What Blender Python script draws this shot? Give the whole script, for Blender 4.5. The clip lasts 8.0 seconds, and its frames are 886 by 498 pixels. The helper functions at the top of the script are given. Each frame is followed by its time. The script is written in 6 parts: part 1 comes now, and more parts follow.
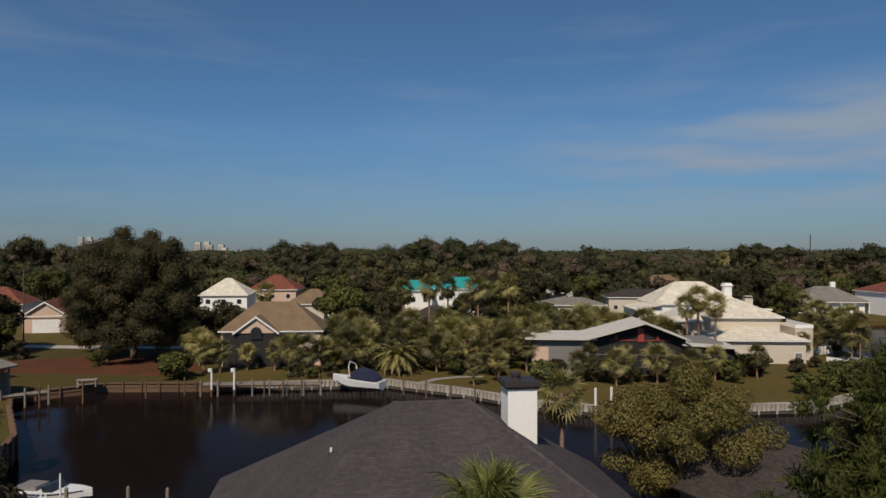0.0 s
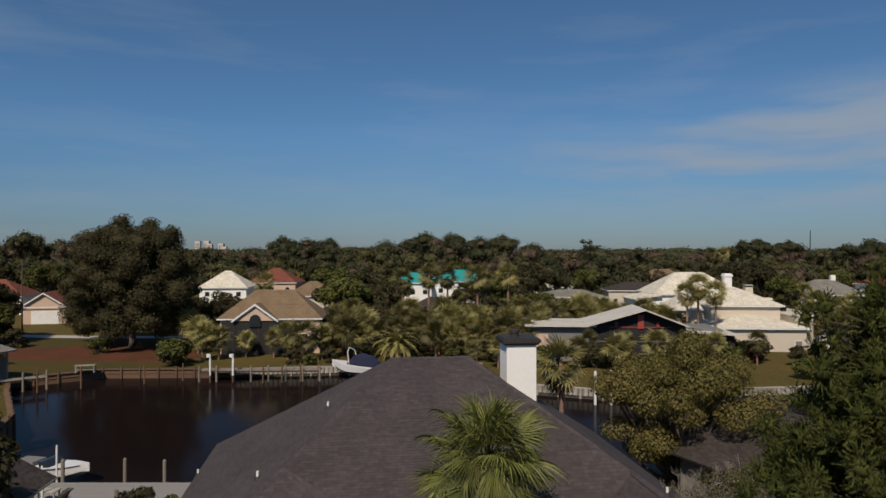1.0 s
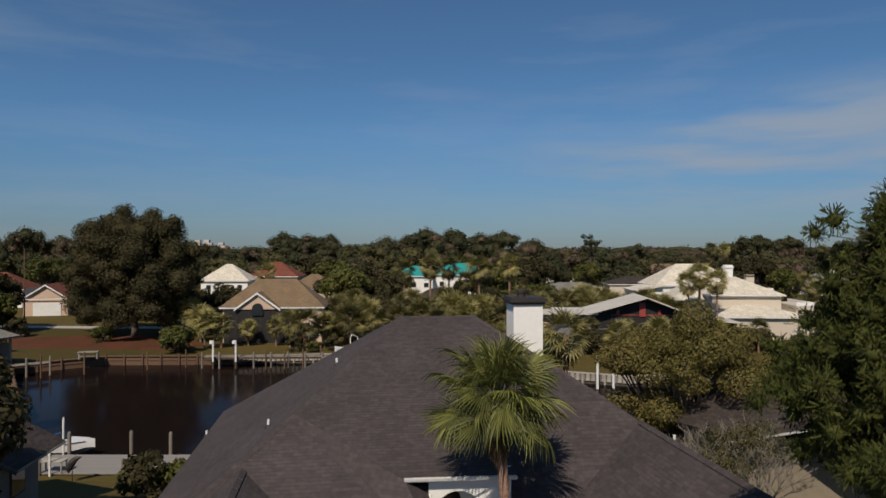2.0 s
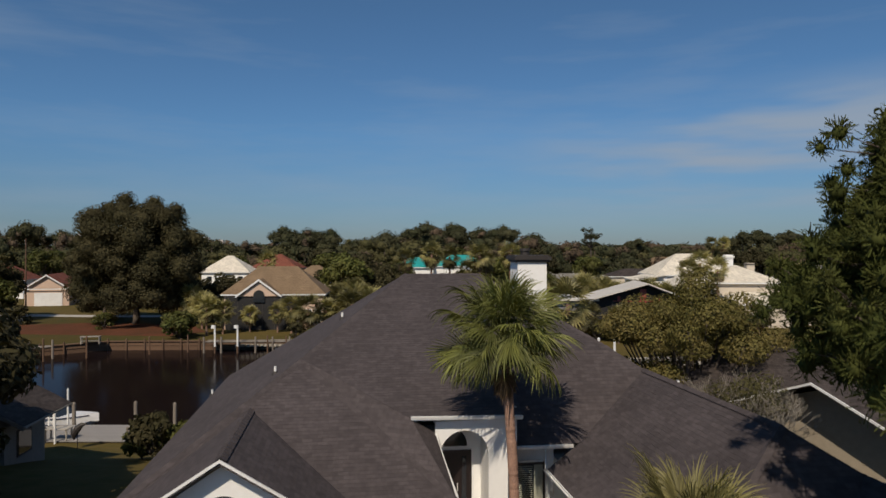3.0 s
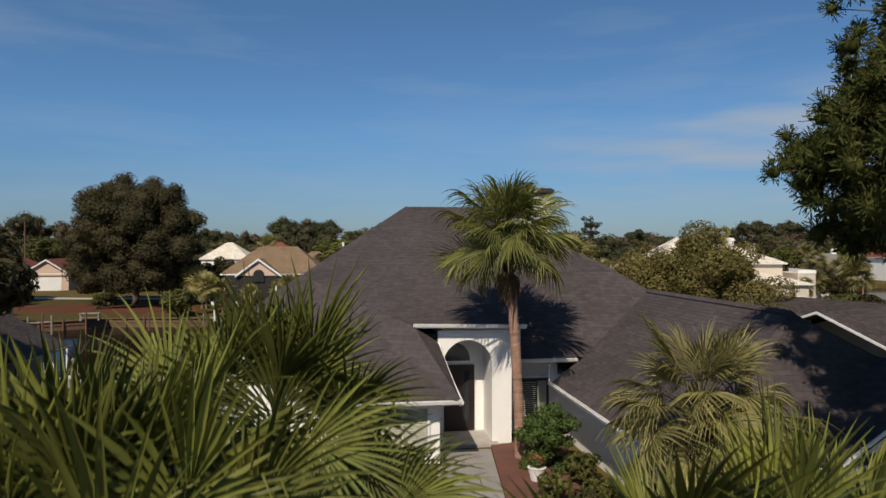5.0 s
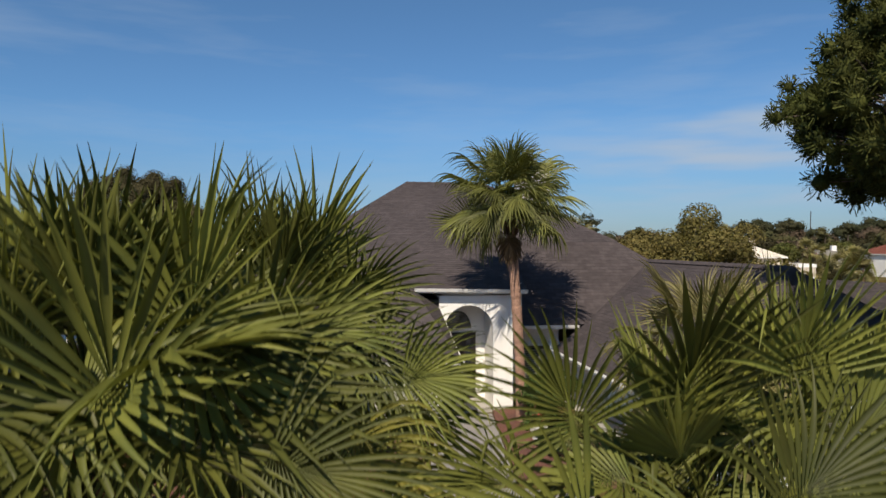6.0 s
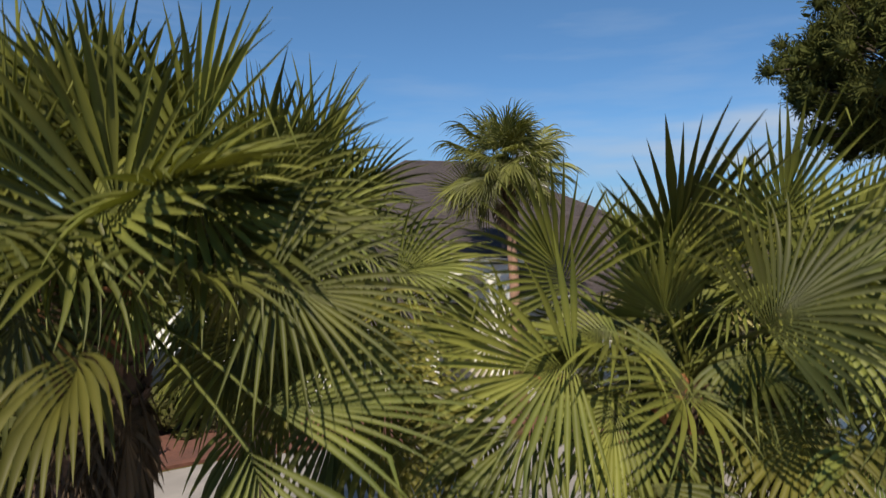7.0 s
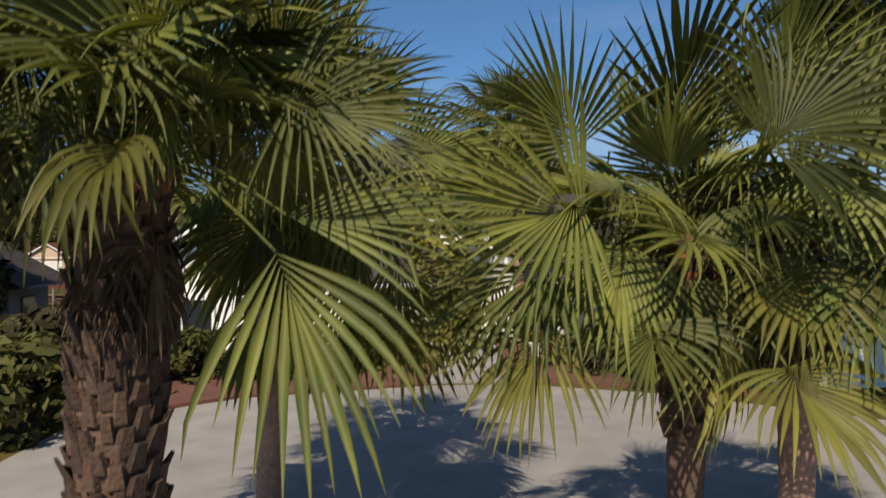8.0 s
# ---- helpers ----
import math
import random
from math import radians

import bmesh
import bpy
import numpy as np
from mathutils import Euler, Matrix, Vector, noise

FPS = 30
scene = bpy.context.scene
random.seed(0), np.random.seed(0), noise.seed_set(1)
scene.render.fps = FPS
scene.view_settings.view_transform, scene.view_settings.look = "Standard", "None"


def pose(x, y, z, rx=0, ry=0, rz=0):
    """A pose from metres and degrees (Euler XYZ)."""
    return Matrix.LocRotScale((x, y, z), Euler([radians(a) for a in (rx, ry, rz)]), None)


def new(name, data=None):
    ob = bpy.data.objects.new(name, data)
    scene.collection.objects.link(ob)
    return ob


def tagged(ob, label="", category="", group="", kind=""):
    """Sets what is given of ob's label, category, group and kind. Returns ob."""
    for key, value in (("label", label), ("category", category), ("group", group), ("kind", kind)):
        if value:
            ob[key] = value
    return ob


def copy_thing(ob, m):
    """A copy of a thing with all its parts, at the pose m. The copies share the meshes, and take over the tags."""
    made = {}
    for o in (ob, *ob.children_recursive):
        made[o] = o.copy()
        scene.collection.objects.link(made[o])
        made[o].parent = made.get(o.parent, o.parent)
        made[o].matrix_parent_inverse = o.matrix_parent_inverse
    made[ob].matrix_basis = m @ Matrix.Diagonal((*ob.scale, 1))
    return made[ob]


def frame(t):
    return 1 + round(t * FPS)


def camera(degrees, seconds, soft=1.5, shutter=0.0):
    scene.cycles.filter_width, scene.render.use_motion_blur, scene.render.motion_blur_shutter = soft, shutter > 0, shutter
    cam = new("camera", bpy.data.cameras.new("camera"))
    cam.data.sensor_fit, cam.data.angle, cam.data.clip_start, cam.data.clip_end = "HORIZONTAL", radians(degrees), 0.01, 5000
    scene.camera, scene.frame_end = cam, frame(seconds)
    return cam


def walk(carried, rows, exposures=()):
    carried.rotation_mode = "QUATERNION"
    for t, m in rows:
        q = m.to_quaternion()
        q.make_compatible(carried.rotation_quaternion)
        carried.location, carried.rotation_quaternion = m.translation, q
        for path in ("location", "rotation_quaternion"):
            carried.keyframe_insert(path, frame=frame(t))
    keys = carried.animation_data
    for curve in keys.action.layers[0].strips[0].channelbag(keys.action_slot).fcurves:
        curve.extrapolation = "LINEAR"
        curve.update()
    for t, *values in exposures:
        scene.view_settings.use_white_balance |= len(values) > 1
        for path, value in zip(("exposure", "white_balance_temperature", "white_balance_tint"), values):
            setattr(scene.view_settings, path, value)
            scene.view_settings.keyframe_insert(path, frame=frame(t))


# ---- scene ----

cam = camera(66.0, 8.0, shutter=0.5)
METRES, EYE, TILT, LEAN, TURN = 12.0, 15.07, 0.0, 0.0, 0.0
ROWS = [
    (0.0, 0.0, 0.0, 0.0, 0.0, 0.0, -0.0),
    (0.5, 0.0055, 0.0137, -0.0855, -0.01, -0.01, -0.03),
    (1.0, 0.0061, 0.0239, -0.1683, -0.01, -0.01, -0.0),
    (1.5, -0.0054, 0.0168, -0.2424, -0.02, 0.0, -0.0),
    (3.0, -0.0399, -0.0117, -0.4726, -0.04, -0.16, -0.02),
    (3.5, -0.0386, -0.0095, -0.5422, -0.06, -0.26, -0.03),
    (4.0, -0.041, -0.0005, -0.6055, -0.06, -0.36, 0.0),
    (4.5, -0.0454, 0.0078, -0.6619, -0.07, -0.41, 0.03),
    (6.0, -0.0514, 0.0132, -0.8085, -0.07, -0.38, 0.01),
    (6.5, -0.0536, 0.0039, -0.8516, -0.1, -0.3, 0.05),
    (7.0, -0.0474, -0.0026, -0.8941, -0.13, -0.31, 0.08),
    (7.5, -0.0487, -0.0095, -0.9408, -0.13, -0.33, 0.28),
    (8.0, -0.056, -0.0191, -0.9844, -0.12, -0.67, 0.17),
]
walk(cam, [(t, pose(0, 0, EYE, TILT, LEAN, TURN) @ pose(METRES * x, METRES * y, METRES * z, 90 + pitch, roll, yaw)) for t, x, y, z, yaw, pitch, roll in ROWS],
     exposures=[(0.0, -0.1), (3.0, -0.02), (4.5, 0.12), (6.0, 0.52), (7.0, 0.66), (8.0, 0.55)])


# ---------------------------------------------------------------- world, sun
SUN_WAY = Vector((0.58, 2.0, -2.15)).normalized()
world = bpy.data.worlds.new("sky")
scene.world = world
world.use_nodes = True
wn, wl = world.node_tree.nodes, world.node_tree.links
wn.clear()
w_out = wn.new("ShaderNodeOutputWorld")
w_bg = wn.new("ShaderNodeBackground")
w_sky = wn.new("ShaderNodeTexSky")
w_sky.sky_type = "NISHITA"
w_sky.sun_disc = False
w_sky.sun_elevation = math.asin(-SUN_WAY.z)
w_sky.sun_rotation = math.atan2(-SUN_WAY.x, -SUN_WAY.y)
w_sky.air_density, w_sky.dust_density, w_sky.ozone_density = 1.0, 0.15, 4.0
w_bg.inputs["Strength"].default_value = 0.066
# thin streaks of high cloud
w_co = wn.new("ShaderNodeTexCoord")
w_map = wn.new("ShaderNodeMapping")
w_map.inputs["Scale"].default_value = (1.3, 1.3, 9.0)
w_map.inputs["Rotation"].default_value = (0.0, radians(-6), 0.0)
w_map.inputs["Location"].default_value = (0.55, 0.1, 0.35)
w_noise = wn.new("ShaderNodeTexNoise")
w_noise.inputs["Scale"].default_value = 1.6
w_noise.inputs["Detail"].default_value = 5.0
w_noise.inputs["Roughness"].default_value = 0.55
w_ramp = wn.new("ShaderNodeMapRange")
w_ramp.inputs["From Min"].default_value, w_ramp.inputs["From Max"].default_value = 0.48, 0.78
w_ramp.inputs["To Min"].default_value, w_ramp.inputs["To Max"].default_value = 0.0, 0.35
w_mix = wn.new("ShaderNodeMix")
w_mix.data_type = "RGBA"
w_mix.inputs["B"].default_value = (4.5, 5.3, 6.4, 1)
wl.new(w_co.outputs["Generated"], w_map.inputs["Vector"])
wl.new(w_map.outputs["Vector"], w_noise.inputs["Vector"])
wl.new(w_noise.outputs["Fac"], w_ramp.inputs["Value"])
# a soft bank of cloud low in the north-east
w_dir = wn.new("ShaderNodeSeparateXYZ")
wl.new(w_co.outputs["Generated"], w_dir.inputs["Vector"])


def sky_math(kind, a, b):
    node = wn.new("ShaderNodeMath")
    node.operation = kind
    for k, v in enumerate((a, b)):
        if isinstance(v, float):
            node.inputs[k].default_value = v
        else:
            wl.new(v, node.inputs[k])
    return node.outputs[0]


def sky_range(value, low, high, end):
    node = wn.new("ShaderNodeMapRange")
    node.interpolation_type = "SMOOTHSTEP"
    node.inputs["From Min"].default_value, node.inputs["From Max"].default_value, node.inputs["To Max"].default_value = low, high, end
    wl.new(value, node.inputs["Value"])
    return node.outputs["Result"]


w_soft = wn.new("ShaderNodeTexNoise")
w_soft.inputs["Scale"].default_value = 2.6
w_soft.inputs["Detail"].default_value = 3.0
wl.new(w_map.outputs["Vector"], w_soft.inputs["Vector"])
w_bank = sky_math("MULTIPLY", sky_range(w_dir.outputs["X"], 0.0, 0.38, 0.85), sky_range(sky_math("ABSOLUTE", sky_math("SUBTRACT", sky_math("ADD", w_dir.outputs["Z"], sky_math("MULTIPLY", w_dir.outputs["X"], -0.06)), 0.10), 0.0), 0.11, 0.03, 1.0))
w_bank = sky_math("MULTIPLY", w_bank, sky_range(w_soft.outputs["Fac"], 0.30, 0.62, 1.0))
wl.new(sky_math("MAXIMUM", w_ramp.outputs["Result"], w_bank), w_mix.inputs["Factor"])
# bluer overhead, hazy grey-blue low down
w_haze = wn.new("ShaderNodeValToRGB")
w_haze.color_ramp.elements[0].position, w_haze.color_ramp.elements[0].color = 0.0, (0.39, 0.50, 0.70, 1)
w_haze.color_ramp.elements[1].position, w_haze.color_ramp.elements[1].color = 0.45, (0.71, 0.93, 1.02, 1)
for place, tone in ((0.07, (0.50, 0.66, 0.86)), (0.16, (0.585, 0.83, 1.03))):
    stop = w_haze.color_ramp.elements.new(place)
    stop.color = (*tone, 1)
w_tint = wn.new("ShaderNodeMix")
w_tint.data_type, w_tint.blend_type = "RGBA", "MULTIPLY"
w_tint.inputs["Factor"].default_value = 1.0
wl.new(w_dir.outputs["Z"], w_haze.inputs["Fac"])
wl.new(w_sky.outputs["Color"], w_tint.inputs["A"])
wl.new(w_haze.outputs["Color"], w_tint.inputs["B"])
wl.new(w_tint.outputs["Result"], w_mix.inputs["A"])
wl.new(w_mix.outputs["Result"], w_bg.inputs["Color"])
wl.new(w_bg.outputs["Background"], w_out.inputs["Surface"])

sun = new("sun", bpy.data.lights.new("sun", "SUN"))
sun.data.energy, sun.data.angle, sun.data.color = 4.0, radians(0.6), (1.0, 0.87, 0.71)
sun.rotation_mode = "QUATERNION"
sun.rotation_quaternion = SUN_WAY.to_track_quat("-Z", "Y")
sun.location = (0, 0, 60)


# ---------------------------------------------------------------- materials
def material(name, color, color2=None, scale=3.0, rough=0.7, bump=0.0, bump_scale=None, metal=0.0, island=0.0, each=0.0, glow=0.0, coat=0.0, spec=0.5):
    """A surface in two tones mottled at two scales, with fine relief; island and each: how far single pieces differ in brightness."""
    m = bpy.data.materials.new(name)
    m.use_nodes = True
    nodes, links = m.node_tree.nodes, m.node_tree.links
    bsdf = nodes["Principled BSDF"]
    bsdf.inputs["Roughness"].default_value, bsdf.inputs["Metallic"].default_value = rough, metal
    bsdf.inputs["Specular IOR Level"].default_value = spec
    co = nodes.new("ShaderNodeTexCoord")
    big = nodes.new("ShaderNodeTexNoise")
    big.inputs["Scale"].default_value, big.inputs["Detail"].default_value = scale * 0.25, 6.0
    fine = nodes.new("ShaderNodeTexNoise")
    fine.inputs["Scale"].default_value, fine.inputs["Detail"].default_value = scale * 3.0, 4.0
    for n in (big, fine):
        links.new(co.outputs["Object"], n.inputs["Vector"])
    add = nodes.new("ShaderNodeMath")
    add.operation = "ADD"
    links.new(big.outputs["Fac"], add.inputs[0])
    links.new(fine.outputs["Fac"], add.inputs[1])
    span = nodes.new("ShaderNodeMapRange")
    span.inputs["From Min"].default_value, span.inputs["From Max"].default_value = 0.72, 1.28
    links.new(add.outputs[0], span.inputs["Value"])
    mix = nodes.new("ShaderNodeMix")
    mix.data_type = "RGBA"
    color2 = color2 or tuple(c * 0.78 for c in color)
    mix.inputs["A"].default_value, mix.inputs["B"].default_value = (*color, 1), (*color2, 1)
    links.new(span.outputs["Result"], mix.inputs["Factor"])
    out = mix.outputs["Result"]
    for amount, source in ((island, "Random Per Island"), (each, "Random")):
        if amount:
            info = nodes.new("ShaderNodeNewGeometry" if source != "Random" else "ShaderNodeObjectInfo")
            value = nodes.new("ShaderNodeMapRange")
            value.inputs["To Min"].default_value, value.inputs["To Max"].default_value = 1 - amount, 1 + amount
            links.new(info.outputs[source], value.inputs["Value"])
            hsv = nodes.new("ShaderNodeHueSaturation")
            links.new(value.outputs["Result"], hsv.inputs["Value"])
            links.new(out, hsv.inputs["Color"])
            out = hsv.outputs["Color"]
    links.new(out, bsdf.inputs["Base Color"])
    if bump:
        relief = nodes.new("ShaderNodeTexNoise")
        relief.inputs["Scale"].default_value, relief.inputs["Detail"].default_value = bump_scale or scale * 5, 5.0
        links.new(co.outputs["Object"], relief.inputs["Vector"])
        b = nodes.new("ShaderNodeBump")
        b.inputs["Strength"].default_value, b.inputs["Distance"].default_value = bump, 0.02
        links.new(relief.outputs["Fac"], b.inputs["Height"])
        links.new(b.outputs["Normal"], bsdf.inputs["Normal"])
    if coat:
        bsdf.inputs["Coat Weight"].default_value = coat
    return m


def leaf_material(name, color, color2, through_it=0.3, island=0.35, each=0.15, rough=0.5, spec=0.35, scale=0.6):
    """Leaves: partly lets the light through."""
    m = material(name, color, color2, scale=scale, rough=rough, island=island, each=each, spec=spec)
    nodes, links = m.node_tree.nodes, m.node_tree.links
    bsdf = nodes["Principled BSDF"]
    thin = nodes.new("ShaderNodeBsdfTranslucent")
    warm = nodes.new("ShaderNodeMix")
    warm.data_type, warm.blend_type = "RGBA", "MULTIPLY"
    warm.inputs["Factor"].default_value = 1.0
    warm.inputs["B"].default_value = (1.5, 1.5, 0.7, 1)
    source = bsdf.inputs["Base Color"].links[0].from_socket
    links.new(source, warm.inputs["A"])
    links.new(warm.outputs["Result"], thin.inputs["Color"])
    both = nodes.new("ShaderNodeMixShader")
    both.inputs["Fac"].default_value = through_it
    links.new(bsdf.outputs["BSDF"], both.inputs[1])
    links.new(thin.outputs["BSDF"], both.inputs[2])
    links.new(both.outputs["Shader"], nodes["Material Output"].inputs["Surface"])
    return m


def shingle_material(name, color, width=0.32, course=0.15, vary=0.3):
    """Asphalt or tile shingles: each tab a little lighter or darker."""
    m = material(name, color, tuple(c * 1.5 for c in color), scale=1.6, rough=0.9, bump=0.4, bump_scale=60, spec=0.25)
    nodes, links = m.node_tree.nodes, m.node_tree.links
    bsdf = nodes["Principled BSDF"]
    source = bsdf.inputs["Base Color"].links[0].from_socket
    co = nodes.new("ShaderNodeTexCoord")
    tabs = nodes.new("ShaderNodeTexBrick")
    tabs.inputs["Color1"].default_value = (1 - vary, 1 - vary, 1 - vary, 1)
    tabs.inputs["Color2"].default_value = (1 + vary, 1 + vary, 1 + vary, 1)
    tabs.inputs["Mortar"].default_value = (0.9, 0.9, 0.9, 1)
    tabs.inputs["Scale"].default_value = 1.0
    tabs.inputs["Brick Width"].default_value, tabs.inputs["Row Height"].default_value = width, course
    tabs.inputs["Mortar Size"].default_value = 0.008
    links.new(co.outputs["Object"], tabs.inputs["Vector"])
    mul = nodes.new("ShaderNodeMix")
    mul.data_type, mul.blend_type = "RGBA", "MULTIPLY"
    mul.inputs["Factor"].default_value = 1.0
    links.new(source, mul.inputs["A"])
    links.new(tabs.outputs["Color"], mul.inputs["B"])
    links.new(mul.outputs["Result"], bsdf.inputs["Base Color"])
    return m


SHINGLE = shingle_material("charcoal_shingle", (0.050, 0.042, 0.043), vary=0.16)
SHINGLE_BROWN = shingle_material("brown_shingle", (0.042, 0.034, 0.031))
SHINGLE_TAN = shingle_material("tan_shingle", (0.155, 0.108, 0.066), vary=0.12)
SHINGLE_GREY = shingle_material("grey_shingle", (0.16, 0.15, 0.13))
TILE_RED = shingle_material("red_tile", (0.15, 0.052, 0.034), 0.3, 0.4, 0.15)
TILE_WHITE = shingle_material("white_tile", (0.50, 0.46, 0.385), 0.33, 0.42, 0.12)
METAL_TEAL = material("teal_metal_roof", (0.02, 0.33, 0.31), (0.03, 0.27, 0.26), 1.5, 0.4)
ROOF_PALE = material("pale_membrane_roof", (0.60, 0.56, 0.49), (0.48, 0.45, 0.40), 1.2, 0.6)
STUCCO = material("white_stucco", (0.84, 0.83, 0.80), (0.78, 0.77, 0.74), 1.5, 0.85, 0.35, 40)
STUCCO_CREAM = material("cream_stucco", (0.58, 0.51, 0.415), (0.52, 0.455, 0.37), 1.2, 0.85, 0.3, 40)
STUCCO_PINK = material("pink_stucco", (0.58, 0.42, 0.32), (0.50, 0.37, 0.28), 1.2, 0.85, 0.3, 40)
STUCCO_GREY = material("grey_siding", (0.20, 0.19, 0.18), (0.16, 0.155, 0.15), 1.2, 0.8, 0.2, 30)
TRIM = material("white_trim_paint", (0.80, 0.80, 0.78), (0.66, 0.65, 0.62), 2.0, 0.5)
DARK = material("dark_door_paint", (0.014, 0.009, 0.009), (0.02, 0.013, 0.012), 3.0, 0.4)
CAP = material("dark_chimney_cap", (0.026, 0.021, 0.019), (0.042, 0.035, 0.031), 4.0, 0.6, 0.2)
# near-black for insect screens, and for boxes that stand in for shade
SCREEN_AND_SHADE = material("dark_screen_and_shade", (0.009, 0.009, 0.010), (0.018, 0.017, 0.016), 2.0, 0.8)
RED_PAINT = material("red_paint", (0.34, 0.055, 0.045), (0.26, 0.045, 0.035), 2.0, 0.5)
GLASS = material("window_glass", (0.02, 0.025, 0.03), (0.03, 0.035, 0.04), 1.0, 0.06, spec=0.8)
BLIND = material("pale_blinds", (0.40, 0.40, 0.32), (0.32, 0.33, 0.26), 4.0, 0.7)
GRASS = material("lawn_grass", (0.072, 0.062, 0.016), (0.118, 0.084, 0.029), 0.5, 0.95, 0.8, 9, spec=0.1)
DRY_LAWN = material("dry_brown_lawn", (0.085, 0.058, 0.020), (0.055, 0.052, 0.016), 0.35, 0.95, 0.8, 9, spec=0.1)
SOIL = material("leaf_litter", (0.125, 0.046, 0.026), (0.075, 0.036, 0.018), 0.8, 0.95, 0.8, 14, spec=0.1)
MULCH = material("red_mulch", (0.155, 0.062, 0.040), (0.085, 0.038, 0.028), 6.0, 0.95, 0.8, 20)
CONCRETE = material("concrete", (0.44, 0.41, 0.37), (0.34, 0.32, 0.29), 1.0, 0.9, 0.2, 25)
DRIVE = material("pale_concrete_drive", (0.29, 0.27, 0.25), (0.20, 0.19, 0.18), 0.5, 0.9, 0.25, 30)
ASPHALT = material("asphalt", (0.055, 0.055, 0.055), (0.08, 0.08, 0.08), 0.8, 0.9, 0.3, 30)
WOOD_GREY = material("weathered_wood", (0.26, 0.22, 0.18), (0.17, 0.145, 0.12), 3.0, 0.9, 0.4, 25, each=0.15)
WOOD_BROWN = material("brown_timber", (0.15, 0.085, 0.05), (0.10, 0.06, 0.035), 3.0, 0.9, 0.4, 25, each=0.15)
BULKHEAD = material("pale_bulkhead_post", (0.38, 0.35, 0.30), (0.20, 0.18, 0.155), 2.0, 0.9, 0.3, 20, each=0.2)
BULKHEAD_PANEL = material("dark_bulkhead_panel", (0.085, 0.074, 0.060), (0.045, 0.040, 0.034), 2.0, 0.8, 0.3, 20, each=0.2)
STUCCO_SAND = material("sand_stucco", (0.38, 0.32, 0.24), (0.31, 0.265, 0.20), 1.2, 0.85, 0.3, 40)
HULL = material("white_gelcoat", (0.80, 0.80, 0.80), (0.72, 0.72, 0.72), 1.0, 0.25)
NAVY = material("navy_canvas", (0.012, 0.016, 0.05), (0.02, 0.024, 0.06), 4.0, 0.8)
BARK = material("grey_bark", (0.11, 0.085, 0.065), (0.06, 0.048, 0.038), 5.0, 0.95, 0.8, 25)
BARK_PALM = material("palm_trunk_bark", (0.30, 0.18, 0.125), (0.16, 0.095, 0.07), 6.0, 0.95, 0.9, 18, island=0.3)
BARK_BOOT = material("palm_boot_fibre", (0.105, 0.060, 0.038), (0.048, 0.030, 0.021), 8.0, 0.95, 0.9, 30, island=0.45)
FIBRE = material("orange_palm_fibre", (0.36, 0.15, 0.06), (0.22, 0.10, 0.05), 9.0, 0.95, 0.8, 40, island=0.3)
PALM_LEAF = leaf_material("palm_leaf", (0.152, 0.156, 0.030), (0.060, 0.076, 0.019), 0.15, 0.22, 0.55, rough=0.5, spec=0.22)
PALM_GOLD = leaf_material("yellowing_palm_leaf", (0.180, 0.165, 0.027), (0.105, 0.105, 0.023), 0.22, 0.2, 0.3, rough=0.5, spec=0.22)
PALM_MOP = leaf_material("arching_palm_leaf", (0.190, 0.196, 0.052), (0.090, 0.104, 0.034), 0.2, 0.25, 0.35, rough=0.5, spec=0.25)
PALM_FAR = leaf_material("palm_leaf_far", (0.245, 0.212, 0.078), (0.125, 0.118, 0.045), 0.2, 0.35, 0.5)
PALM_DEAD = leaf_material("dry_palm_leaf", (0.135, 0.088, 0.046), (0.062, 0.042, 0.026), 0.2, 0.3, 0.2, rough=0.8)
OAK_LEAF = leaf_material("oak_leaf", (0.040, 0.038, 0.018), (0.062, 0.053, 0.027), 0.12, 0.4, 0.2, rough=0.9, spec=0.1)
MAGNOLIA_LEAF = leaf_material("bronze_green_leaf", (0.116, 0.106, 0.029), (0.195, 0.152, 0.054), 0.2, 0.45, 0.1, rough=0.7, spec=0.2)
PINE_LEAF = leaf_material("pine_needle", (0.042, 0.053, 0.013), (0.070, 0.075, 0.021), 0.10, 0.4, 0.1, rough=0.8, spec=0.1)
SHRUB_LEAF = leaf_material("shrub_leaf", (0.066, 0.078, 0.018), (0.10, 0.092, 0.028), 0.2, 0.4, 0.2, rough=0.7, spec=0.2)
WOODS_LEAF = leaf_material("far_woods_leaf", (0.030, 0.038, 0.019), (0.072, 0.066, 0.035), 0.1, 0.25, 0.0, rough=0.9, spec=0.1, scale=0.05)
WOODS_OLIVE = leaf_material("far_olive_leaf", (0.092, 0.082, 0.036), (0.060, 0.062, 0.027), 0.1, 0.25, 0.0, rough=0.9, spec=0.1, scale=0.05)
WOODS_BROWN = leaf_material("far_leafless_wood", (0.120, 0.088, 0.062), (0.082, 0.063, 0.044), 0.05, 0.3, 0.0, rough=0.95, spec=0.05, scale=0.05)
PALM_PALE = leaf_material("pale_palm_leaf", (0.225, 0.200, 0.080), (0.130, 0.122, 0.045), 0.25, 0.25, 0.3, rough=0.5, spec=0.3)
BUSH_LEAF = leaf_material("green_bush_leaf", (0.075, 0.115, 0.026), (0.045, 0.075, 0.018), 0.2, 0.4, 0.0, rough=0.6, spec=0.2)
TWIG = material("grey_twig", (0.26, 0.23, 0.19), (0.18, 0.16, 0.13), 3.0, 0.95)
FAR_WHITE = material("far_tower_concrete", (0.55, 0.50, 0.45), (0.48, 0.44, 0.40), 0.05, 0.9)
PINK_FLOWER = material("red_blossom", (0.42, 0.06, 0.04), (0.30, 0.05, 0.03), 5.0, 0.8, island=0.3)

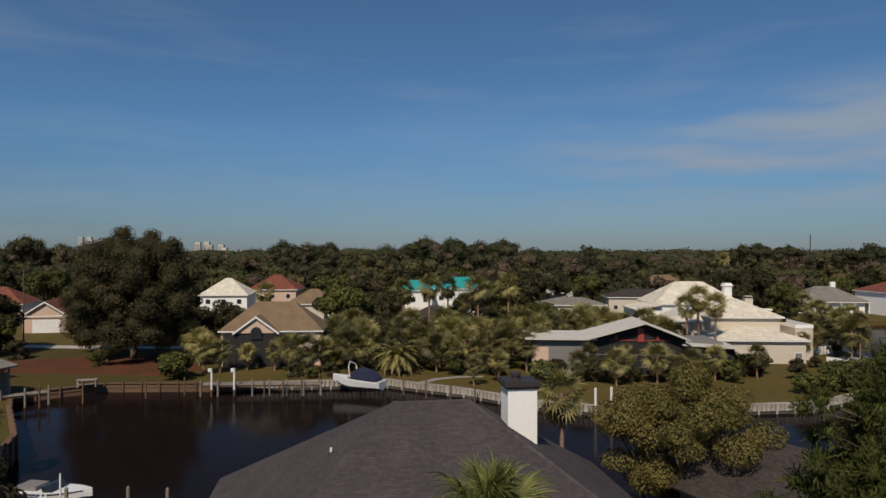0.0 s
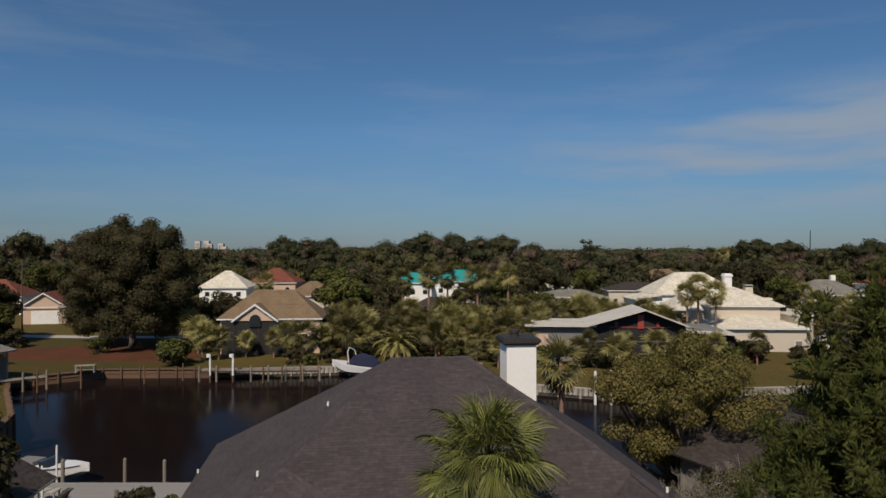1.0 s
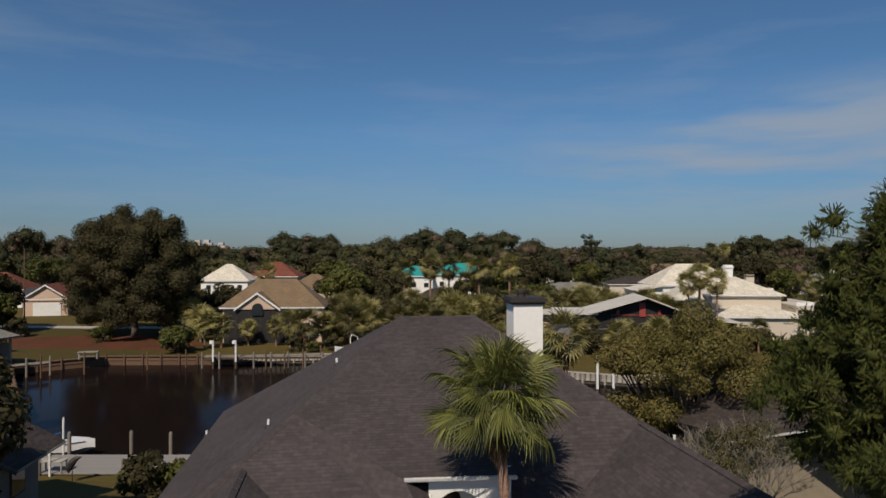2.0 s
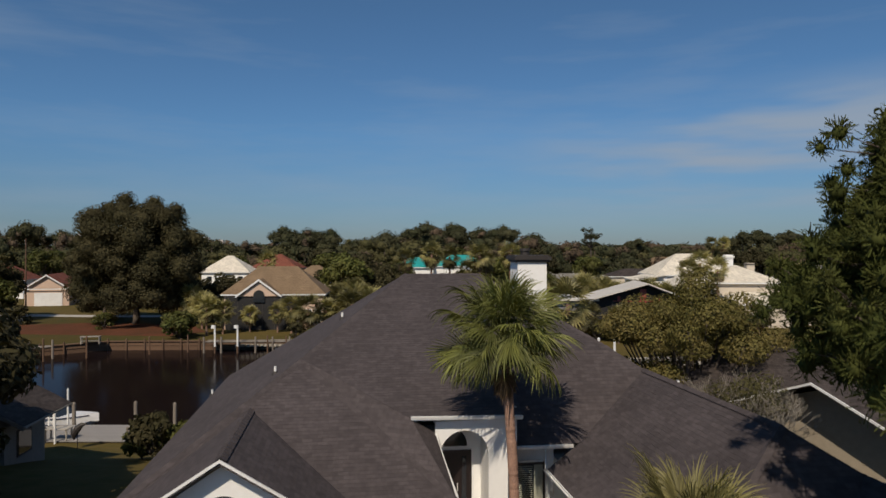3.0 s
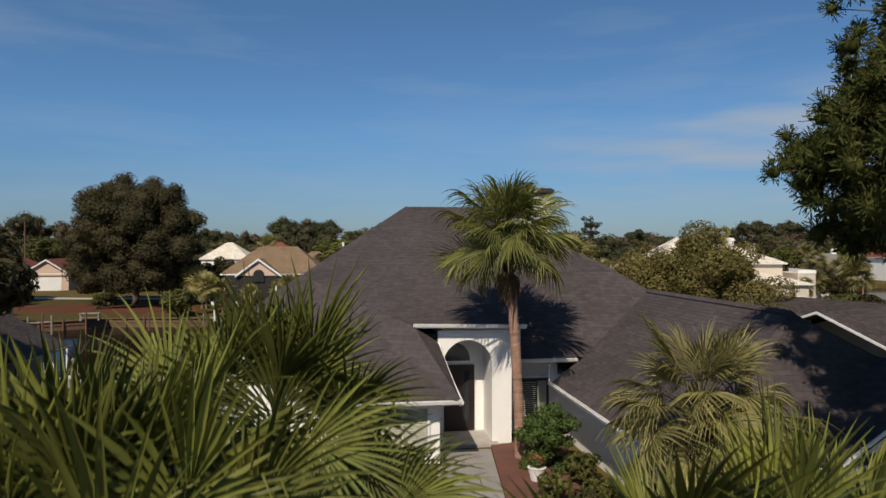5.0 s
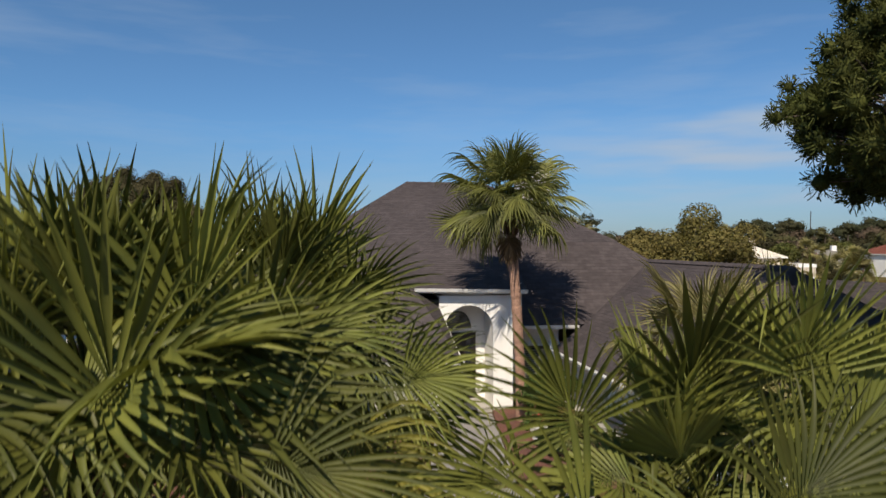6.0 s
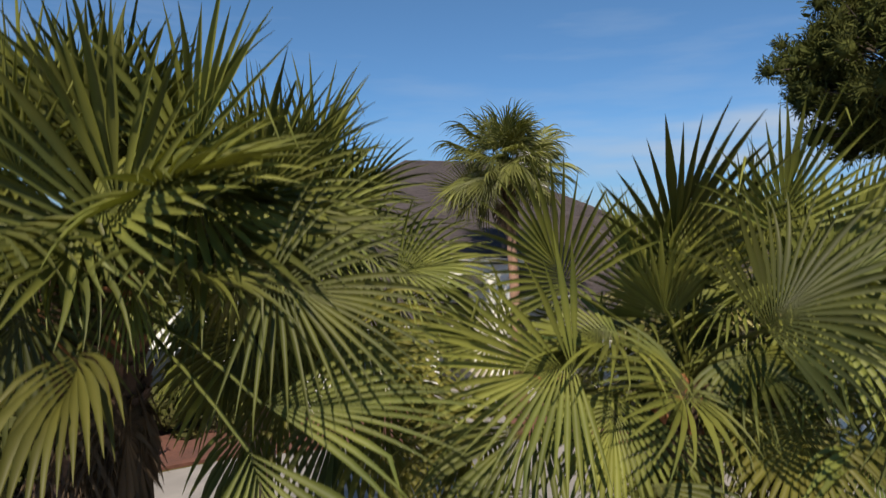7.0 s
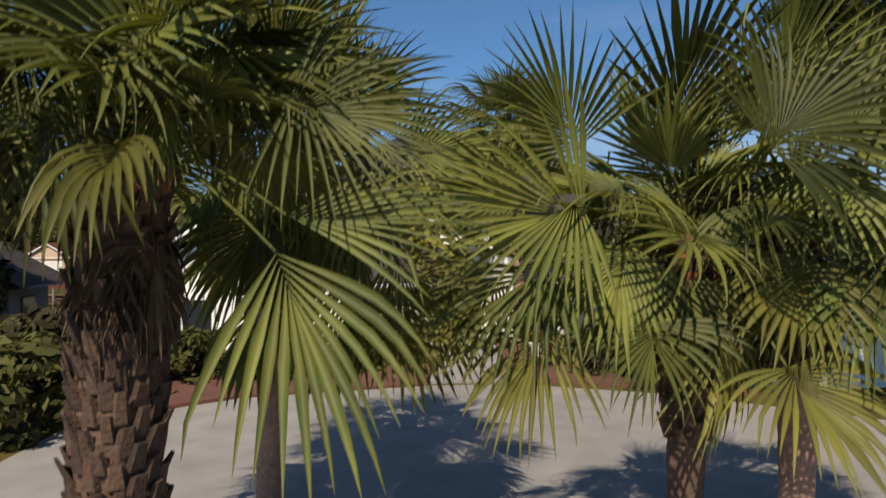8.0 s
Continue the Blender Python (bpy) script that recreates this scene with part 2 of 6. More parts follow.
water_mat = material("dark_canal_water", (0.009, 0.006, 0.006), (0.011, 0.007, 0.007), 0.1, 0.12, 0.22, 0.7)
water_mat.node_tree.nodes["Principled BSDF"].inputs["IOR"].default_value = 1.075


# ---------------------------------------------------------------- mesh helpers
def part(name, bm, mat, parent=None, label="", smooth=False):
    """One mesh object out of a bmesh, under a thing or a part."""
    me = bpy.data.meshes.new(name)
    bm.normal_update()
    bm.to_mesh(me)
    bm.free()
    me.materials.append(mat)
    if smooth:
        for poly in me.polygons:
            poly.use_smooth = True
    ob = new(name, me)
    ob.parent = parent
    if label:
        ob["label"] = label
    return ob


def thing(name, m, label, category, group="", kind=""):
    ob = new(name)
    ob.matrix_basis = m
    return tagged(ob, label, category, group, kind)


def box(bm, x0, x1, y0, y1, z0, z1):
    v = [bm.verts.new((x, y, z)) for x in (x0, x1) for y in (y0, y1) for z in (z0, z1)]
    for f in ((0, 1, 3, 2), (4, 6, 7, 5), (0, 4, 5, 1), (2, 3, 7, 6), (0, 2, 6, 4), (1, 5, 7, 3)):
        bm.faces.new([v[i] for i in f])
    return bm


def boxed(*sizes):
    bm = bmesh.new()
    for s in sizes:
        box(bm, *s)
    return bm


def prism(bm, outline, y0, y1):
    """Outline in x, z, drawn out from y0 to y1."""
    a = [bm.verts.new((x, y0, z)) for x, z in outline]
    b = [bm.verts.new((x, y1, z)) for x, z in outline]
    n = len(a)
    bm.faces.new(a)
    bm.faces.new(b[::-1])
    for i in range(n):
        bm.faces.new((a[i], b[i], b[(i + 1) % n], a[(i + 1) % n]))
    bmesh.ops.recalc_face_normals(bm, faces=bm.faces)
    return bm


def tube(bm, points, radii, sides=8, close=True):
    """A round bar along points."""
    rings = []
    for i, (p, r) in enumerate(zip(points, radii)):
        a, b = Vector(points[max(i - 1, 0)]), Vector(points[min(i + 1, len(points) - 1)])
        q = (b - a).to_track_quat("Z", "Y") if (b - a).length > 1e-6 else Euler((0, 0, 0)).to_quaternion()
        rings.append([bm.verts.new(Vector(p) + q @ Vector((r * math.cos(t), r * math.sin(t), 0))) for t in [2 * math.pi * k / sides for k in range(sides)]])
    for a, b in zip(rings, rings[1:]):
        for k in range(sides):
            bm.faces.new((a[k], a[(k + 1) % sides], b[(k + 1) % sides], b[k]))
    if close:
        bm.faces.new(rings[0][::-1])
        bm.faces.new(rings[-1])
    return bm


def mesh_from(name, verts, faces, mat, smooth=False):
    """A mesh from arrays: verts n x 3, faces m x 3 or m x 4."""
    me = bpy.data.meshes.new(name)
    k = faces.shape[1]
    me.vertices.add(len(verts))
    me.vertices.foreach_set("co", verts.astype(np.float32).ravel())
    me.loops.add(faces.size)
    me.loops.foreach_set("vertex_index", faces.astype(np.int32).ravel())
    me.polygons.add(len(faces))
    me.polygons.foreach_set("loop_start", np.arange(0, faces.size, k, dtype=np.int32))
    me.polygons.foreach_set("loop_total", np.full(len(faces), k, dtype=np.int32))
    me.update(calc_edges=True)
    me.validate()
    me.materials.append(mat)
    if smooth:
        me.polygons.foreach_set("use_smooth", np.ones(len(faces), dtype=bool))
    return me


def clip(poly, axis_value, keep_above):
    """The part of a flat polygon (u, v) above or below v = axis_value."""
    out = []
    sign = 1 if keep_above else -1
    for (u0, v0), (u1, v1) in zip(poly, poly[1:] + poly[:1]):
        a, b = sign * (v0 - axis_value), sign * (v1 - axis_value)
        if a >= 0:
            out.append((u0, v0))
        if (a > 0 > b) or (a < 0 < b):
            t = a / (a - b)
            out.append((u0 + (u1 - u0) * t, v0 + (v1 - v0) * t))
    return out


def roof_plane(corners, height, mat, parent, name="roof_slope", course=0.15, lift=0.005, thick=0.12):
    """A sloping roof face over plan corners (p, q); height(p, q) gives z. Laid in courses that overlap like shingles."""
    h0 = height(0, 0)
    a, b = height(1, 0) - h0, height(0, 1) - h0
    g = math.hypot(a, b)
    e = Vector((-b / g, a / g, 0))
    up = Vector((a / g, b / g, g)).normalized()
    if e.cross(up).z < 0:
        e = -e
    o = Vector((corners[0][0], corners[0][1], height(*corners[0])))
    n = e.cross(up)
    m = Matrix((( e.x, up.x, n.x, o.x), (e.y, up.y, n.y, o.y), (e.z, up.z, n.z, o.z), (0, 0, 0, 1)))
    flat = [((Vector((p, q, height(p, q))) - o).dot(e), (Vector((p, q, height(p, q))) - o).dot(up)) for p, q in corners]
    bm = bmesh.new()
    lo, hi = min(v for u, v in flat), max(v for u, v in flat)
    k = 0
    v = lo
    while v < hi - 1e-4:
        w = min(v + course, hi)
        strip = clip(clip(flat, v, True), w, False)
        if len(strip) > 2:
            vs = [bm.verts.new((u, t, lift * (w - t) / course)) for u, t in strip]
            try:
                bm.faces.new(vs)
            except ValueError:
                pass
            low = [vt for vt in vs if abs(vt.co.y - v) < 1e-5]
            if len(low) == 2:
                under = [bm.verts.new((vt.co.x, vt.co.y, 0.0)) for vt in low]
                bm.faces.new((low[0], low[1], under[1], under[0]))
        v = w
    bmesh.ops.remove_doubles(bm, verts=bm.verts, dist=0.0003)
    under = [bm.verts.new((u, t, -thick)) for u, t in flat]
    over = [bm.verts.new((u, t, -0.004)) for u, t in flat]
    bm.faces.new(under[::-1])
    for i in range(len(flat)):
        j = (i + 1) % len(flat)
        bm.faces.new((under[i], under[j], over[j], over[i]))
    bmesh.ops.recalc_face_normals(bm, faces=bm.faces)
    for f in bm.faces:
        if len(f.verts) > 2 and f.normal.z < -0.5 and f.calc_center_median().z > -0.01:
            f.normal_flip()
    ob = part(name, bm, mat, parent)
    ob.matrix_basis = m
    return ob


# ---------------------------------------------------------------- ground, water
def land(x, y):
    """Height of the ground: level by the street, falling to the canal behind the house, low beyond it."""
    def ease(a, b, t):
        t = min(max((t - a) / (b - a), 0), 1)
        return t * t * (3 - 2 * t)
    return -2.9 * ease(26, 43, y) - 1.2 * ease(55, 80, y)


WATER_Z = -5.3
SHORE = [(-36, 46.2), (-38, 57), (-41.5, 66), (-51, 80), (-57, 90), (-48, 97), (-30, 97.5), (-19, 99), (-8, 100), (3, 93.5), (12, 86), (22, 82), (46, 85), (54, 90), (63, 98), (70, 106), (74, 115),
         (75, 126), (71, 138), (68, 148), (78, 160), (92, 178), (150, 186), (240, 190), (240, 60), (60, 46.2)]


def build_ground():
    bm = bmesh.new()
    outer = [(-3500, -600), (3500, -600), (3500, 4500), (-3500, 4500)]
    loops = []
    for ring in (outer, SHORE):
        vs = [bm.verts.new((x, y, 0)) for x, y in ring]
        for i in range(len(vs)):
            loops.append(bm.edges.new((vs[i], vs[(i + 1) % len(vs)])))
    bmesh.ops.triangle_fill(bm, edges=loops, use_beauty=True)
    for y in [26 + 1.7 * k for k in range(11)] + [48, 52, 55] + [57.5 + 2.5 * k for k in range(10)]:
        bmesh.ops.bisect_plane(bm, geom=bm.verts[:] + bm.edges[:] + bm.faces[:], plane_co=(0, y, 0), plane_no=(0, 1, 0))
    for x in range(-120, 130, 12):
        bmesh.ops.bisect_plane(bm, geom=bm.verts[:] + bm.edges[:] + bm.faces[:], plane_co=(x, 0, 0), plane_no=(1, 0, 0))
    for f in bm.faces[:]:
        c = f.calc_center_median()
        inside = False
        for (x0, y0), (x1, y1) in zip(SHORE, SHORE[1:] + SHORE[:1]):
            if (y0 > c.y) != (y1 > c.y) and c.x < (x1 - x0) * (c.y - y0) / (y1 - y0) + x0:
                inside = not inside
        if inside:
            bm.faces.remove(f)
    for v in bm.verts:
        v.co.z = land(v.co.x, v.co.y)
    edge = [e for e in bm.edges if e.is_boundary and max(abs(v.co.x) for v in e.verts) < 3000]
    low = bmesh.ops.extrude_edge_only(bm, edges=edge)
    for v in low["geom"]:
        if isinstance(v, bmesh.types.BMVert):
            v.co.z = -9
    bmesh.ops.recalc_face_normals(bm, faces=bm.faces)
    for f in bm.faces:
        if abs(f.normal.z) > 0.5 and f.normal.z < 0:
            f.normal_flip()
    ob = part("ground", bm, GRASS)
    tagged(ob, "patchy green and brown winter lawns beside the canal", "ground", kind="structure")
    bm = bmesh.new()
    bm.faces.new([bm.verts.new((x, y, WATER_Z)) for x, y in ((-70, 40), (260, 40), (260, 200), (-70, 200))])
    tagged(part("water", bm, water_mat), "dark still canal water with faint reflections", "water", kind="structure")


build_ground()

# ---------------------------------------------------------------- the house below the camera
HOUSE_TURN = radians(8.0)
house = thing("house", Matrix.Rotation(HOUSE_TURN, 4, "Z"), "white stucco single-storey house with a charcoal shingle hip roof", "house")
EAVE = 2.05
RIDGE = 8.15


def h_left(p, q): return RIDGE - 0.66 * (2.09 - p)
def h_main(p, q): return RIDGE - 0.46 * (30.84 - q)
def h_main_steep(p, q): return 5.46 - 1.12 * (25.0 - q)
def h_wing(p, q): return EAVE + 0.626 * (q - 19.49)
def h_right(p, q): return RIDGE - 0.66 * (p - 5.55)
def h_right_in(p, q): return 1.87 + 0.66 * (p - 6.24)
def h_right_front(p, q): return 1.87 + 0.97 * (q - 13.2)
def h_back(p, q): return RIDGE - 0.66 * (q - 30.84)
def h_gable_r(p, q): return 4.13 - 0.63 * (p + 3.61)
def h_gable_l(p, q): return 4.13 + 0.63 * (p + 3.61)
def h_small_l(p, q): return 1.87 + 0.66 * (p - 9.36)
def h_small_r(p, q): return 1.87 + 0.66 * (15.04 - p)


def through_three(a, b, c):
    """The height function of the plane through three points."""
    n = (Vector(b) - Vector(a)).cross(Vector(c) - Vector(a))
    return lambda p, q: a[2] - (n.x * (p - a[0]) + n.y * (q - a[1])) / n.z


def build_house_roof():
    roof_plane([(-7.15, 19.49), (-2.09, 24.83), (2.09, 30.84), (-7.15, 40.08)], h_left, SHINGLE, house)
    roof_plane([(1.54, 21.66), (5.2, 21.66), (5.2, 25.0), (9.62, 25.0), (5.55, 30.84), (2.09, 30.84), (-2.09, 24.83)], h_main, SHINGLE, house)
    roof_plane([(4.6, 22.5), (7.44, 22.5), (10.65, 24.39), (9.62, 25.0), (4.6, 25.0)], h_main_steep, SHINGLE, house)
    roof_plane([(-7.15, 19.49), (2.68, 19.49), (-2.09, 24.83)], h_wing, SHINGLE, house)
    roof_plane([(2.68, 19.49), (1.54, 21.66), (-2.09, 24.83)], through_three((2.68, 19.49, EAVE), (1.54, 21.66, 3.92), (-2.09, 24.83, 5.39)), SHINGLE, house)
    roof_plane([(2.68, 19.49), (2.36, 21.9), (1.54, 21.66)], through_three((2.68, 19.49, EAVE), (2.36, 21.9, 3.35), (1.54, 21.66, 3.92)), SHINGLE, house)
    roof_plane([(6.24, 13.2), (6.24, 22.3), (7.44, 22.5), (10.65, 24.39), (10.65, 16.2)], h_right_in, SHINGLE, house)
    roof_plane([(6.24, 13.2), (14.9, 13.2), (10.65, 16.2)], h_right_front, SHINGLE, house)
    roof_plane([(14.8, 13.3), (14.8, 40.08), (5.55, 30.84), (9.62, 25.0), (10.65, 24.39), (10.65, 16.2)], h_right, SHINGLE, house)
    roof_plane([(14.8, 40.08), (-7.15, 40.08), (2.09, 30.84), (5.55, 30.84)], h_back, SHINGLE, house)
    roof_plane([(-3.61, 17.4), (-0.31, 17.4), (-0.31, 19.49), (-3.61, 22.81)], h_gable_r, SHINGLE, house)
    roof_plane([(-3.61, 17.4), (-3.61, 22.81), (-6.6, 19.8), (-6.6, 17.4)], h_gable_l, SHINGLE, house)
    roof_plane([(9.36, 12.9), (12.2, 12.9), (12.2, 16.1), (9.36, 13.2)], h_small_l, SHINGLE, house)
    roof_plane([(12.2, 12.9), (15.04, 12.9), (15.04, 13.2), (12.2, 16.1)], h_small_r, SHINGLE, house)
    # caps along ridges and hips
    lines = [((2.09, 30.84, RIDGE), (5.55, 30.84, RIDGE)), ((2.09, 30.84, RIDGE), (-2.09, 24.83, 5.39)), ((-2.09, 24.83, 5.39), (2.68, 19.49, EAVE)), ((-2.09, 24.83, 5.39), (-7.15, 19.49, EAVE)),
             ((10.65, 24.39, 4.78), (10.65, 16.2, 4.78)), ((5.55, 30.84, RIDGE), (9.62, 25.0, 5.46)), ((10.65, 16.2, 4.78), (6.24, 13.2, 1.87)), ((-3.61, 17.4, 4.13), (-3.61, 22.81, 4.13)),
             ((12.2, 12.9, 3.74), (12.2, 16.1, 3.74))]
    for a, b in lines:
        a, b = Vector(a), Vector(b)
        bm = bmesh.new()
        side = (b - a).cross(Vector((0, 0, 1))).normalized() * 0.16
        n = max(2, int((b - a).length / 0.3))
        last = None
        for k in range(n):
            for at, up in ((k / n, 0.05), ((k + 1) / n, 0.03)):
                c = a.lerp(b, at)
                ring = [bm.verts.new(c + o) for o in (-side + Vector((0, 0, up - 0.095)), Vector((0, 0, up)), side + Vector((0, 0, up - 0.095)))]
                if last:
                    bm.faces.new((last[0], last[1], ring[1], ring[0]))
                    bm.faces.new((last[1], last[2], ring[2], ring[1]))
                last = ring
        part("ridge_cap", bm, SHINGLE, house)


def gutter(a, b, size=0.11):
    """A white fascia and gutter from a to b, just below the roof's edge."""
    a, b = Vector(a), Vector(b)
    along = (b - a).normalized()
    q = along.to_track_quat("X", "Z")
    bm = bmesh.new()
    length = (b - a).length
    prof = [(0.0, -0.02), (0.0, -0.16), (-0.03, -0.16), (-0.03, -0.115), (-size, -0.115), (-size - 0.03, -0.02), (-size, -0.02), (-size + 0.015, -0.10), (-0.03, -0.10), (-0.03, -0.02)]
    ends = [[bm.verts.new((x, y, z)) for y, z in prof] for x in (0, length)]
    n = len(prof)
    for i in range(n):
        bm.faces.new((ends[0][i], ends[1][i], ends[1][(i + 1) % n], ends[0][(i + 1) % n]))
    bm.faces.new(ends[0])
    bm.faces.new(ends[1][::-1])
    bmesh.ops.recalc_face_normals(bm, faces=bm.faces)
    ob = part("gutter", bm, TRIM, house, "white painted gutter")
    ob.matrix_basis = Matrix.Translation(a) @ q.to_matrix().to_4x4()
    return ob


def rake(a, b, depth=0.08):
    """A white board along a sloping gable edge, in the plane of the gable."""
    a, b = Vector(a), Vector(b)
    bm = bmesh.new()
    v = []
    for y in (0.0, -0.04):
        for c, dz in ((a, 0.0), (b, 0.0), (b, -depth), (a, -depth)):
            v.append(bm.verts.new((c.x, c.y + y, c.z + dz)))
    bm.faces.new(v[:4])
    bm.faces.new(v[4:][::-1])
    for i in range(4):
        j = (i + 1) % 4
        bm.faces.new((v[i], v[i + 4], v[j + 4], v[j]))
    bmesh.ops.recalc_face_normals(bm, faces=bm.faces)
    return part("rake_board", bm, TRIM, house, "white painted rake board")


def arched_wall(p0, p1, z1, a0, a1, spring, y0, y1, mat, z0=0.0, steps=14):
    """A wall from p0 to p1 with a round-headed opening from a0 to a1."""
    bm = bmesh.new()
    r = (a1 - a0) / 2
    c = (a0 + a1) / 2
    arc = [(c - r * math.cos(math.pi * k / steps), spring + r * math.sin(math.pi * k / steps)) for k in range(steps + 1)]
    inner = [(a0, z0)] + arc + [(a1, z0)]
    outer = [(p0, z0)] + [(p0 + (p1 - p0) * k / steps, z1) for k in range(steps + 1)] + [(p1, z0)]
    for i in range(len(inner) - 1):
        quad = (inner[i], inner[i + 1], outer[i + 1], outer[i])
        f = [bm.verts.new((x, y0, z)) for x, z in quad]
        b = [bm.verts.new((x, y1, z)) for x, z in quad]
        bm.faces.new(f[::-1])
        bm.faces.new(b)
        bm.faces.new((f[0], f[1], b[1], b[0]))
        bm.faces.new((f[3], b[3], b[2], f[2]))
    bm.faces.new([bm.verts.new(c) for c in ((p0, y0, z0), (p0, y1, z0), (p0, y1, z1), (p0, y0, z1))])
    bm.faces.new([bm.verts.new(c) for c in ((p1, y0, z0), (p1, y0, z1), (p1, y1, z1), (p1, y1, z0))])
    bmesh.ops.remove_doubles(bm, verts=bm.verts, dist=0.0005)
    bmesh.ops.recalc_face_normals(bm, faces=bm.faces)
    return part("wall", bm, mat, house)


def build_house_walls():
    # gable block with an arched window
    bm = prism(bmesh.new(), [(-6.5, -0.1), (-0.75, -0.1), (-0.75, 1.95), (-3.61, 3.85), (-6.5, 1.95)], 17.85, 19.7)
    part("wall", bm, STUCCO, house)
    part("wall", boxed((-6.6, 2.15, 19.95, 30.0, -0.4, 2.2)), STUCCO, house)
    part("wall", boxed((-6.6, 14.2, 30.0, 39.5, -3.0, 2.2)), STUCCO, house)
    part("wall", boxed((6.75, 14.2, 13.75, 30.0, -0.1, 2.0)), STUCCO, house)
    part("wall", boxed((4.29, 6.75, 23.25, 30.0, -0.1, 2.45)), STUCCO, house)
    bm = prism(bmesh.new(), [(9.8, -0.1), (14.6, -0.1), (14.6, 1.8), (12.2, 3.4), (9.8, 1.8)], 13.35, 14.0)
    part("wall", bm, STUCCO, house)
    # porch
    arched_wall(2.36, 4.78, 3.72, 2.52, 4.13, 2.6, 21.9, 22.1, STUCCO)
    part("wall", boxed((4.13, 4.78, 22.1, 23.3, 0, 3.72)), STUCCO, house)
    part("wall", boxed((2.36, 2.52, 22.1, 23.3, 0, 3.72)), STUCCO, house)
    part("wall", boxed((2.36, 4.78, 23.3, 23.45, 0, 4.2)), STUCCO, house)
    # solid near-black box: the shade under the open eave, put in as colour
    part("soffit", boxed((1.75, 2.36, 21.95, 23.4, 2.6, 3.6)), SCREEN_AND_SHADE, house, "near-black box for the shade in the open eave")
    part("wall", boxed((4.785, 5.1, 22.0, 27.0, 2.45, 4.1)), STUCCO, house)
    part("porch_step", boxed((2.3, 4.3, 21.6, 23.3, -0.02, 0.10)), CONCRETE, house, "pale concrete porch step")
    # gutters
    gutter((1.54, 21.66, 4.0), (5.2, 21.66, 3.93))
    gutter((-0.31, 19.49, EAVE), (2.68, 19.49, EAVE))
    curve = [(2.70, 19.42, 1.97), (2.72, 20.0, 2.0), (2.66, 20.6, 2.2), (2.5, 21.2, 2.7), (2.40, 21.6, 3.05), (2.36, 21.9, 3.3)]
    part("curved_trim", tube(bmesh.new(), curve, [0.085] * 6, 6), TRIM, house, "white trim curving up to the porch")
    gutter((4.5, 22.5, 2.66), (7.2, 22.5, 2.66))
    gutter((6.24, 22.3, 1.9), (6.24, 13.2, 1.9))
    rake((-3.61, 17.4, 4.14), (-6.64, 17.4, 2.22))
    rake((-3.61, 17.4, 4.14), (-0.27, 17.4, 2.03))
    rake((9.3, 12.9, 1.85), (12.2, 12.9, 3.76))
    rake((15.1, 12.9, 1.85), (12.2, 12.9, 3.76))
    part("eave_return", boxed((9.1, 9.9, 12.75, 13.1, 1.62, 1.85)), TRIM, house, "white boxed eave return")
    bm = tube(bmesh.new(), [(6.22, 22.42, 2.5), (6.22, 22.42, 2.2), (6.22, 22.40, 1.85)], [0.045] * 3, 8)
    part("downpipe", bm, TRIM, house, "white downpipe")


build_house_roof()
build_house_walls()


def window(name, p0, p1, z0, z1, y, arch=False, bars=1, fill=GLASS, parent=None, frame_mat=None):
    """A window: frame, panes and bars, facing the street."""
    w = part(name, boxed((p0, p0 + 0.07, y - 0.05, y + 0.05, z0, z1), (p1 - 0.07, p1, y - 0.05, y + 0.05, z0, z1), (p0, p1, y - 0.055, y + 0.05, z0, z0 + 0.07), (p0, p1, y - 0.055, y + 0.05, z1 - 0.07, z1)), frame_mat or TRIM, parent or house)
    part("pane", boxed((p0 + 0.06, p1 - 0.06, y - 0.01, y + 0.01, z0 + 0.06, z1 - 0.06)), fill, w)
    for k in range(bars):
        x = p0 + (p1 - p0) * (k + 1) / (bars + 1)
        part("glazing_bar", boxed((x - 0.02, x + 0.02, y - 0.03, y + 0.0, z0, z1)), TRIM, w)
    if arch:
        bm = bmesh.new()
        r, c = (p1 - p0) / 2, (p0 + p1) / 2
        prism(bm, [(c - r * math.cos(math.pi * k / 12), z1 + r * math.sin(math.pi * k / 12)) for k in range(13)], y - 0.02, y + 0.02)
        part("arched_pane", bm, fill, w)
    return w


def blinds(p0, p1, z0, z1, y, parent):
    n = int((z1 - z0) / 0.07)
    bm = bmesh.new()
    for k in range(n):
        z = z0 + (k + 0.5) * (z1 - z0) / n
        v = [bm.verts.new(c) for c in ((p0, y, z - 0.03), (p1, y, z - 0.03), (p1, y + 0.02, z + 0.03), (p0, y + 0.02, z + 0.03))]
        bm.faces.new(v)
    return tagged(part("blind", bm, BLIND, parent, "pale slatted blind"), kind="stuff")


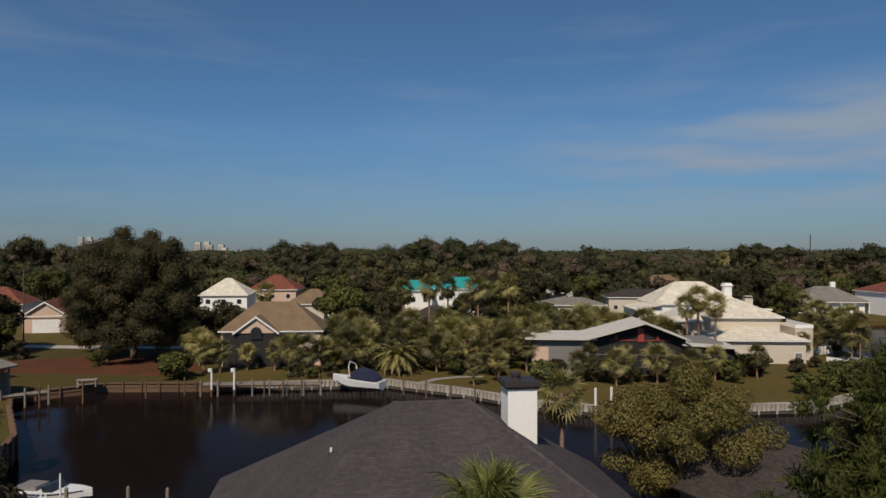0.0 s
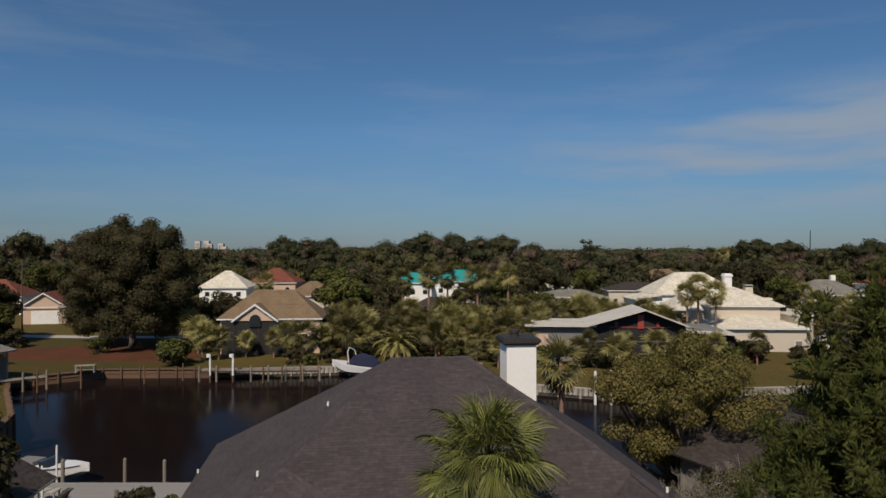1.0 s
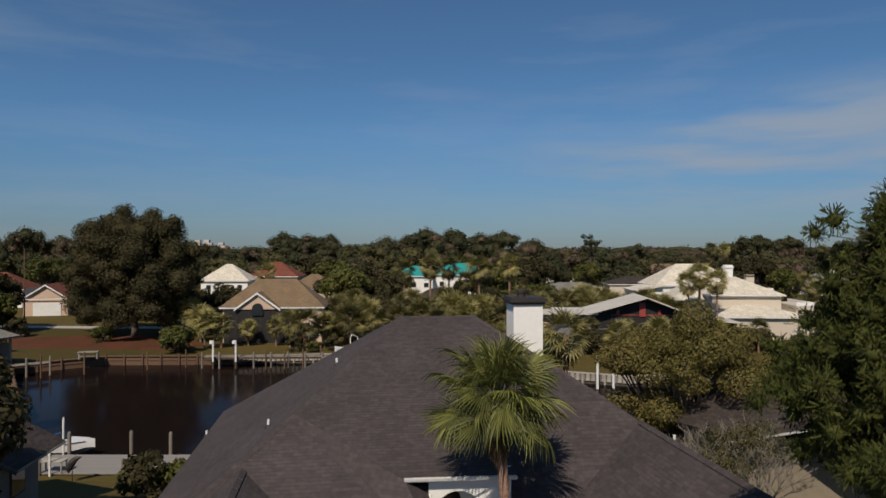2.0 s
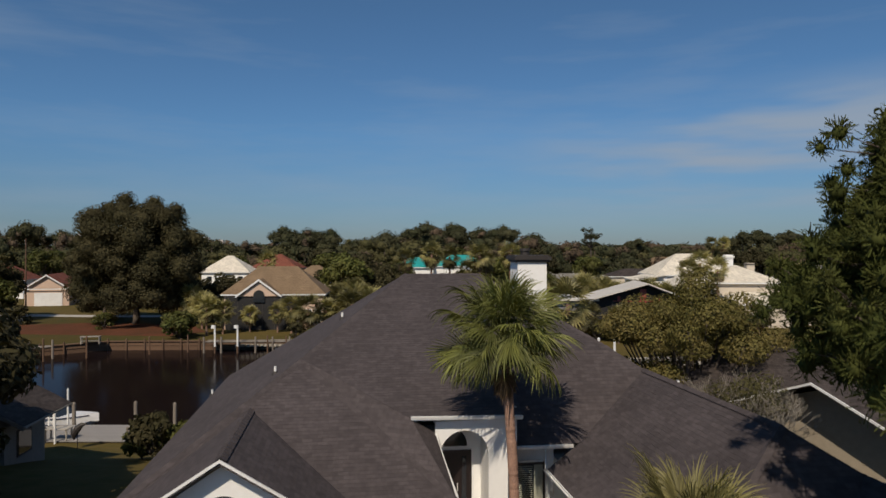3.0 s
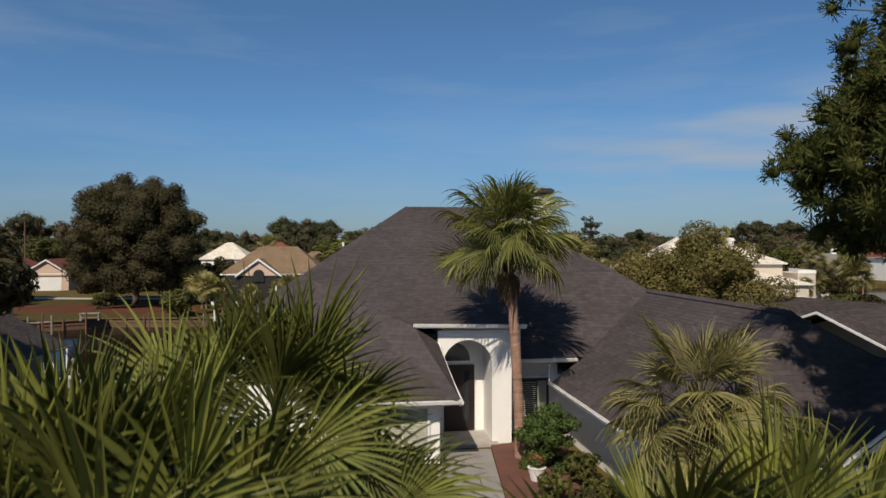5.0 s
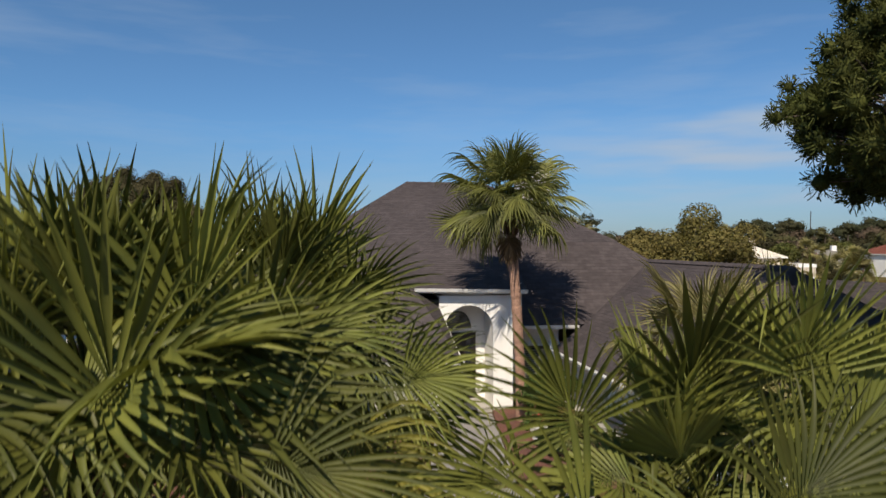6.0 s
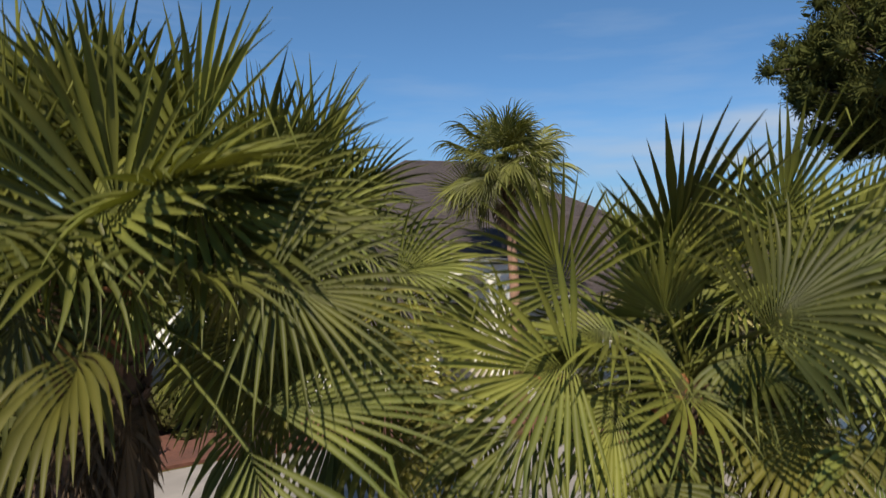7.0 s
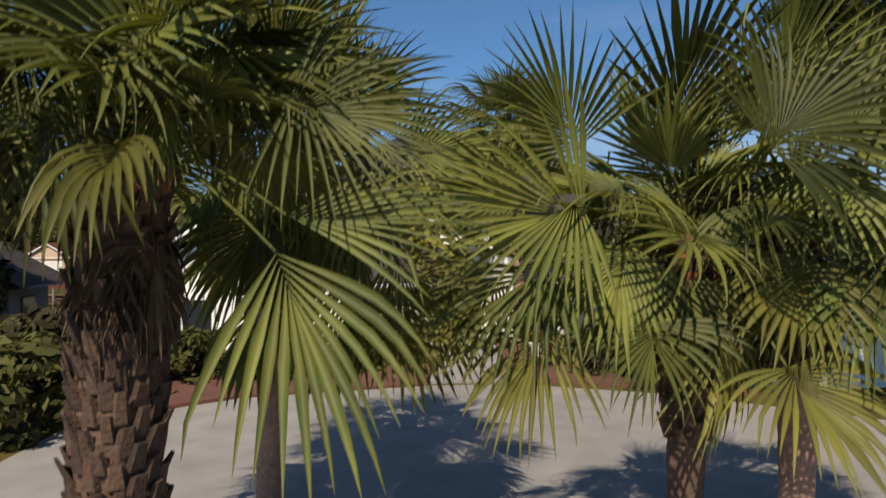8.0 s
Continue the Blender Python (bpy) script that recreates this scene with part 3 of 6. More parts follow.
def build_house_openings():
    bm = bmesh.new()
    r, c = 0.62, -3.61
    prism(bm, [(c - r * math.cos(math.pi * k / 14), 2.45 + r * math.sin(math.pi * k / 14)) for k in range(15)], 17.82, 17.90)
    w = part("arched_window", bm, GLASS, house, "half-round window with blinds")
    bm = bmesh.new()
    for k in range(7):
        z = 2.5 + 0.075 * k
        x = math.sqrt(max(r * r - (z - 2.45) ** 2, 0)) - 0.05
        box(bm, c - x, c + x, 17.80, 17.815, z, z + 0.035)
    tagged(part("blind", bm, BLIND, w), kind="stuff")
    part("sill", boxed((c - 0.7, c + 0.7, 17.78, 17.9, 2.38, 2.45)), TRIM, w)
    w = window("window", -0.55, 1.85, 0.35, 1.8, 19.93, bars=2)
    blinds(-0.47, 1.77, 0.43, 1.72, 19.9, w)
    w = window("window", -5.6, -4.0, 0.3, 1.85, 17.83, bars=1)
    w = window("window", -3.3, -1.5, 0.3, 1.85, 17.83, bars=1)
    w = window("window", 5.36, 6.42, 0.15, 1.85, 23.22, bars=0, frame_mat=CAP)
    part("window_head", boxed((5.46, 6.32, 23.12, 23.17, 1.87, 1.95)), TRIM, w, "white strip over the window")
    blinds(5.44, 5.98, 0.25, 1.75, 23.2, w)
    part("curtain", boxed((6.02, 6.34, 23.19, 23.205, 0.25, 1.75)), BLIND, w, "pale curtain")
    d = part("front_door", boxed((2.75, 3.8, 23.24, 23.3, 0.1, 2.36)), DARK, house, "dark double front door with sidelight")
    part("door_pane", boxed((3.45, 3.62, 23.22, 23.235, 0.5, 2.15)), GLASS, d)
    part("door_handle", tube(bmesh.new(), [(3.3, 23.18, 0.95), (3.3, 23.18, 1.25)], [0.015] * 2, 6), TRIM, d, "metal handle")
    bm = prism(bmesh.new(), [(3.2 - 0.45 * math.cos(math.pi * k / 12), 2.5 + 0.6 * math.sin(math.pi * k / 12)) for k in range(13)], 23.26, 23.31)
    part("transom_window", bm, GLASS, house, "dark round-headed transom window")
    # arched window in the small gable
    arch = part("arched_window", prism(bmesh.new(), [(12.2 - 1.1 * math.cos(math.pi * k / 14), 1.6 + 1.1 * math.sin(math.pi * k / 14)) for k in range(15)] + [(13.3, 0.3), (11.1, 0.3)], 13.30, 13.36), GLASS, house, "large round-headed window")
    for z in (1.55, 0.9):
        part("glazing_bar", boxed((11.1, 13.3, 13.27, 13.30, z, z + 0.07)), TRIM, arch)
    for x in (11.8, 12.55):
        part("glazing_bar", boxed((x, x + 0.06, 13.27, 13.30, 0.3, 1.6)), TRIM, arch)


build_house_openings()


def build_chimney():
    m = Matrix.Rotation(HOUSE_TURN, 4, "Z") @ Matrix.Translation((7.9, 30.9, 5.0))
    c = thing("chimney", m, "square white stucco chimney with a dark stepped cap", "chimney")
    part("shaft", boxed((-0.68, 0.68, -0.7, 0.7, 0, 3.72)), STUCCO, c)
    part("cap", boxed((-0.78, 0.78, -0.8, 0.8, 3.72, 3.82), (-0.86, 0.86, -0.88, 0.88, 3.82, 3.97), (-0.78, 0.78, -0.8, 0.8, 3.97, 4.03)), CAP, c, "dark stepped metal cap")
    part("flue", tube(bmesh.new(), [(-0.15, 0, 4.0), (-0.15, 0, 4.2), (-0.15, 0, 4.22), (-0.15, 0, 4.34)], [0.2, 0.2, 0.25, 0.25], 14), CAP, c, "round dark flue")
    part("flashing", boxed((-1.0, -0.68, -0.72, 0.72, 1.3, 1.95)), SHINGLE, c)
    for p, q in ((-0.68, 29.5), (-3.1, 25.7), (-7.0, 34.5), (11.4, 23.2)):
        z = h_left(p, q) if p < 5 else h_right(p, q)
        v = thing("vent_pipe", Matrix.Rotation(HOUSE_TURN, 4, "Z") @ Matrix.Translation((p, q, z - 0.05)), "short white plastic vent pipe on the roof", "vent pipe", "roof vents")
        part("pipe", tube(bmesh.new(), [(0, 0, 0), (0, 0, 0.32)], [0.05, 0.05], 10), TRIM, v)
        part("collar", tube(bmesh.new(), [(0, 0, 0), (0, 0, 0.1), (0, 0, 0.14)], [0.14, 0.11, 0.07], 10), CAP, v)


build_chimney()


# ---------------------------------------------------------------- plants
def fan_leaf(name, seed, segments=28, radius=0.95, stalk=1.1, spread=250, droop=0.25, fold=0.35, bend=25, mat=None, rows=7, hub=None, turn=None, down=(0, 0, -1), costa=0.22, cup=0.0, split_at=(0.30, 0.46), weep=0.0):
    """A fan palm leaf: a stalk along +x (or up to the point hub), a midrib that runs on into the blade, and pleated segments, joined in one blade near it and split further out, that bend towards `down`.
    turn: the blade's own 3 x 3 turn; fold drops the sides, cup lifts the rim; weep: how far the free ends hang."""
    rng = np.random.default_rng(seed)
    tilt = np.array(turn or Matrix.Rotation(radians(bend), 3, "Y"))
    hub = Vector(hub) if hub else Vector((stalk, 0, 0))
    down = tilt.T @ np.array(down)
    half = radians(spread) / 2
    step = 2 * half / segments
    verts, faces = [], []
    clumps = np.cumsum(rng.normal(0, 0.03, segments)) * 0.5
    wave = rng.uniform(0, 6.28)
    split = rng.uniform(*split_at)
    for s in range(segments):
        a = -half + (s + 0.5) * step
        u = abs(a) / half
        split = min(max(split + rng.normal(0, 0.035), split_at[0]), split_at[1])
        free = a + rng.normal(0, 0.35) * step + clumps[s] * 0.7
        long = radius * (0.74 + 0.26 * math.cos(a * 0.6)) * rng.uniform(0.86, 1.08)
        pull = droop * rng.uniform(0.5, 1.4) * (0.6 + 0.8 * u)
        hang = weep * rng.uniform(0.5, 1.4)
        snap = rng.uniform(0.55, 0.85) if rng.random() < 0.09 else 2.0
        lean = rng.normal(0, 0.45)
        stray = rng.normal(0, 0.24) + 0.25 * math.sin(5 * a + 2 * wave)
        if rng.random() < 0.05:
            continue
        root = np.array([1.0, 0, -0.22 * fold]) * costa * radius * (1 - u) ** 1.2
        p = root.copy()
        lift = cup - fold * abs(math.sin(a)) + 0.08 * u * u + 0.10 * math.sin(3 * a + wave)
        wide = 1.03 * split * long * math.tan(step / 2)
        base = len(verts)
        for k in range(rows + 1):
            t = k / rows
            ang = a + (free - a) * max(0.0, (t - split) / (1 - split))
            c = np.array([math.cos(ang), math.sin(ang), lift + stray * max(0.0, t - split * 0.6)])
            c = c + down * (pull * max(0.0, t - 0.15) ** 1.3 * 2.2) + down * (hang * max(0.0, t - split + 0.08) * 4.0) + (down * 2.5 if t > snap else 0.0)
            c /= np.linalg.norm(c)
            n = np.array([-math.sin(ang), math.cos(ang), 0.0])
            n -= c * n.dot(c)
            n /= np.linalg.norm(n)
            up = np.cross(c, n)
            w = wide * (0.06 + 0.94 * t / split) if t <= split else wide * (1 - ((t - split) / (1 - split)) ** 1.2) + 0.0012
            flat = 1.0 if t > split else 0.25 + 0.75 * t / split
            for off, rise in ((-1, 0.5 + lean * (t > split)), (0, -0.75 * flat), (1, 0.5 - lean * (t > split))):
                verts.append(p + n * (w * off) + up * (rise * w))
            p = p + c * (long / rows)
        for k in range(rows):
            for q in (0, 1):
                i = base + k * 3 + q
                faces.append((i, i + 1, i + 4, i + 3))
    verts = list((np.array(verts) @ tilt.T) + np.array(tuple(hub)))
    # the stalk: a three-sided bar, bowed a little
    base = len(verts)
    along = hub.normalized()
    side = along.cross(Vector((0, 0, 1))).normalized() if abs(along.z) < 0.98 else Vector((0, 1, 0))
    up = side.cross(along)
    for k in range(6):
        t = k / 5
        w = 0.026 - 0.012 * t
        c = hub * t + up * (0.05 * math.sin(math.pi * t) * hub.length)
        for y, dz in ((-w, 0.006), (0, -w), (w, 0.006)):
            verts.append(np.array(tuple(c + side * y + up * dz)))
    for k in range(5):
        for q in range(3):
            i = base + k * 3
            faces.append((i + q, i + (q + 1) % 3, i + 3 + (q + 1) % 3, i + 3 + q))
    return mesh_from(name, np.array(verts), np.array(faces), mat or PALM_LEAF)


def pulled(el):
    """The way of gravity seen by a leaf whose stalk rises at el degrees."""
    return (-math.sin(radians(el)), 0, -math.cos(radians(el)))


def facing(az, el, spin):
    """The turn of a blade whose upper side faces azimuth az and elevation el, and whose middle points down, turned by spin degrees."""
    n = Vector((math.cos(radians(az)) * math.cos(radians(el)), math.sin(radians(az)) * math.cos(radians(el)), math.sin(radians(el))))
    x = (Vector((0, 0, -1)) - n * Vector((0, 0, -1)).dot(n)).normalized()
    x = Matrix.Rotation(radians(spin), 3, n) @ x
    y = n.cross(x)
    return Matrix(((x.x, y.x, n.x), (x.y, y.y, n.y), (x.z, y.z, n.z)))


def leaf_pose(az, el, roll=0, size=1.0, at=(0, 0, 0)):
    """Stands a leaf's stalk at `at`, pointing to azimuth az and elevation el (degrees)."""
    return Matrix.Translation(at) @ Matrix.Rotation(radians(az), 4, "Z") @ Matrix.Rotation(radians(-el), 4, "Y") @ Matrix.Rotation(radians(roll), 4, "X") @ Matrix.Scale(size, 4)


LEAVES_UP = [fan_leaf("fan_leaf_young", 10 + k, 19 + 2 * k, 0.98, 0.75, 120 + 22 * k, 0.10 + 0.05 * (k % 3), 0.0, -6 + 7 * k, down=pulled(62), cup=0.15 + 0.1 * k) for k in range(5)]
LEAVES_OUT = [fan_leaf("fan_leaf", 20 + k, 25 + k, 0.95, 0.85, 190 + 15 * k, 0.22 + 0.10 * (k % 3), 0.12 * k, 20 + 12 * k, down=pulled(20), cup=0.35 if k % 2 else 0.0, weep=0.1 * k) for k in range(5)]
LEAVES_LOW = [fan_leaf("fan_leaf_old", 30 + k, 25 + k, 0.92, 0.85, 190 + 10 * k, 0.40 + 0.2 * (k % 3), 0.25 + 0.1 * k, 15 + 14 * k, PALM_GOLD if k % 2 else None, down=pulled(-35), weep=0.3) for k in range(5)]
MOP_UP = [fan_leaf("arching_leaf_young", 40 + k, 28, 1.02, 0.72, 140 + 20 * k, 0.25 + 0.1 * k, 0.15, 5 + 10 * k, PALM_MOP, down=pulled(60), costa=0.45, weep=0.30) for k in range(3)]
MOP_OUT = [fan_leaf("arching_leaf", 50 + k, 36, 0.95, 0.72, 190 + 15 * k, 0.38 + 0.12 * k, 0.35 + 0.1 * k, 20 + 7 * k, PALM_MOP, down=pulled(12), costa=0.5, split_at=(0.26, 0.40), weep=0.28) for k in range(4)]
PALE_UP = [fan_leaf("pale_leaf_young", 60 + k, 26, 0.95, 0.85, 110 + 25 * k, 0.15 + 0.1 * k, 0.1, 4 + 8 * k, PALM_PALE, down=pulled(55), costa=0.4, weep=0.2) for k in range(3)]
PALE_OUT = [fan_leaf("pale_leaf", 70 + k, 30, 0.95, 0.90, 170 + 15 * k, 0.45 + 0.15 * k, 0.35 + 0.1 * k, 14 + 9 * k, PALM_PALE, down=pulled(15), costa=0.45, split_at=(0.3, 0.45), weep=0.6) for k in range(4)]


def palm_trunk(bm, points, radii, sides=14, ring=0.09, rough=0.06, seed=0):
    """A ringed trunk through the given points."""
    rng = random.Random(seed)
    pts, rad = [], []
    for (a, b), (r0, r1) in zip(zip(points, points[1:]), zip(radii, radii[1:])):
        a, b = Vector(a), Vector(b)
        n = max(1, int((b - a).length / ring))
        for k in range(n):
            pts.append(a.lerp(b, k / n))
            rad.append((r0 + (r1 - r0) * k / n) * (1 + rng.uniform(-rough, rough) + (0.016 if len(pts) % 2 else -0.010)))
    pts.append(Vector(points[-1]))
    rad.append(radii[-1])
    return tube(bm, pts, rad, sides)


def boots(bm, z0, z1, r0, r1, seed, curve=None, spread=0.10, n_round=9):
    """Old leaf bases: split, upward-pointing stubs in spirals round a trunk."""
    rng = random.Random(seed)
    rows = max(1, int((z1 - z0) / 0.11))
    for i in range(rows):
        t = i / rows
        z = z0 + (z1 - z0) * t
        r = r0 + (r1 - r0) * t
        c = curve(z) if curve else Vector((0, 0, 0))
        for k in range(n_round):
            a = 2 * math.pi * (k + 0.5 * (i % 2)) / n_round + rng.uniform(-0.12, 0.12)
            out, side = Vector((math.cos(a), math.sin(a), 0)), Vector((-math.sin(a), math.cos(a), 0))
            w, h, d = rng.uniform(0.035, 0.06), rng.uniform(0.12, 0.24), spread * rng.uniform(0.5, 1.2)
            b = Vector((c.x, c.y, z)) + out * (r - 0.03)
            top = b + out * d + Vector((0, 0, h))
            v = [bm.verts.new(x) for x in (b - side * w * 1.5, b + side * w * 1.5, top + side * w, top - side * w, b - side * w + out * 0.06, b + side * w + out * 0.06, top + side * w * 0.6 + out * 0.025, top - side * w * 0.6 + out * 0.025)]
            for f in ((4, 5, 6, 7), (0, 4, 7, 3), (1, 2, 6, 5), (3, 7, 6, 2), (0, 1, 5, 4)):
                bm.faces.new([v[x] for x in f])
    return bm


def fan_palm(name, base, label, height, trunk_r, leaves=38, size=1.0, seed=1, lean=(0, 0), booted=0.0, extra=(), low=-55, dead=4, group="", high=84, kinds=None):
    """A fan palm: trunk, old leaf bases, and a crown of single leaves. extra: single leaves as (x, y, z of the blade's hub, azimuth and elevation that it faces, spin, radius, spread)."""
    rng = random.Random(seed)
    t = thing(name, Matrix.Translation(base), label, "palm tree", group)
    top = Vector((lean[0], lean[1], height))
    def curve(z):
        u = min(max(z / height, 0), 1)
        return Vector((lean[0], lean[1], 0)) * (u ** 1.5)
    pts = [curve(height * k / 6) + Vector((0, 0, height * k / 6)) for k in range(7)]
    trunk = part("trunk", palm_trunk(bmesh.new(), pts, [trunk_r * 1.15, trunk_r, trunk_r, trunk_r, trunk_r, trunk_r * 1.02, trunk_r * 0.8], seed=seed), BARK_PALM if booted < 0.5 else BARK_BOOT, t, smooth=False)
    if booted:
        part("leaf_base", boots(bmesh.new(), height * (1 - booted), height + 0.05, trunk_r, trunk_r * 0.95, seed, curve), BARK_BOOT, t, "split dry leaf bases round the trunk")
    part("fibre", boots(bmesh.new(), height - 0.35, height + 0.15, trunk_r * 0.9, trunk_r * 0.5, seed + 5, curve, 0.16, 7), FIBRE, t, "orange-brown fibrous leaf sheaths")
    heart = top + Vector((0, 0, 0.05))
    for k in range(leaves):
        u = (k + 0.5) / leaves
        az = k * 137.508 + rng.uniform(-14, 14)
        el = high + (low - high) * u ** 0.92 + rng.uniform(-7, 7)
        young, spreading, old = kinds or (LEAVES_UP, LEAVES_OUT, LEAVES_LOW)
        kind = young if el > 45 else spreading if el > -15 else old
        me = kind[rng.randrange(len(kind))]
        s = size * rng.uniform(0.85, 1.1) * (0.85 if el > 65 else 1.0)
        leaf = new("leaf", me)
        leaf.parent = t
        leaf.matrix_basis = leaf_pose(az, el + rng.uniform(-8, 8), rng.gauss(0, 30), s, heart + Vector((0, 0, 0.25 * (el / 90) * size)))
    for k, (x, y, z, az, el, spin, radius, spread, *more) in enumerate(extra):
        hub = Vector((x, y, z)) - Vector(base) - heart
        droop = more[0] if more else 0.22 + 0.12 * (k % 3)
        hanging = abs(spin) < 60 and z < 3.85
        leaf = new("leaf", fan_leaf("fan_leaf_single", seed * 20 + k, max(14, int(spread / 6.4)), radius, 1.0, spread, droop, (0.0, 0.35, 0.1)[k % 3], 0, PALM_GOLD if hanging and k % 2 == 0 else None, hub=hub, costa=0.26, turn=facing(az, el, spin), cup=(0.45, 0.5, 0.55, 0.3)[k % 4], split_at=(0.42, 0.58) if hanging else (0.32, 0.48), weep=0.3 if hanging else 0.06))
        leaf.parent = t
        leaf.matrix_basis = Matrix.Translation(heart)
    for k in range(dead):
        leaf = new("dry_leaf", DEAD_LEAF)
        leaf.parent = t
        leaf["label"] = "dry brown hanging leaf"
        leaf.matrix_basis = leaf_pose(rng.uniform(0, 360), -72 + rng.uniform(-8, 14), 0, size * rng.uniform(0.6, 0.85), heart - Vector((0, 0, 0.15)))
    return t


DEAD_LEAF = fan_leaf("dry_leaf", 44, 26, 0.85, 0.9, 220, 0.9, 0.7, 30, PALM_DEAD, down=pulled(-70), weep=0.6)

# the palms before and beside the house
fan_palm("fan_palm", (1.78, 20.7, 0), "tall fan palm with a clean trunk beside the front door", 6.30, 0.15, 66, 1.22, 3, (-0.36, 0.15), 0.10, low=-10, dead=3, high=86, kinds=(MOP_UP, MOP_OUT, MOP_OUT))
fan_palm("fan_palm", (-3.05, 4.7, 0), "stout fan palm with a trunk rough with old leaf bases", 3.95, 0.30, 44, 1.06, 5, (0.1, 0.0), 0.97, low=-6, dead=44,
         extra=((-2.5, 4.07, 4.29, -82, 6, -176, 1.22, 140, 0.06), (-1.6, 4.0, 4.15, -72, 20, 68, 0.98, 190, 0.25), (-2.44, 3.5, 3.79, -85, 50, 10, 0.85, 85, 1.3), (-1.64, 3.75, 3.20, -80, 18, 18, 1.22, 95, 0.2), (-1.62, 3.95, 3.42, -72, 25, 82, 1.08, 70, 0.2), (-2.2, 4.3, 4.8, -80, 0, 160, 1.0, 150, 0.1)) +
               ((-2.75, 4.6, 4.85, -90, 0, 180, 1.05, 150, 0.1), (-3.9, 4.6, 4.45, -100, 10, -150, 0.85, 150, 0.1), (-3.3, 5.0, 4.8, -95, 5, 175, 1.0, 150, 0.1), (-3.4, 4.6, 4.6, -95, 0, -165, 0.9, 150, 0.15), (-1.95, 4.8, 4.6, -80, 0, 140, 1.0, 170, 0.2), (-2.5, 4.2, 4.2, -88, 10, 10, 0.6, 70, 0.4)))
fan_palm("fan_palm", (-2.75, 7.9, 0), "slender fan palm with bright green spreading leaves", 4.15, 0.15, 46, 1.08, 8, (0.3, 0.0), 0.25, low=-64, dead=20,
         extra=((-1.93, 6.7, 4.6, -80, 20, 70, 1.05, 180), (-1.35, 6.7, 4.3, -75, 20, 75, 1.05, 170), (-1.45, 6.4, 3.6, -80, 25, 45, 1.1, 170), (-1.1, 7.0, 3.8, -70, 15, 60, 1.0, 190), (-1.2, 7.0, 3.1, -75, 20, 40, 1.05, 160)) +
               ((-1.0, 6.5, 4.1, -80, 10, 95, 0.9, 160), (-1.15, 6.4, 2.8, -80, 15, 15, 1.1, 120), (-1.55, 6.4, 2.9, -85, 20, 0, 1.1, 110), (-2.55, 6.9, 3.5, -95, 15, -20, 1.05, 140, 0.5), (-3.0, 7.0, 3.9, -100, 10, -60, 1.0, 170), (-2.1, 6.7, 3.2, -90, 15, 0, 1.05, 120, 0.5), (-2.4, 6.6, 2.7, -92, 20, -8, 0.95, 100, 0.6), (-0.85, 6.8, 2.7, -78, 15, 25, 0.9, 140)) +
               ((-2.9, 7.5, 4.95, -90, -5, 175, 0.95, 150, 0.1), (-3.4, 7.4, 4.5, -100, 15, -110, 1.0, 180, 0.3), (-3.5, 7.6, 4.8, -100, 20, -150, 1.05, 160, 0.15), (-2.0, 7.7, 4.95, -85, -5, 180, 0.95, 150, 0.1), (-2.3, 7.2, 4.62, -86, 15, 178, 1.0, 170, 0.1), (-1.6, 7.2, 4.7, -82, 0, 140, 0.95, 160, 0.15)))
fan_palm("fan_palm", (1.4, 5.6, 0), "fan palm with orange fibres below its green crown", 3.15, 0.16, 24, 0.93, 11, (0.05, -0.05), 0.5, low=-30, dead=9,
         extra=((0.37, 4.74, 3.5, -95, 12, -78, 1.05, 205, 0.12), (1.34, 3.97, 3.84, -78, 18, 128, 0.92, 200, 0.25), (1.24, 5.29, 4.14, -90, -10, 178, 1.2, 112, 0.06), (0.88, 4.75, 2.66, -95, 35, -10, 0.75, 200), (1.73, 4.5, 2.37, -80, 40, 10, 0.85, 190), (0.15, 4.9, 3.1, -100, 15, -50, 0.95, 150)) +
               ((0.42, 5.2, 4.0, -95, 0, -150, 0.98, 170, 0.12), (0.75, 5.0, 3.2, -90, 25, -20, 0.9, 160), (0.1, 4.8, 2.6, -98, 20, -25, 0.85, 140), (0.0, 5.2, 3.6, -100, 10, -85, 0.8, 170), (-0.2, 5.3, 3.0, -95, 15, -40, 0.8, 150)))
fan_palm("fan_palm", (2.45, 5.75, 0), "fan palm with a dense crown of stiff leaves", 3.40, 0.15, 28, 0.95, 17, (0.0, 0.0), 0.4, low=-32, dead=9,
         extra=((2.2, 4.9, 4.0, -90, 25, 120, 0.95, 200, 0.12), (2.46, 4.8, 2.9, -85, 35, 0, 0.9, 180), (1.95, 5.0, 4.4, -90, -5, 180, 1.0, 140, 0.08), (2.9, 5.0, 3.6, -80, 20, 60, 0.95, 200), (2.05, 4.9, 3.1, -95, 30, -15, 0.85, 170)))
fan_palm("fan_palm", (4.7, 14.0, 0), "low fan palm in the planting by the house", 2.75, 0.2, 58, 1.15, 14, (0, 0), 0.6, low=-42, dead=6, high=82, kinds=(PALE_UP, PALE_OUT, PALE_OUT))


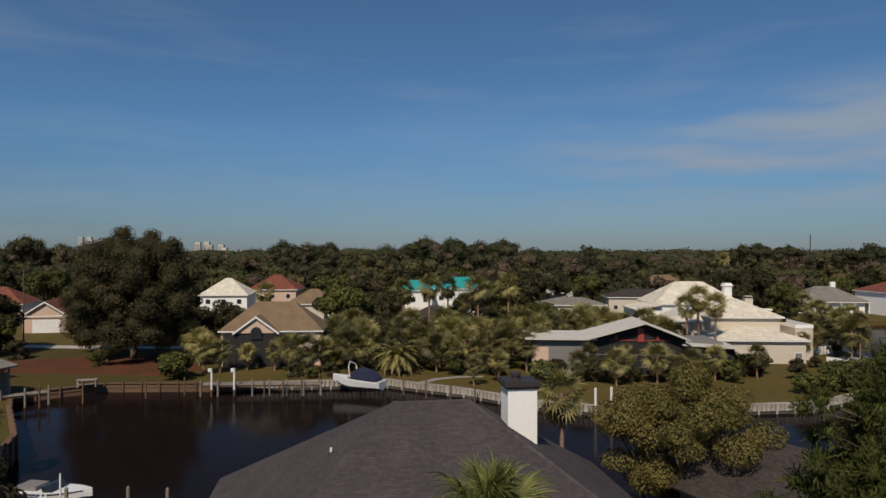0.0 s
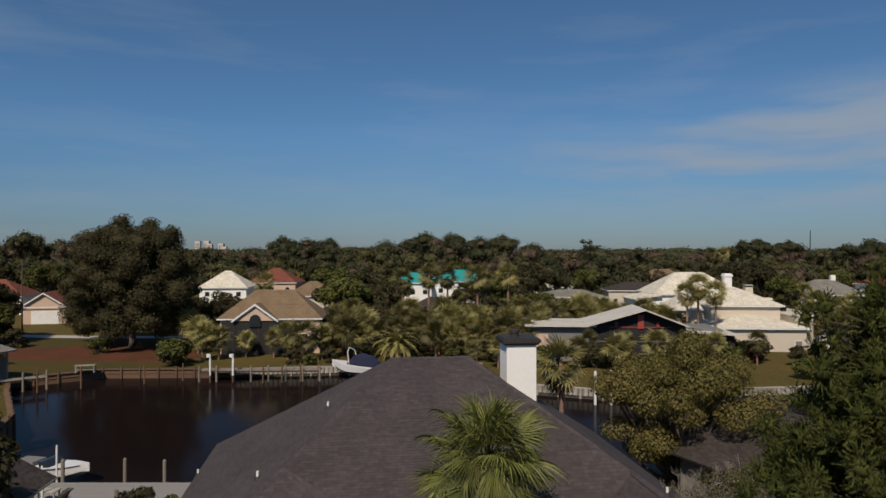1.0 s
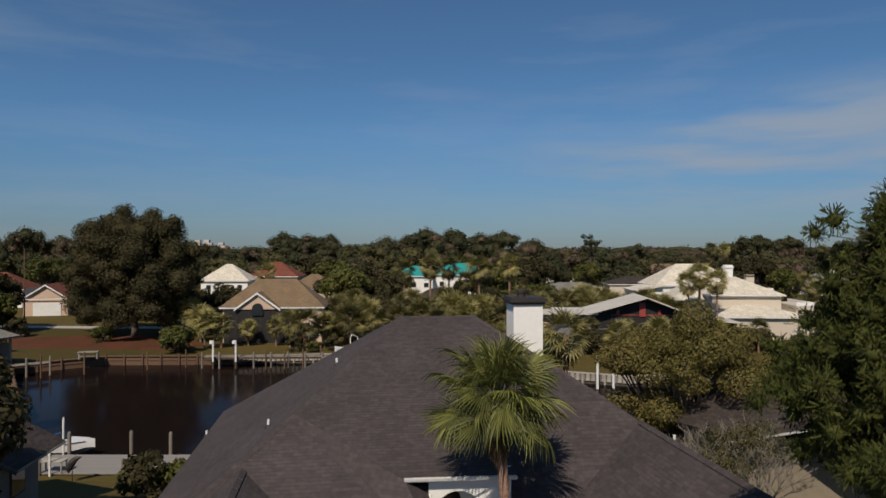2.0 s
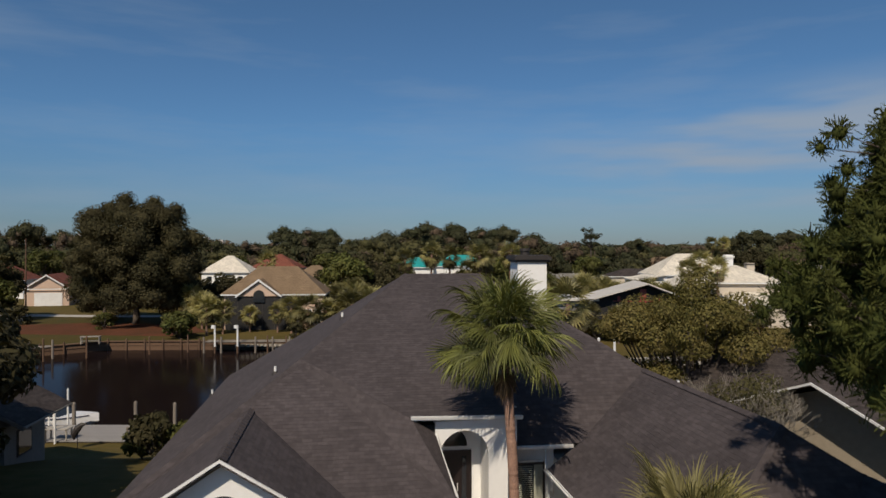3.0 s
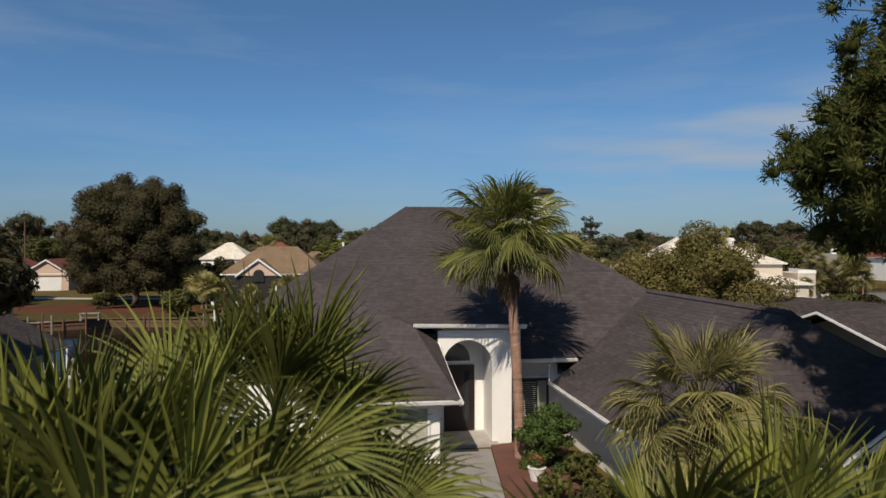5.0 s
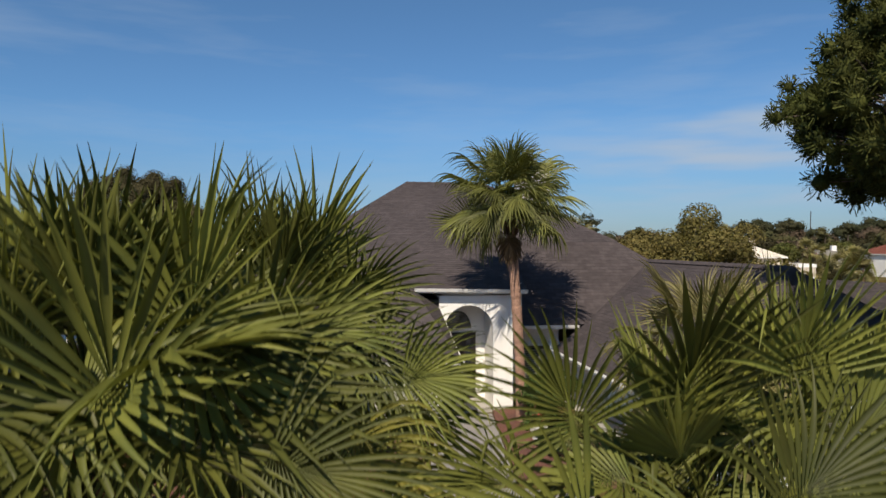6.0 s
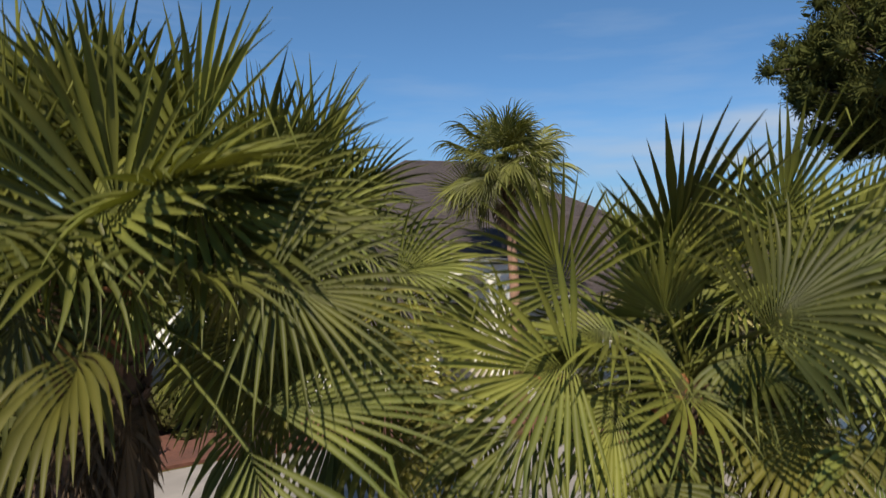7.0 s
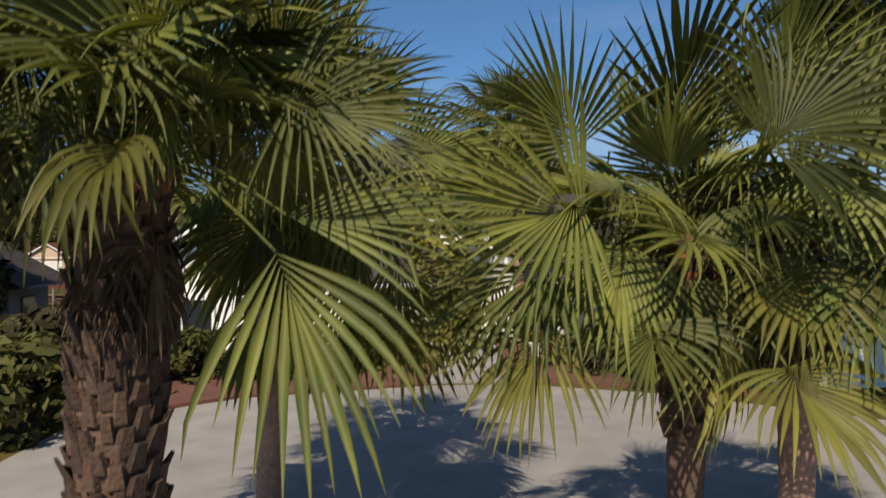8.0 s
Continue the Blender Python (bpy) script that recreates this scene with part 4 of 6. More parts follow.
def leaf_cloud(rng, blobs, count, size, flat=0.42, deep=0.62, core=0.0):
    """Many small four-cornered leaf clumps on and in rounded masses. blobs: rows of x, y, z, rx, ry, rz. core: the share of each mass that is closed foliage."""
    blobs = np.array(blobs, dtype=float)
    area = blobs[:, 3] * blobs[:, 4] + blobs[:, 3] * blobs[:, 5]
    which = rng.choice(len(blobs), count, p=area / area.sum())
    d = rng.normal(size=(count, 3))
    d /= np.linalg.norm(d, axis=1)[:, None]
    rad = rng.uniform(deep, 1.08, count) ** 0.7
    c = blobs[which, :3] + d * blobs[which, 3:] * rad[:, None]
    n = d + rng.normal(scale=flat, size=(count, 3)) + np.array([0, 0, 0.25])
    n /= np.linalg.norm(n, axis=1)[:, None]
    a = np.cross(n, rng.normal(size=(count, 3)))
    a /= np.linalg.norm(a, axis=1)[:, None]
    b = np.cross(n, a)
    s = (size * rng.uniform(0.5, 1.3, count))[:, None]
    quad = np.stack([c - a * s, c - b * s * 0.5 + n * s * 0.15, c + a * s, c + b * s * 0.5 + n * s * 0.15], 1)
    verts = quad.reshape(-1, 3)
    faces = np.arange(count * 4).reshape(-1, 4)
    if core:
        round_, high = 10, 6
        a, b = np.meshgrid(np.arange(round_) * 2 * np.pi / round_, np.linspace(0.06, np.pi - 0.06, high + 1))
        unit = np.stack([np.cos(a) * np.sin(b), np.sin(a) * np.sin(b), np.cos(b)], -1).reshape(-1, 3)
        i, j = np.meshgrid(np.arange(round_), np.arange(high))
        i, j, k = i.ravel(), j.ravel(), (i.ravel() + 1) % round_
        quads = np.stack([j * round_ + i, (j + 1) * round_ + i, (j + 1) * round_ + k, j * round_ + k], 1)
        lumpy = core * rng.uniform(0.82, 1.08, (len(blobs), len(unit), 1))
        hull = blobs[:, None, :3] + unit[None] * lumpy * blobs[:, None, 3:]
        more = quads[None] + (np.arange(len(blobs)) * len(unit))[:, None, None] + len(verts)
        verts, faces = np.concatenate([verts, hull.reshape(-1, 3)]), np.concatenate([faces, more.reshape(-1, 4)])
    return verts, faces


def limbs(bm, rng, start, blobs, r):
    for b in blobs:
        end = Vector(b[:3])
        start = Vector(start)
        mid = start.lerp(end, 0.5) + Vector((rng.uniform(-0.4, 0.4), rng.uniform(-0.4, 0.4), -0.08 * (end - start).length))
        tube(bm, [start, start.lerp(mid, 0.5), mid, mid.lerp(end, 0.6), end], [r * 0.55, r * 0.45, r * 0.33, r * 0.2, r * 0.08], 6)


def crowned_tree(name, base, label, height, spread, trunk_r, leaf, count, size, seed, clear=0.25, lumps=16, flat_top=0.5, bark=None, group="", category="tree", lump=(0.26, 0.40)):
    """A broad tree: tapered trunk, limbs to each leaf mass, and a crown of many leaf clumps with gaps."""
    rng = np.random.default_rng(seed)
    t = thing(name, Matrix.Translation(base), label, category, group)
    blobs = []
    for k in range(lumps):
        a = k * 2.399963 + rng.uniform(-0.3, 0.3)
        u = math.sqrt((k + 0.5) / lumps)
        r = spread * 0.78 * u
        z = height * (clear + (1 - clear) * (0.92 - flat_top * u ** 2 * rng.uniform(0.5, 1.1)) - 0.12 * rng.uniform(0.3, 1.9))
        s = spread * rng.uniform(*lump)
        blobs.append((r * math.cos(a), r * math.sin(a), z, s, s, s * rng.uniform(0.6, 0.85)))
        if k % 2 or lumps > 50:
            blobs.append((r * 0.9 * math.cos(a + 0.5), r * 0.9 * math.sin(a + 0.5), max(z - height * rng.uniform(0.18, 0.62), height * clear), s * 0.9, s * 0.9, s * 0.6))
    bm = bmesh.new()
    fork = Vector((0, 0, height * clear * 0.9))
    tube(bm, [(0, 0, -0.3), (0.05, 0, height * clear * 0.5), fork, (0, 0, height * 0.6)], [trunk_r * 1.3, trunk_r, trunk_r * 0.9, trunk_r * 0.4], 10)
    limbs(bm, rng, fork, blobs, trunk_r)
    part("trunk", bm, bark or BARK, t, smooth=True)
    verts, faces = leaf_cloud(rng, blobs, count, size)
    ob = new("crown", mesh_from("crown", verts, faces, leaf))
    ob.parent = t
    return t


# the spreading oak over the water and the big oak beyond it
def round_oak(base, height, spread, low, count, size, seed, label):
    """A live oak: short trunk, heavy limbs and one full, lumpy dome of foliage that comes low down."""
    rng = np.random.default_rng(seed)
    t = thing("oak_tree", Matrix.Translation(base), label, "tree")
    blobs = []
    mid, tall = low + (height - low) * 0.42, (height - low) * 0.58
    for k in range(96):
        zz = 1.0 - 1.72 * (k + 0.5) / 96
        a = k * 2.399963 + rng.uniform(-0.3, 0.3)
        flat = math.sqrt(max(0.0, 1 - zz * zz)) ** 0.75
        s = spread * rng.uniform(0.11, 0.25)
        r = (spread - s * 0.8) * flat * rng.uniform(0.70, 1.06)
        z = mid + (tall - s * 0.6) * zz * rng.uniform(0.80, 1.04) if zz > 0 else mid + (mid - low) * zz * 1.25
        blobs.append((r * math.cos(a), r * math.sin(a), z, s, s, s * rng.uniform(0.7, 0.95)))
    for k in range(20):
        a = k * 2.399963
        r = spread * 0.45 * math.sqrt((k + 0.5) / 20)
        blobs.append((r * math.cos(a), r * math.sin(a), mid + tall * rng.uniform(-0.3, 0.4), spread * 0.2, spread * 0.2, spread * 0.18))
    bm = bmesh.new()
    tube(bm, [(0, 0, -0.3), (0.1, 0, 1.5), (0, 0, 3.2), (0, 0, mid)], [0.75, 0.6, 0.55, 0.3], 12)
    limbs(bm, rng, (0, 0, 2.8), blobs[::5], 0.42)
    part("trunk", bm, BARK, t, smooth=True)
    verts, faces = leaf_cloud(rng, blobs, count, size, 0.5, 0.55, 0.66)
    ob = new("crown", mesh_from("crown", verts, faces, OAK_LEAF))
    ob.parent = t
    return t


round_oak((-54, 119, -4.1), 22.9, 12.0, 2.6, 115000, 0.19, 21, "massive dark live oak on the far lawn")
crowned_tree("magnolia_tree", (15.3, 43.6, -2.9), "bronze-green broadleaf tree at the water's edge", 11.5, 6.4, 0.28, MAGNOLIA_LEAF, 66000, 0.10, 22, 0.06, 48, 0.42, lump=(0.12, 0.24))


def clump_pine(name, base, label, height, crown_at, clumps, seed, branches=240):
    """A pine with rounded tufts of long needles at the ends of its branches. crown_at: how far the top leans out; clumps: function of a share 0..1 to height and reach."""
    rng = np.random.default_rng(seed)
    t = thing(name, Matrix.Translation(base), label, "pine tree")
    bm = bmesh.new()

    def stem(z):
        u = min(max((z - 2.5) / 5.5, 0.0), 1.0)
        return Vector((crown_at[0] * u, crown_at[1] * u, z))

    tube(bm, [stem(height * k / 10) - Vector((0, 0, 0.3 if k == 0 else 0)) for k in range(11)], [0.34 - 0.03 * k for k in range(11)], 12)
    cs, rs = [], []
    for k in range(branches):
        z, reach = clumps((k + rng.uniform()) * 0.7548777 % 1.0)
        a = k * 2.399963 + rng.uniform(-0.3, 0.3)
        r = reach * (rng.uniform(0.76, 0.96) if k % 3 else rng.uniform(0.4, 0.75))
        root = stem(max(z - 0.30 * r, 2.5))
        end = stem(9.0) + Vector((r * math.cos(a), r * math.sin(a), z - 9.0))
        mid = root.lerp(end, 0.55) + Vector((0, 0, -0.18))
        tube(bm, [root, mid, end], [0.07, 0.045, 0.018], 5)
        cs.append(end)
        rs.append(rng.uniform(0.40, 0.56))
        for j in range(6):
            off = Vector(rng.normal(scale=(0.44, 0.44, 0.30)))
            q = end + off
            tube(bm, [mid.lerp(end, rng.uniform(0.4, 0.9)), q], [0.018, 0.010], 4, False)
            cs.append(q)
            rs.append(rng.uniform(0.26, 0.48))
    part("trunk", bm, BARK, t, smooth=True)
    each = 160
    cs, rs = np.array([tuple(c) for c in cs]), np.array(rs)
    n = len(cs) * each
    d = rng.normal(size=(n, 3)) + np.array([0, 0, 0.35])
    d /= np.linalg.norm(d, axis=1)[:, None]
    rad = np.repeat(rs, each)[:, None]
    c = np.repeat(cs, each, 0) + d * rad * rng.uniform(0.15, 0.75, n)[:, None]
    e = d + rng.normal(scale=0.40, size=(n, 3))
    e /= np.linalg.norm(e, axis=1)[:, None]
    w = np.cross(e, rng.normal(size=(n, 3)))
    w /= np.linalg.norm(w, axis=1)[:, None]
    L = rad * rng.uniform(0.30, 0.50, n)[:, None]
    quad = np.stack([c - w * 0.009, c + w * 0.009, c + e * L + w * 0.012, c + e * L - w * 0.012], 1)
    verts, faces = leaf_cloud(rng, np.column_stack([cs, rs, rs, rs]), 3 * len(cs), 0.10, 0.7, 0.5, 0.42)
    verts, faces = np.concatenate([quad.reshape(-1, 3), verts]), np.concatenate([np.arange(n * 4).reshape(-1, 4), faces + n * 4])
    ob = new("needles", mesh_from("needles", verts, faces, PINE_LEAF))
    ob.parent = t
    return t


def pine_shape(u):
    z = 6.1 + 7.4 * u
    return z, float(np.interp(z, (6.1, 6.6, 7.4, 8.4, 8.8, 9.6, 10.8, 11.6, 12.6, 13.5), (1.5, 2.8, 4.3, 4.5, 3.7, 3.4, 3.0, 2.4, 1.5, 0.5)))


clump_pine("pine_tree", (12.6, 11.9, 0), "tall pine with dark heavy clumps of long needles", 13.8, (-1.4, 1.7), pine_shape, 31)
clump_pine("pine_tree", (10.4, 8.2, 0), "tall pine beside the drive that shades the roof", 13.0, (-0.9, 0.3), lambda u: (6.4 + 6.2 * u, 3.6 - 2.4 * u * u), 37, 120)


# ---------------------------------------------------------------- houses round the canal
def slab_window(parent, x0, x1, z0, z1, y, mat=None):
    """A small far window: white frame and dark pane, facing -y."""
    w = part("window", boxed((x0, x1, y - 0.06, y + 0.02, z0, z1)), TRIM, parent)
    part("pane", boxed((x0 + 0.1, x1 - 0.1, y - 0.08, y - 0.062, z0 + 0.1, z1 - 0.1)), mat or GLASS, w)
    return w


def hip_roof(parent, x0, x1, y0, y1, z, rise, mat, over=0.5, course=0.4, gable=False):
    """A roof over a rectangle: hipped all round, or with gables at the ends of its long side."""
    x0, x1, y0, y1 = x0 - over, x1 + over, y0 - over, y1 + over
    w, d = x1 - x0, y1 - y0
    k = min(w, d) / 2
    g = rise / k
    if w >= d:
        e = 0.0 if gable else k
        ym = (y0 + y1) / 2
        roof_plane([(x0, y0), (x1, y0), (x1 - e, ym), (x0 + e, ym)], lambda p, q: z + g * (q - y0), mat, parent, course=course, lift=0.03)
        roof_plane([(x1, y1), (x0, y1), (x0 + e, ym), (x1 - e, ym)], lambda p, q: z + g * (y1 - q), mat, parent, course=course, lift=0.03)
        if not gable:
            roof_plane([(x0, y1), (x0, y0), (x0 + e, ym)], lambda p, q: z + g * (p - x0), mat, parent, course=course, lift=0.03)
            roof_plane([(x1, y0), (x1, y1), (x1 - e, ym)], lambda p, q: z + g * (x1 - p), mat, parent, course=course, lift=0.03)
    else:
        e = 0.0 if gable else k
        xm = (x0 + x1) / 2
        roof_plane([(x0, y1), (x0, y0), (xm, y0 + e), (xm, y1 - e)], lambda p, q: z + g * (p - x0), mat, parent, course=course, lift=0.03)
        roof_plane([(x1, y0), (x1, y1), (xm, y1 - e), (xm, y0 + e)], lambda p, q: z + g * (x1 - p), mat, parent, course=course, lift=0.03)
        if not gable:
            roof_plane([(x0, y0), (x1, y0), (xm, y0 + e)], lambda p, q: z + g * (q - y0), mat, parent, course=course, lift=0.03)
            roof_plane([(x1, y1), (x0, y1), (xm, y1 - e)], lambda p, q: z + g * (y1 - q), mat, parent, course=course, lift=0.03)
    part("fascia", boxed((x0, x1, y0 - 0.02, y0 + 0.04, z - 0.24, z - 0.02), (x0 - 0.02, x0 + 0.04, y0, y1, z - 0.24, z - 0.02), (x1 - 0.04, x1 + 0.02, y0, y1, z - 0.24, z - 0.02)), TRIM, parent)


def plain_house(x, y, z, turn, w, d, wall, rise, wall_mat, roof_mat, label, windows=3, gable=False, over=0.5, storeys=1):
    """A house with its long side towards the canal."""
    h = thing("house", Matrix.Translation((x, y, z)) @ Matrix.Rotation(radians(turn), 4, "Z"), label, "house", "houses round the canal")
    part("wall", boxed((-w / 2, w / 2, 0, d, -0.5, wall)), wall_mat, h)
    hip_roof(h, -w / 2, w / 2, 0, d, wall, rise, roof_mat, over, gable=gable)
    for s in range(storeys):
        for k in range(windows):
            c = -w / 2 + w * (k + 0.5) / windows
            z0 = 0.8 + s * wall / storeys
            slab_window(h, c - 0.7, c + 0.7, z0, z0 + 1.4, -0.0)
    return h


# tan house behind the landing stage
tan = plain_house(-28.2, 112, -4.0, 4, 16.0, 9.6, 5.7, 4.4, STUCCO_PINK, SHINGLE_TAN, "pink stucco house with a tan hip roof and screened porch", 0)
roof_plane([(-5.8, -1.4), (-2.2, -1.4), (-2.2, 3.2), (-5.8, -0.5)], lambda p, q: 5.6 + 0.72 * (p + 5.8), SHINGLE_TAN, tan, course=0.4, lift=0.03)
roof_plane([(-2.2, -1.4), (1.4, -1.4), (1.4, -0.5), (-2.2, 3.2)], lambda p, q: 5.6 + 0.72 * (1.4 - p), SHINGLE_TAN, tan, course=0.4, lift=0.03)
part("gable_wall", prism(bmesh.new(), [(-5.4, 5.4), (1.0, 5.4), (-2.2, 7.8)], -1.1, 0.0), STUCCO_PINK, tan)
for a, b in (((-5.9, 5.5), (-2.2, 8.2)), ((1.5, 5.5), (-2.2, 8.2))):
    bm = bmesh.new()
    lo, hi = [], []
    for yy in (-1.52, -1.4):
        lo.append([bm.verts.new((a[0], yy, a[1])), bm.verts.new((b[0], yy, b[1])), bm.verts.new((b[0], yy, b[1] - 0.35)), bm.verts.new((a[0], yy, a[1] - 0.35))])
    bm.faces.new(lo[0])
    bm.faces.new(lo[1][::-1])
    for k in range(4):
        bm.faces.new((lo[0][k], lo[1][k], lo[1][(k + 1) % 4], lo[0][(k + 1) % 4]))
    bmesh.ops.recalc_face_normals(bm, faces=bm.faces)
    part("rake_board", bm, TRIM, tan, "white rake board")
part("arched_window", prism(bmesh.new(), [(-2.2 - 0.9 * math.cos(math.pi * k / 10), 5.5 + 0.9 * math.sin(math.pi * k / 10)) for k in range(11)] + [(-1.3, 4.4), (-3.1, 4.4)], -1.16, -1.0), GLASS, tan)
part("screen_porch", boxed((-7.6, 4.2, -0.9, 0.0, -0.4, 5.2)), SCREEN_AND_SHADE, tan, "dark insect-screened porch")
for k in range(7):
    part("porch_post", boxed((-7.6 + 1.95 * k, -7.5 + 1.95 * k, -0.98, -0.9, -0.4, 5.2)), CAP, tan)
for k in range(2):
    slab_window(tan, 5.0 + 1.5 * k, 6.2 + 1.5 * k, 0.7, 3.2, 0.0)

plain_house(-59.5, 185, -4.0, 3, 12.5, 11.0, 6.6, 4.4, STUCCO, TILE_WHITE, "white two-storey house with a pale tile roof", 3, storeys=2)
plain_house(-51.0, 204, -4.0, 0, 14.0, 12.0, 7.0, 4.2, STUCCO_PINK, TILE_RED, "house with a rust-red tile hip roof", 3, storeys=2)
plain_house(-34.0, 175, -4.0, 0, 12.0, 10.0, 5.0, 3.6, STUCCO_CREAM, SHINGLE_TAN, "cream house with a tan shingle roof", 3)
garage = plain_house(-91.0, 156, -4.0, 14, 9.2, 12.0, 3.9, 3.2, STUCCO_PINK, TILE_RED, "pink house with a red tile roof and white garage door", 0, gable=True)
part("gable_wall", prism(bmesh.new(), [(-4.6, 3.9), (4.6, 3.9), (0.0, 6.9)], -0.02, 0.3), STUCCO_PINK, garage)
part("garage_door", boxed((-2.6, 3.2, -0.12, -0.02, -0.3, 2.9)), TRIM, garage, "white panelled garage door")
for x0, x1, z0, z1 in ((-5.1, 0.0, 3.75, 7.1), (0.0, 5.1, 7.1, 3.75)):
    part("rake_board", prism(bmesh.new(), [(x0, z0 - 0.35), (x1, z1 - 0.35), (x1, z1), (x0, z0)], -0.6, -0.52), TRIM, garage, "white rake board")
plain_house(-118.5, 176, -4.0, 10, 18.0, 12.0, 4.8, 4.2, STUCCO, TILE_RED, "white house with a bright red roof", 3)
teal = plain_house(-8.0, 183, -4.0, 0, 10.0, 8.0, 8.0, 2.6, STUCCO, METAL_TEAL, "white house with a teal metal roof", 3, storeys=2)
plain_house(4.5, 188, -4.0, 0, 15.0, 10.0, 8.2, 3.0, STUCCO, METAL_TEAL, "white house with a teal metal hip roof", 3, storeys=2)
plain_house(-2.5, 150, -4.0, -6, 13.0, 11.0, 3.2, 3.0, STUCCO_CREAM, SHINGLE_BROWN, "low house with a brown shingle roof among palms", 3)
plain_house(33.0, 172, -4.0, 0, 16.0, 10.0, 5.0, 1.6, STUCCO_CREAM, SHINGLE_GREY, "cream house with a columned porch and grey roof", 5)
plain_house(40.0, 262, -4.0, 0, 20.0, 12.0, 5.0, 4.5, STUCCO, SHINGLE_GREY, "grey-roofed house before the woods", 3)
plain_house(60.0, 205, -4.0, -4, 20.0, 11.0, 4.6, 2.2, STUCCO_CREAM, SHINGLE_BROWN, "long low house with a brown roof", 5)
plain_house(78.0, 238, -4.0, 0, 17.0, 12.0, 6.5, 3.4, STUCCO_PINK, SHINGLE_TAN, "tan-roofed house before the woods", 3)
grey = plain_house(116.0, 203, -4.0, -6, 18.0, 13.0, 3.4, 4.3, STUCCO, SHINGLE_GREY, "waterside house with a grey hip roof and white posts", 4, over=1.2)
part("chimney_shaft", boxed((2.0, 3.4, 6.0, 7.2, 5.5, 9.0)), STUCCO, grey)
for k in range(6):
    part("porch_post", boxed((-9.9 + 3.9 * k, -9.65 + 3.9 * k, -1.1, -0.9, -0.4, 3.3)), TRIM, grey)
plain_house(134.0, 196, -4.0, 6, 14.0, 13.0, 6.6, 3.2, STUCCO, TILE_RED, "white house with an orange tile roof", 3, storeys=2)
plain_house(95.0, 255, -4.0, 0, 16.0, 11.0, 5.0, 3.0, STUCCO_PINK, SHINGLE_BROWN, "house with a brown roof under trees", 3)

# dark gabled house with a screened porch
cabin = thing("house", Matrix.Translation((30.6, 104, -4.0)) @ Matrix.Rotation(radians(-4), 4, "Z"), "low house with pale roofs, dark screened gable and red posts", "house", "houses round the canal")
part("wall", boxed((-17, -8.2, 0, 9, -0.4, 5.1)), STUCCO_GREY, cabin)
part("wall", boxed((-8.0, 12.5, 2.0, 11, -0.4, 4.6)), STUCCO_GREY, cabin)
part("flat_roof", prism(bmesh.new(), [(-18.0, 5.2), (-7.2, 5.2), (-7.2, 5.45), (-18.0, 5.45)], -1.0, 9.5), ROOF_PALE, cabin, "pale flat roof")
for x0, x1, z0, z1 in ((-8.6, 0.0, 5.3, 7.75), (0.0, 6.6, 7.75, 5.2)):
    part("roof_slope", prism(bmesh.new(), [(x0, z0), (x1, z1), (x1, z1 + 0.2), (x0, z0 + 0.2)], -1.6, 8.5), ROOF_PALE, cabin, "pale sloping roof")
part("screen_gable", prism(bmesh.new(), [(-8.0, -0.3), (6.2, -0.3), (6.2, 5.3), (0, 7.65), (-8.0, 5.4)], 0.0, 0.2), SCREEN_AND_SHADE, cabin, "dark insect screen")
part("red_beam", boxed((-5.0, 4.0, -0.12, -0.02, 5.08, 5.2)), RED_PAINT, cabin, "red beam")
part("red_post", boxed((-0.9, 0.0, -0.2, -0.05, 4.9, 7.0)), RED_PAINT, cabin, "red chimney breast")
for x in (-4.3, 1.9):
    part("red_post", boxed((x, x + 0.4, -0.2, -0.05, 5.2, 5.9)), RED_PAINT, cabin, "red post")
for k in range(6):
    part("screen_post", boxed((-7.9 + 2.8 * k, -7.75 + 2.8 * k, -0.1, 0.0, -0.3, 5.2)), CAP, cabin)
for z in (1.0, 2.9):
    part("screen_rail", boxed((-8, 6.2, -0.09, -0.01, z, z + 0.1)), WOOD_GREY, cabin)
part("porch_roof", prism(bmesh.new(), [(5.6, 4.5), (14.0, 4.0), (14.0, 4.2), (5.6, 4.7)], -0.8, 6.0), ROOF_PALE, cabin, "pale lean-to roof")
part("porch_wall", boxed((6.2, 13.6, 0.3, 0.5, -0.3, 4.0)), SCREEN_AND_SHADE, cabin)
part("garage_wall", boxed((-16.9, -14.4, -0.06, 0.0, -0.3, 4.0)), STUCCO_PINK, cabin, "sunlit pink wall")

# cream house with white tile roofs
villa = thing("house", Matrix.Translation((53.0, 114, -4.1)) @ Matrix.Rotation(radians(-3), 4, "Z"), "large cream stucco villa with white tile roofs on two storeys", "house", "houses round the canal")
part("wall", boxed((-7.5, 7.5, 0, 14, -0.5, 4.0)), STUCCO_CREAM, villa)
hip_roof(villa, -7.5, 7.5, 0, 15, 4.0, 2.2, TILE_WHITE, 0.6)
part("wall", boxed((-6.2, 5.6, 5.5, 17, 3.6, 7.3)), STUCCO_CREAM, villa)
hip_roof(villa, -6.2, 5.6, 5.5, 17, 7.3, 2.9, TILE_WHITE, 0.6)
part("wall", boxed((7.5, 10.5, 4, 14, -0.5, 5.5)), STUCCO_CREAM, villa)
part("parapet", boxed((7.5, 10.6, 3.9, 4.1, 5.5, 6.1), (10.4, 10.6, 3.9, 14, 5.5, 6.1)), STUCCO, villa)
part("wall", boxed((-11.5, -6.2, 9, 18, -0.5, 6.3)), STUCCO_CREAM, villa)
hip_roof(villa, -11.5, -6.2, 9, 18, 6.3, 2.2, TILE_WHITE, 0.5)
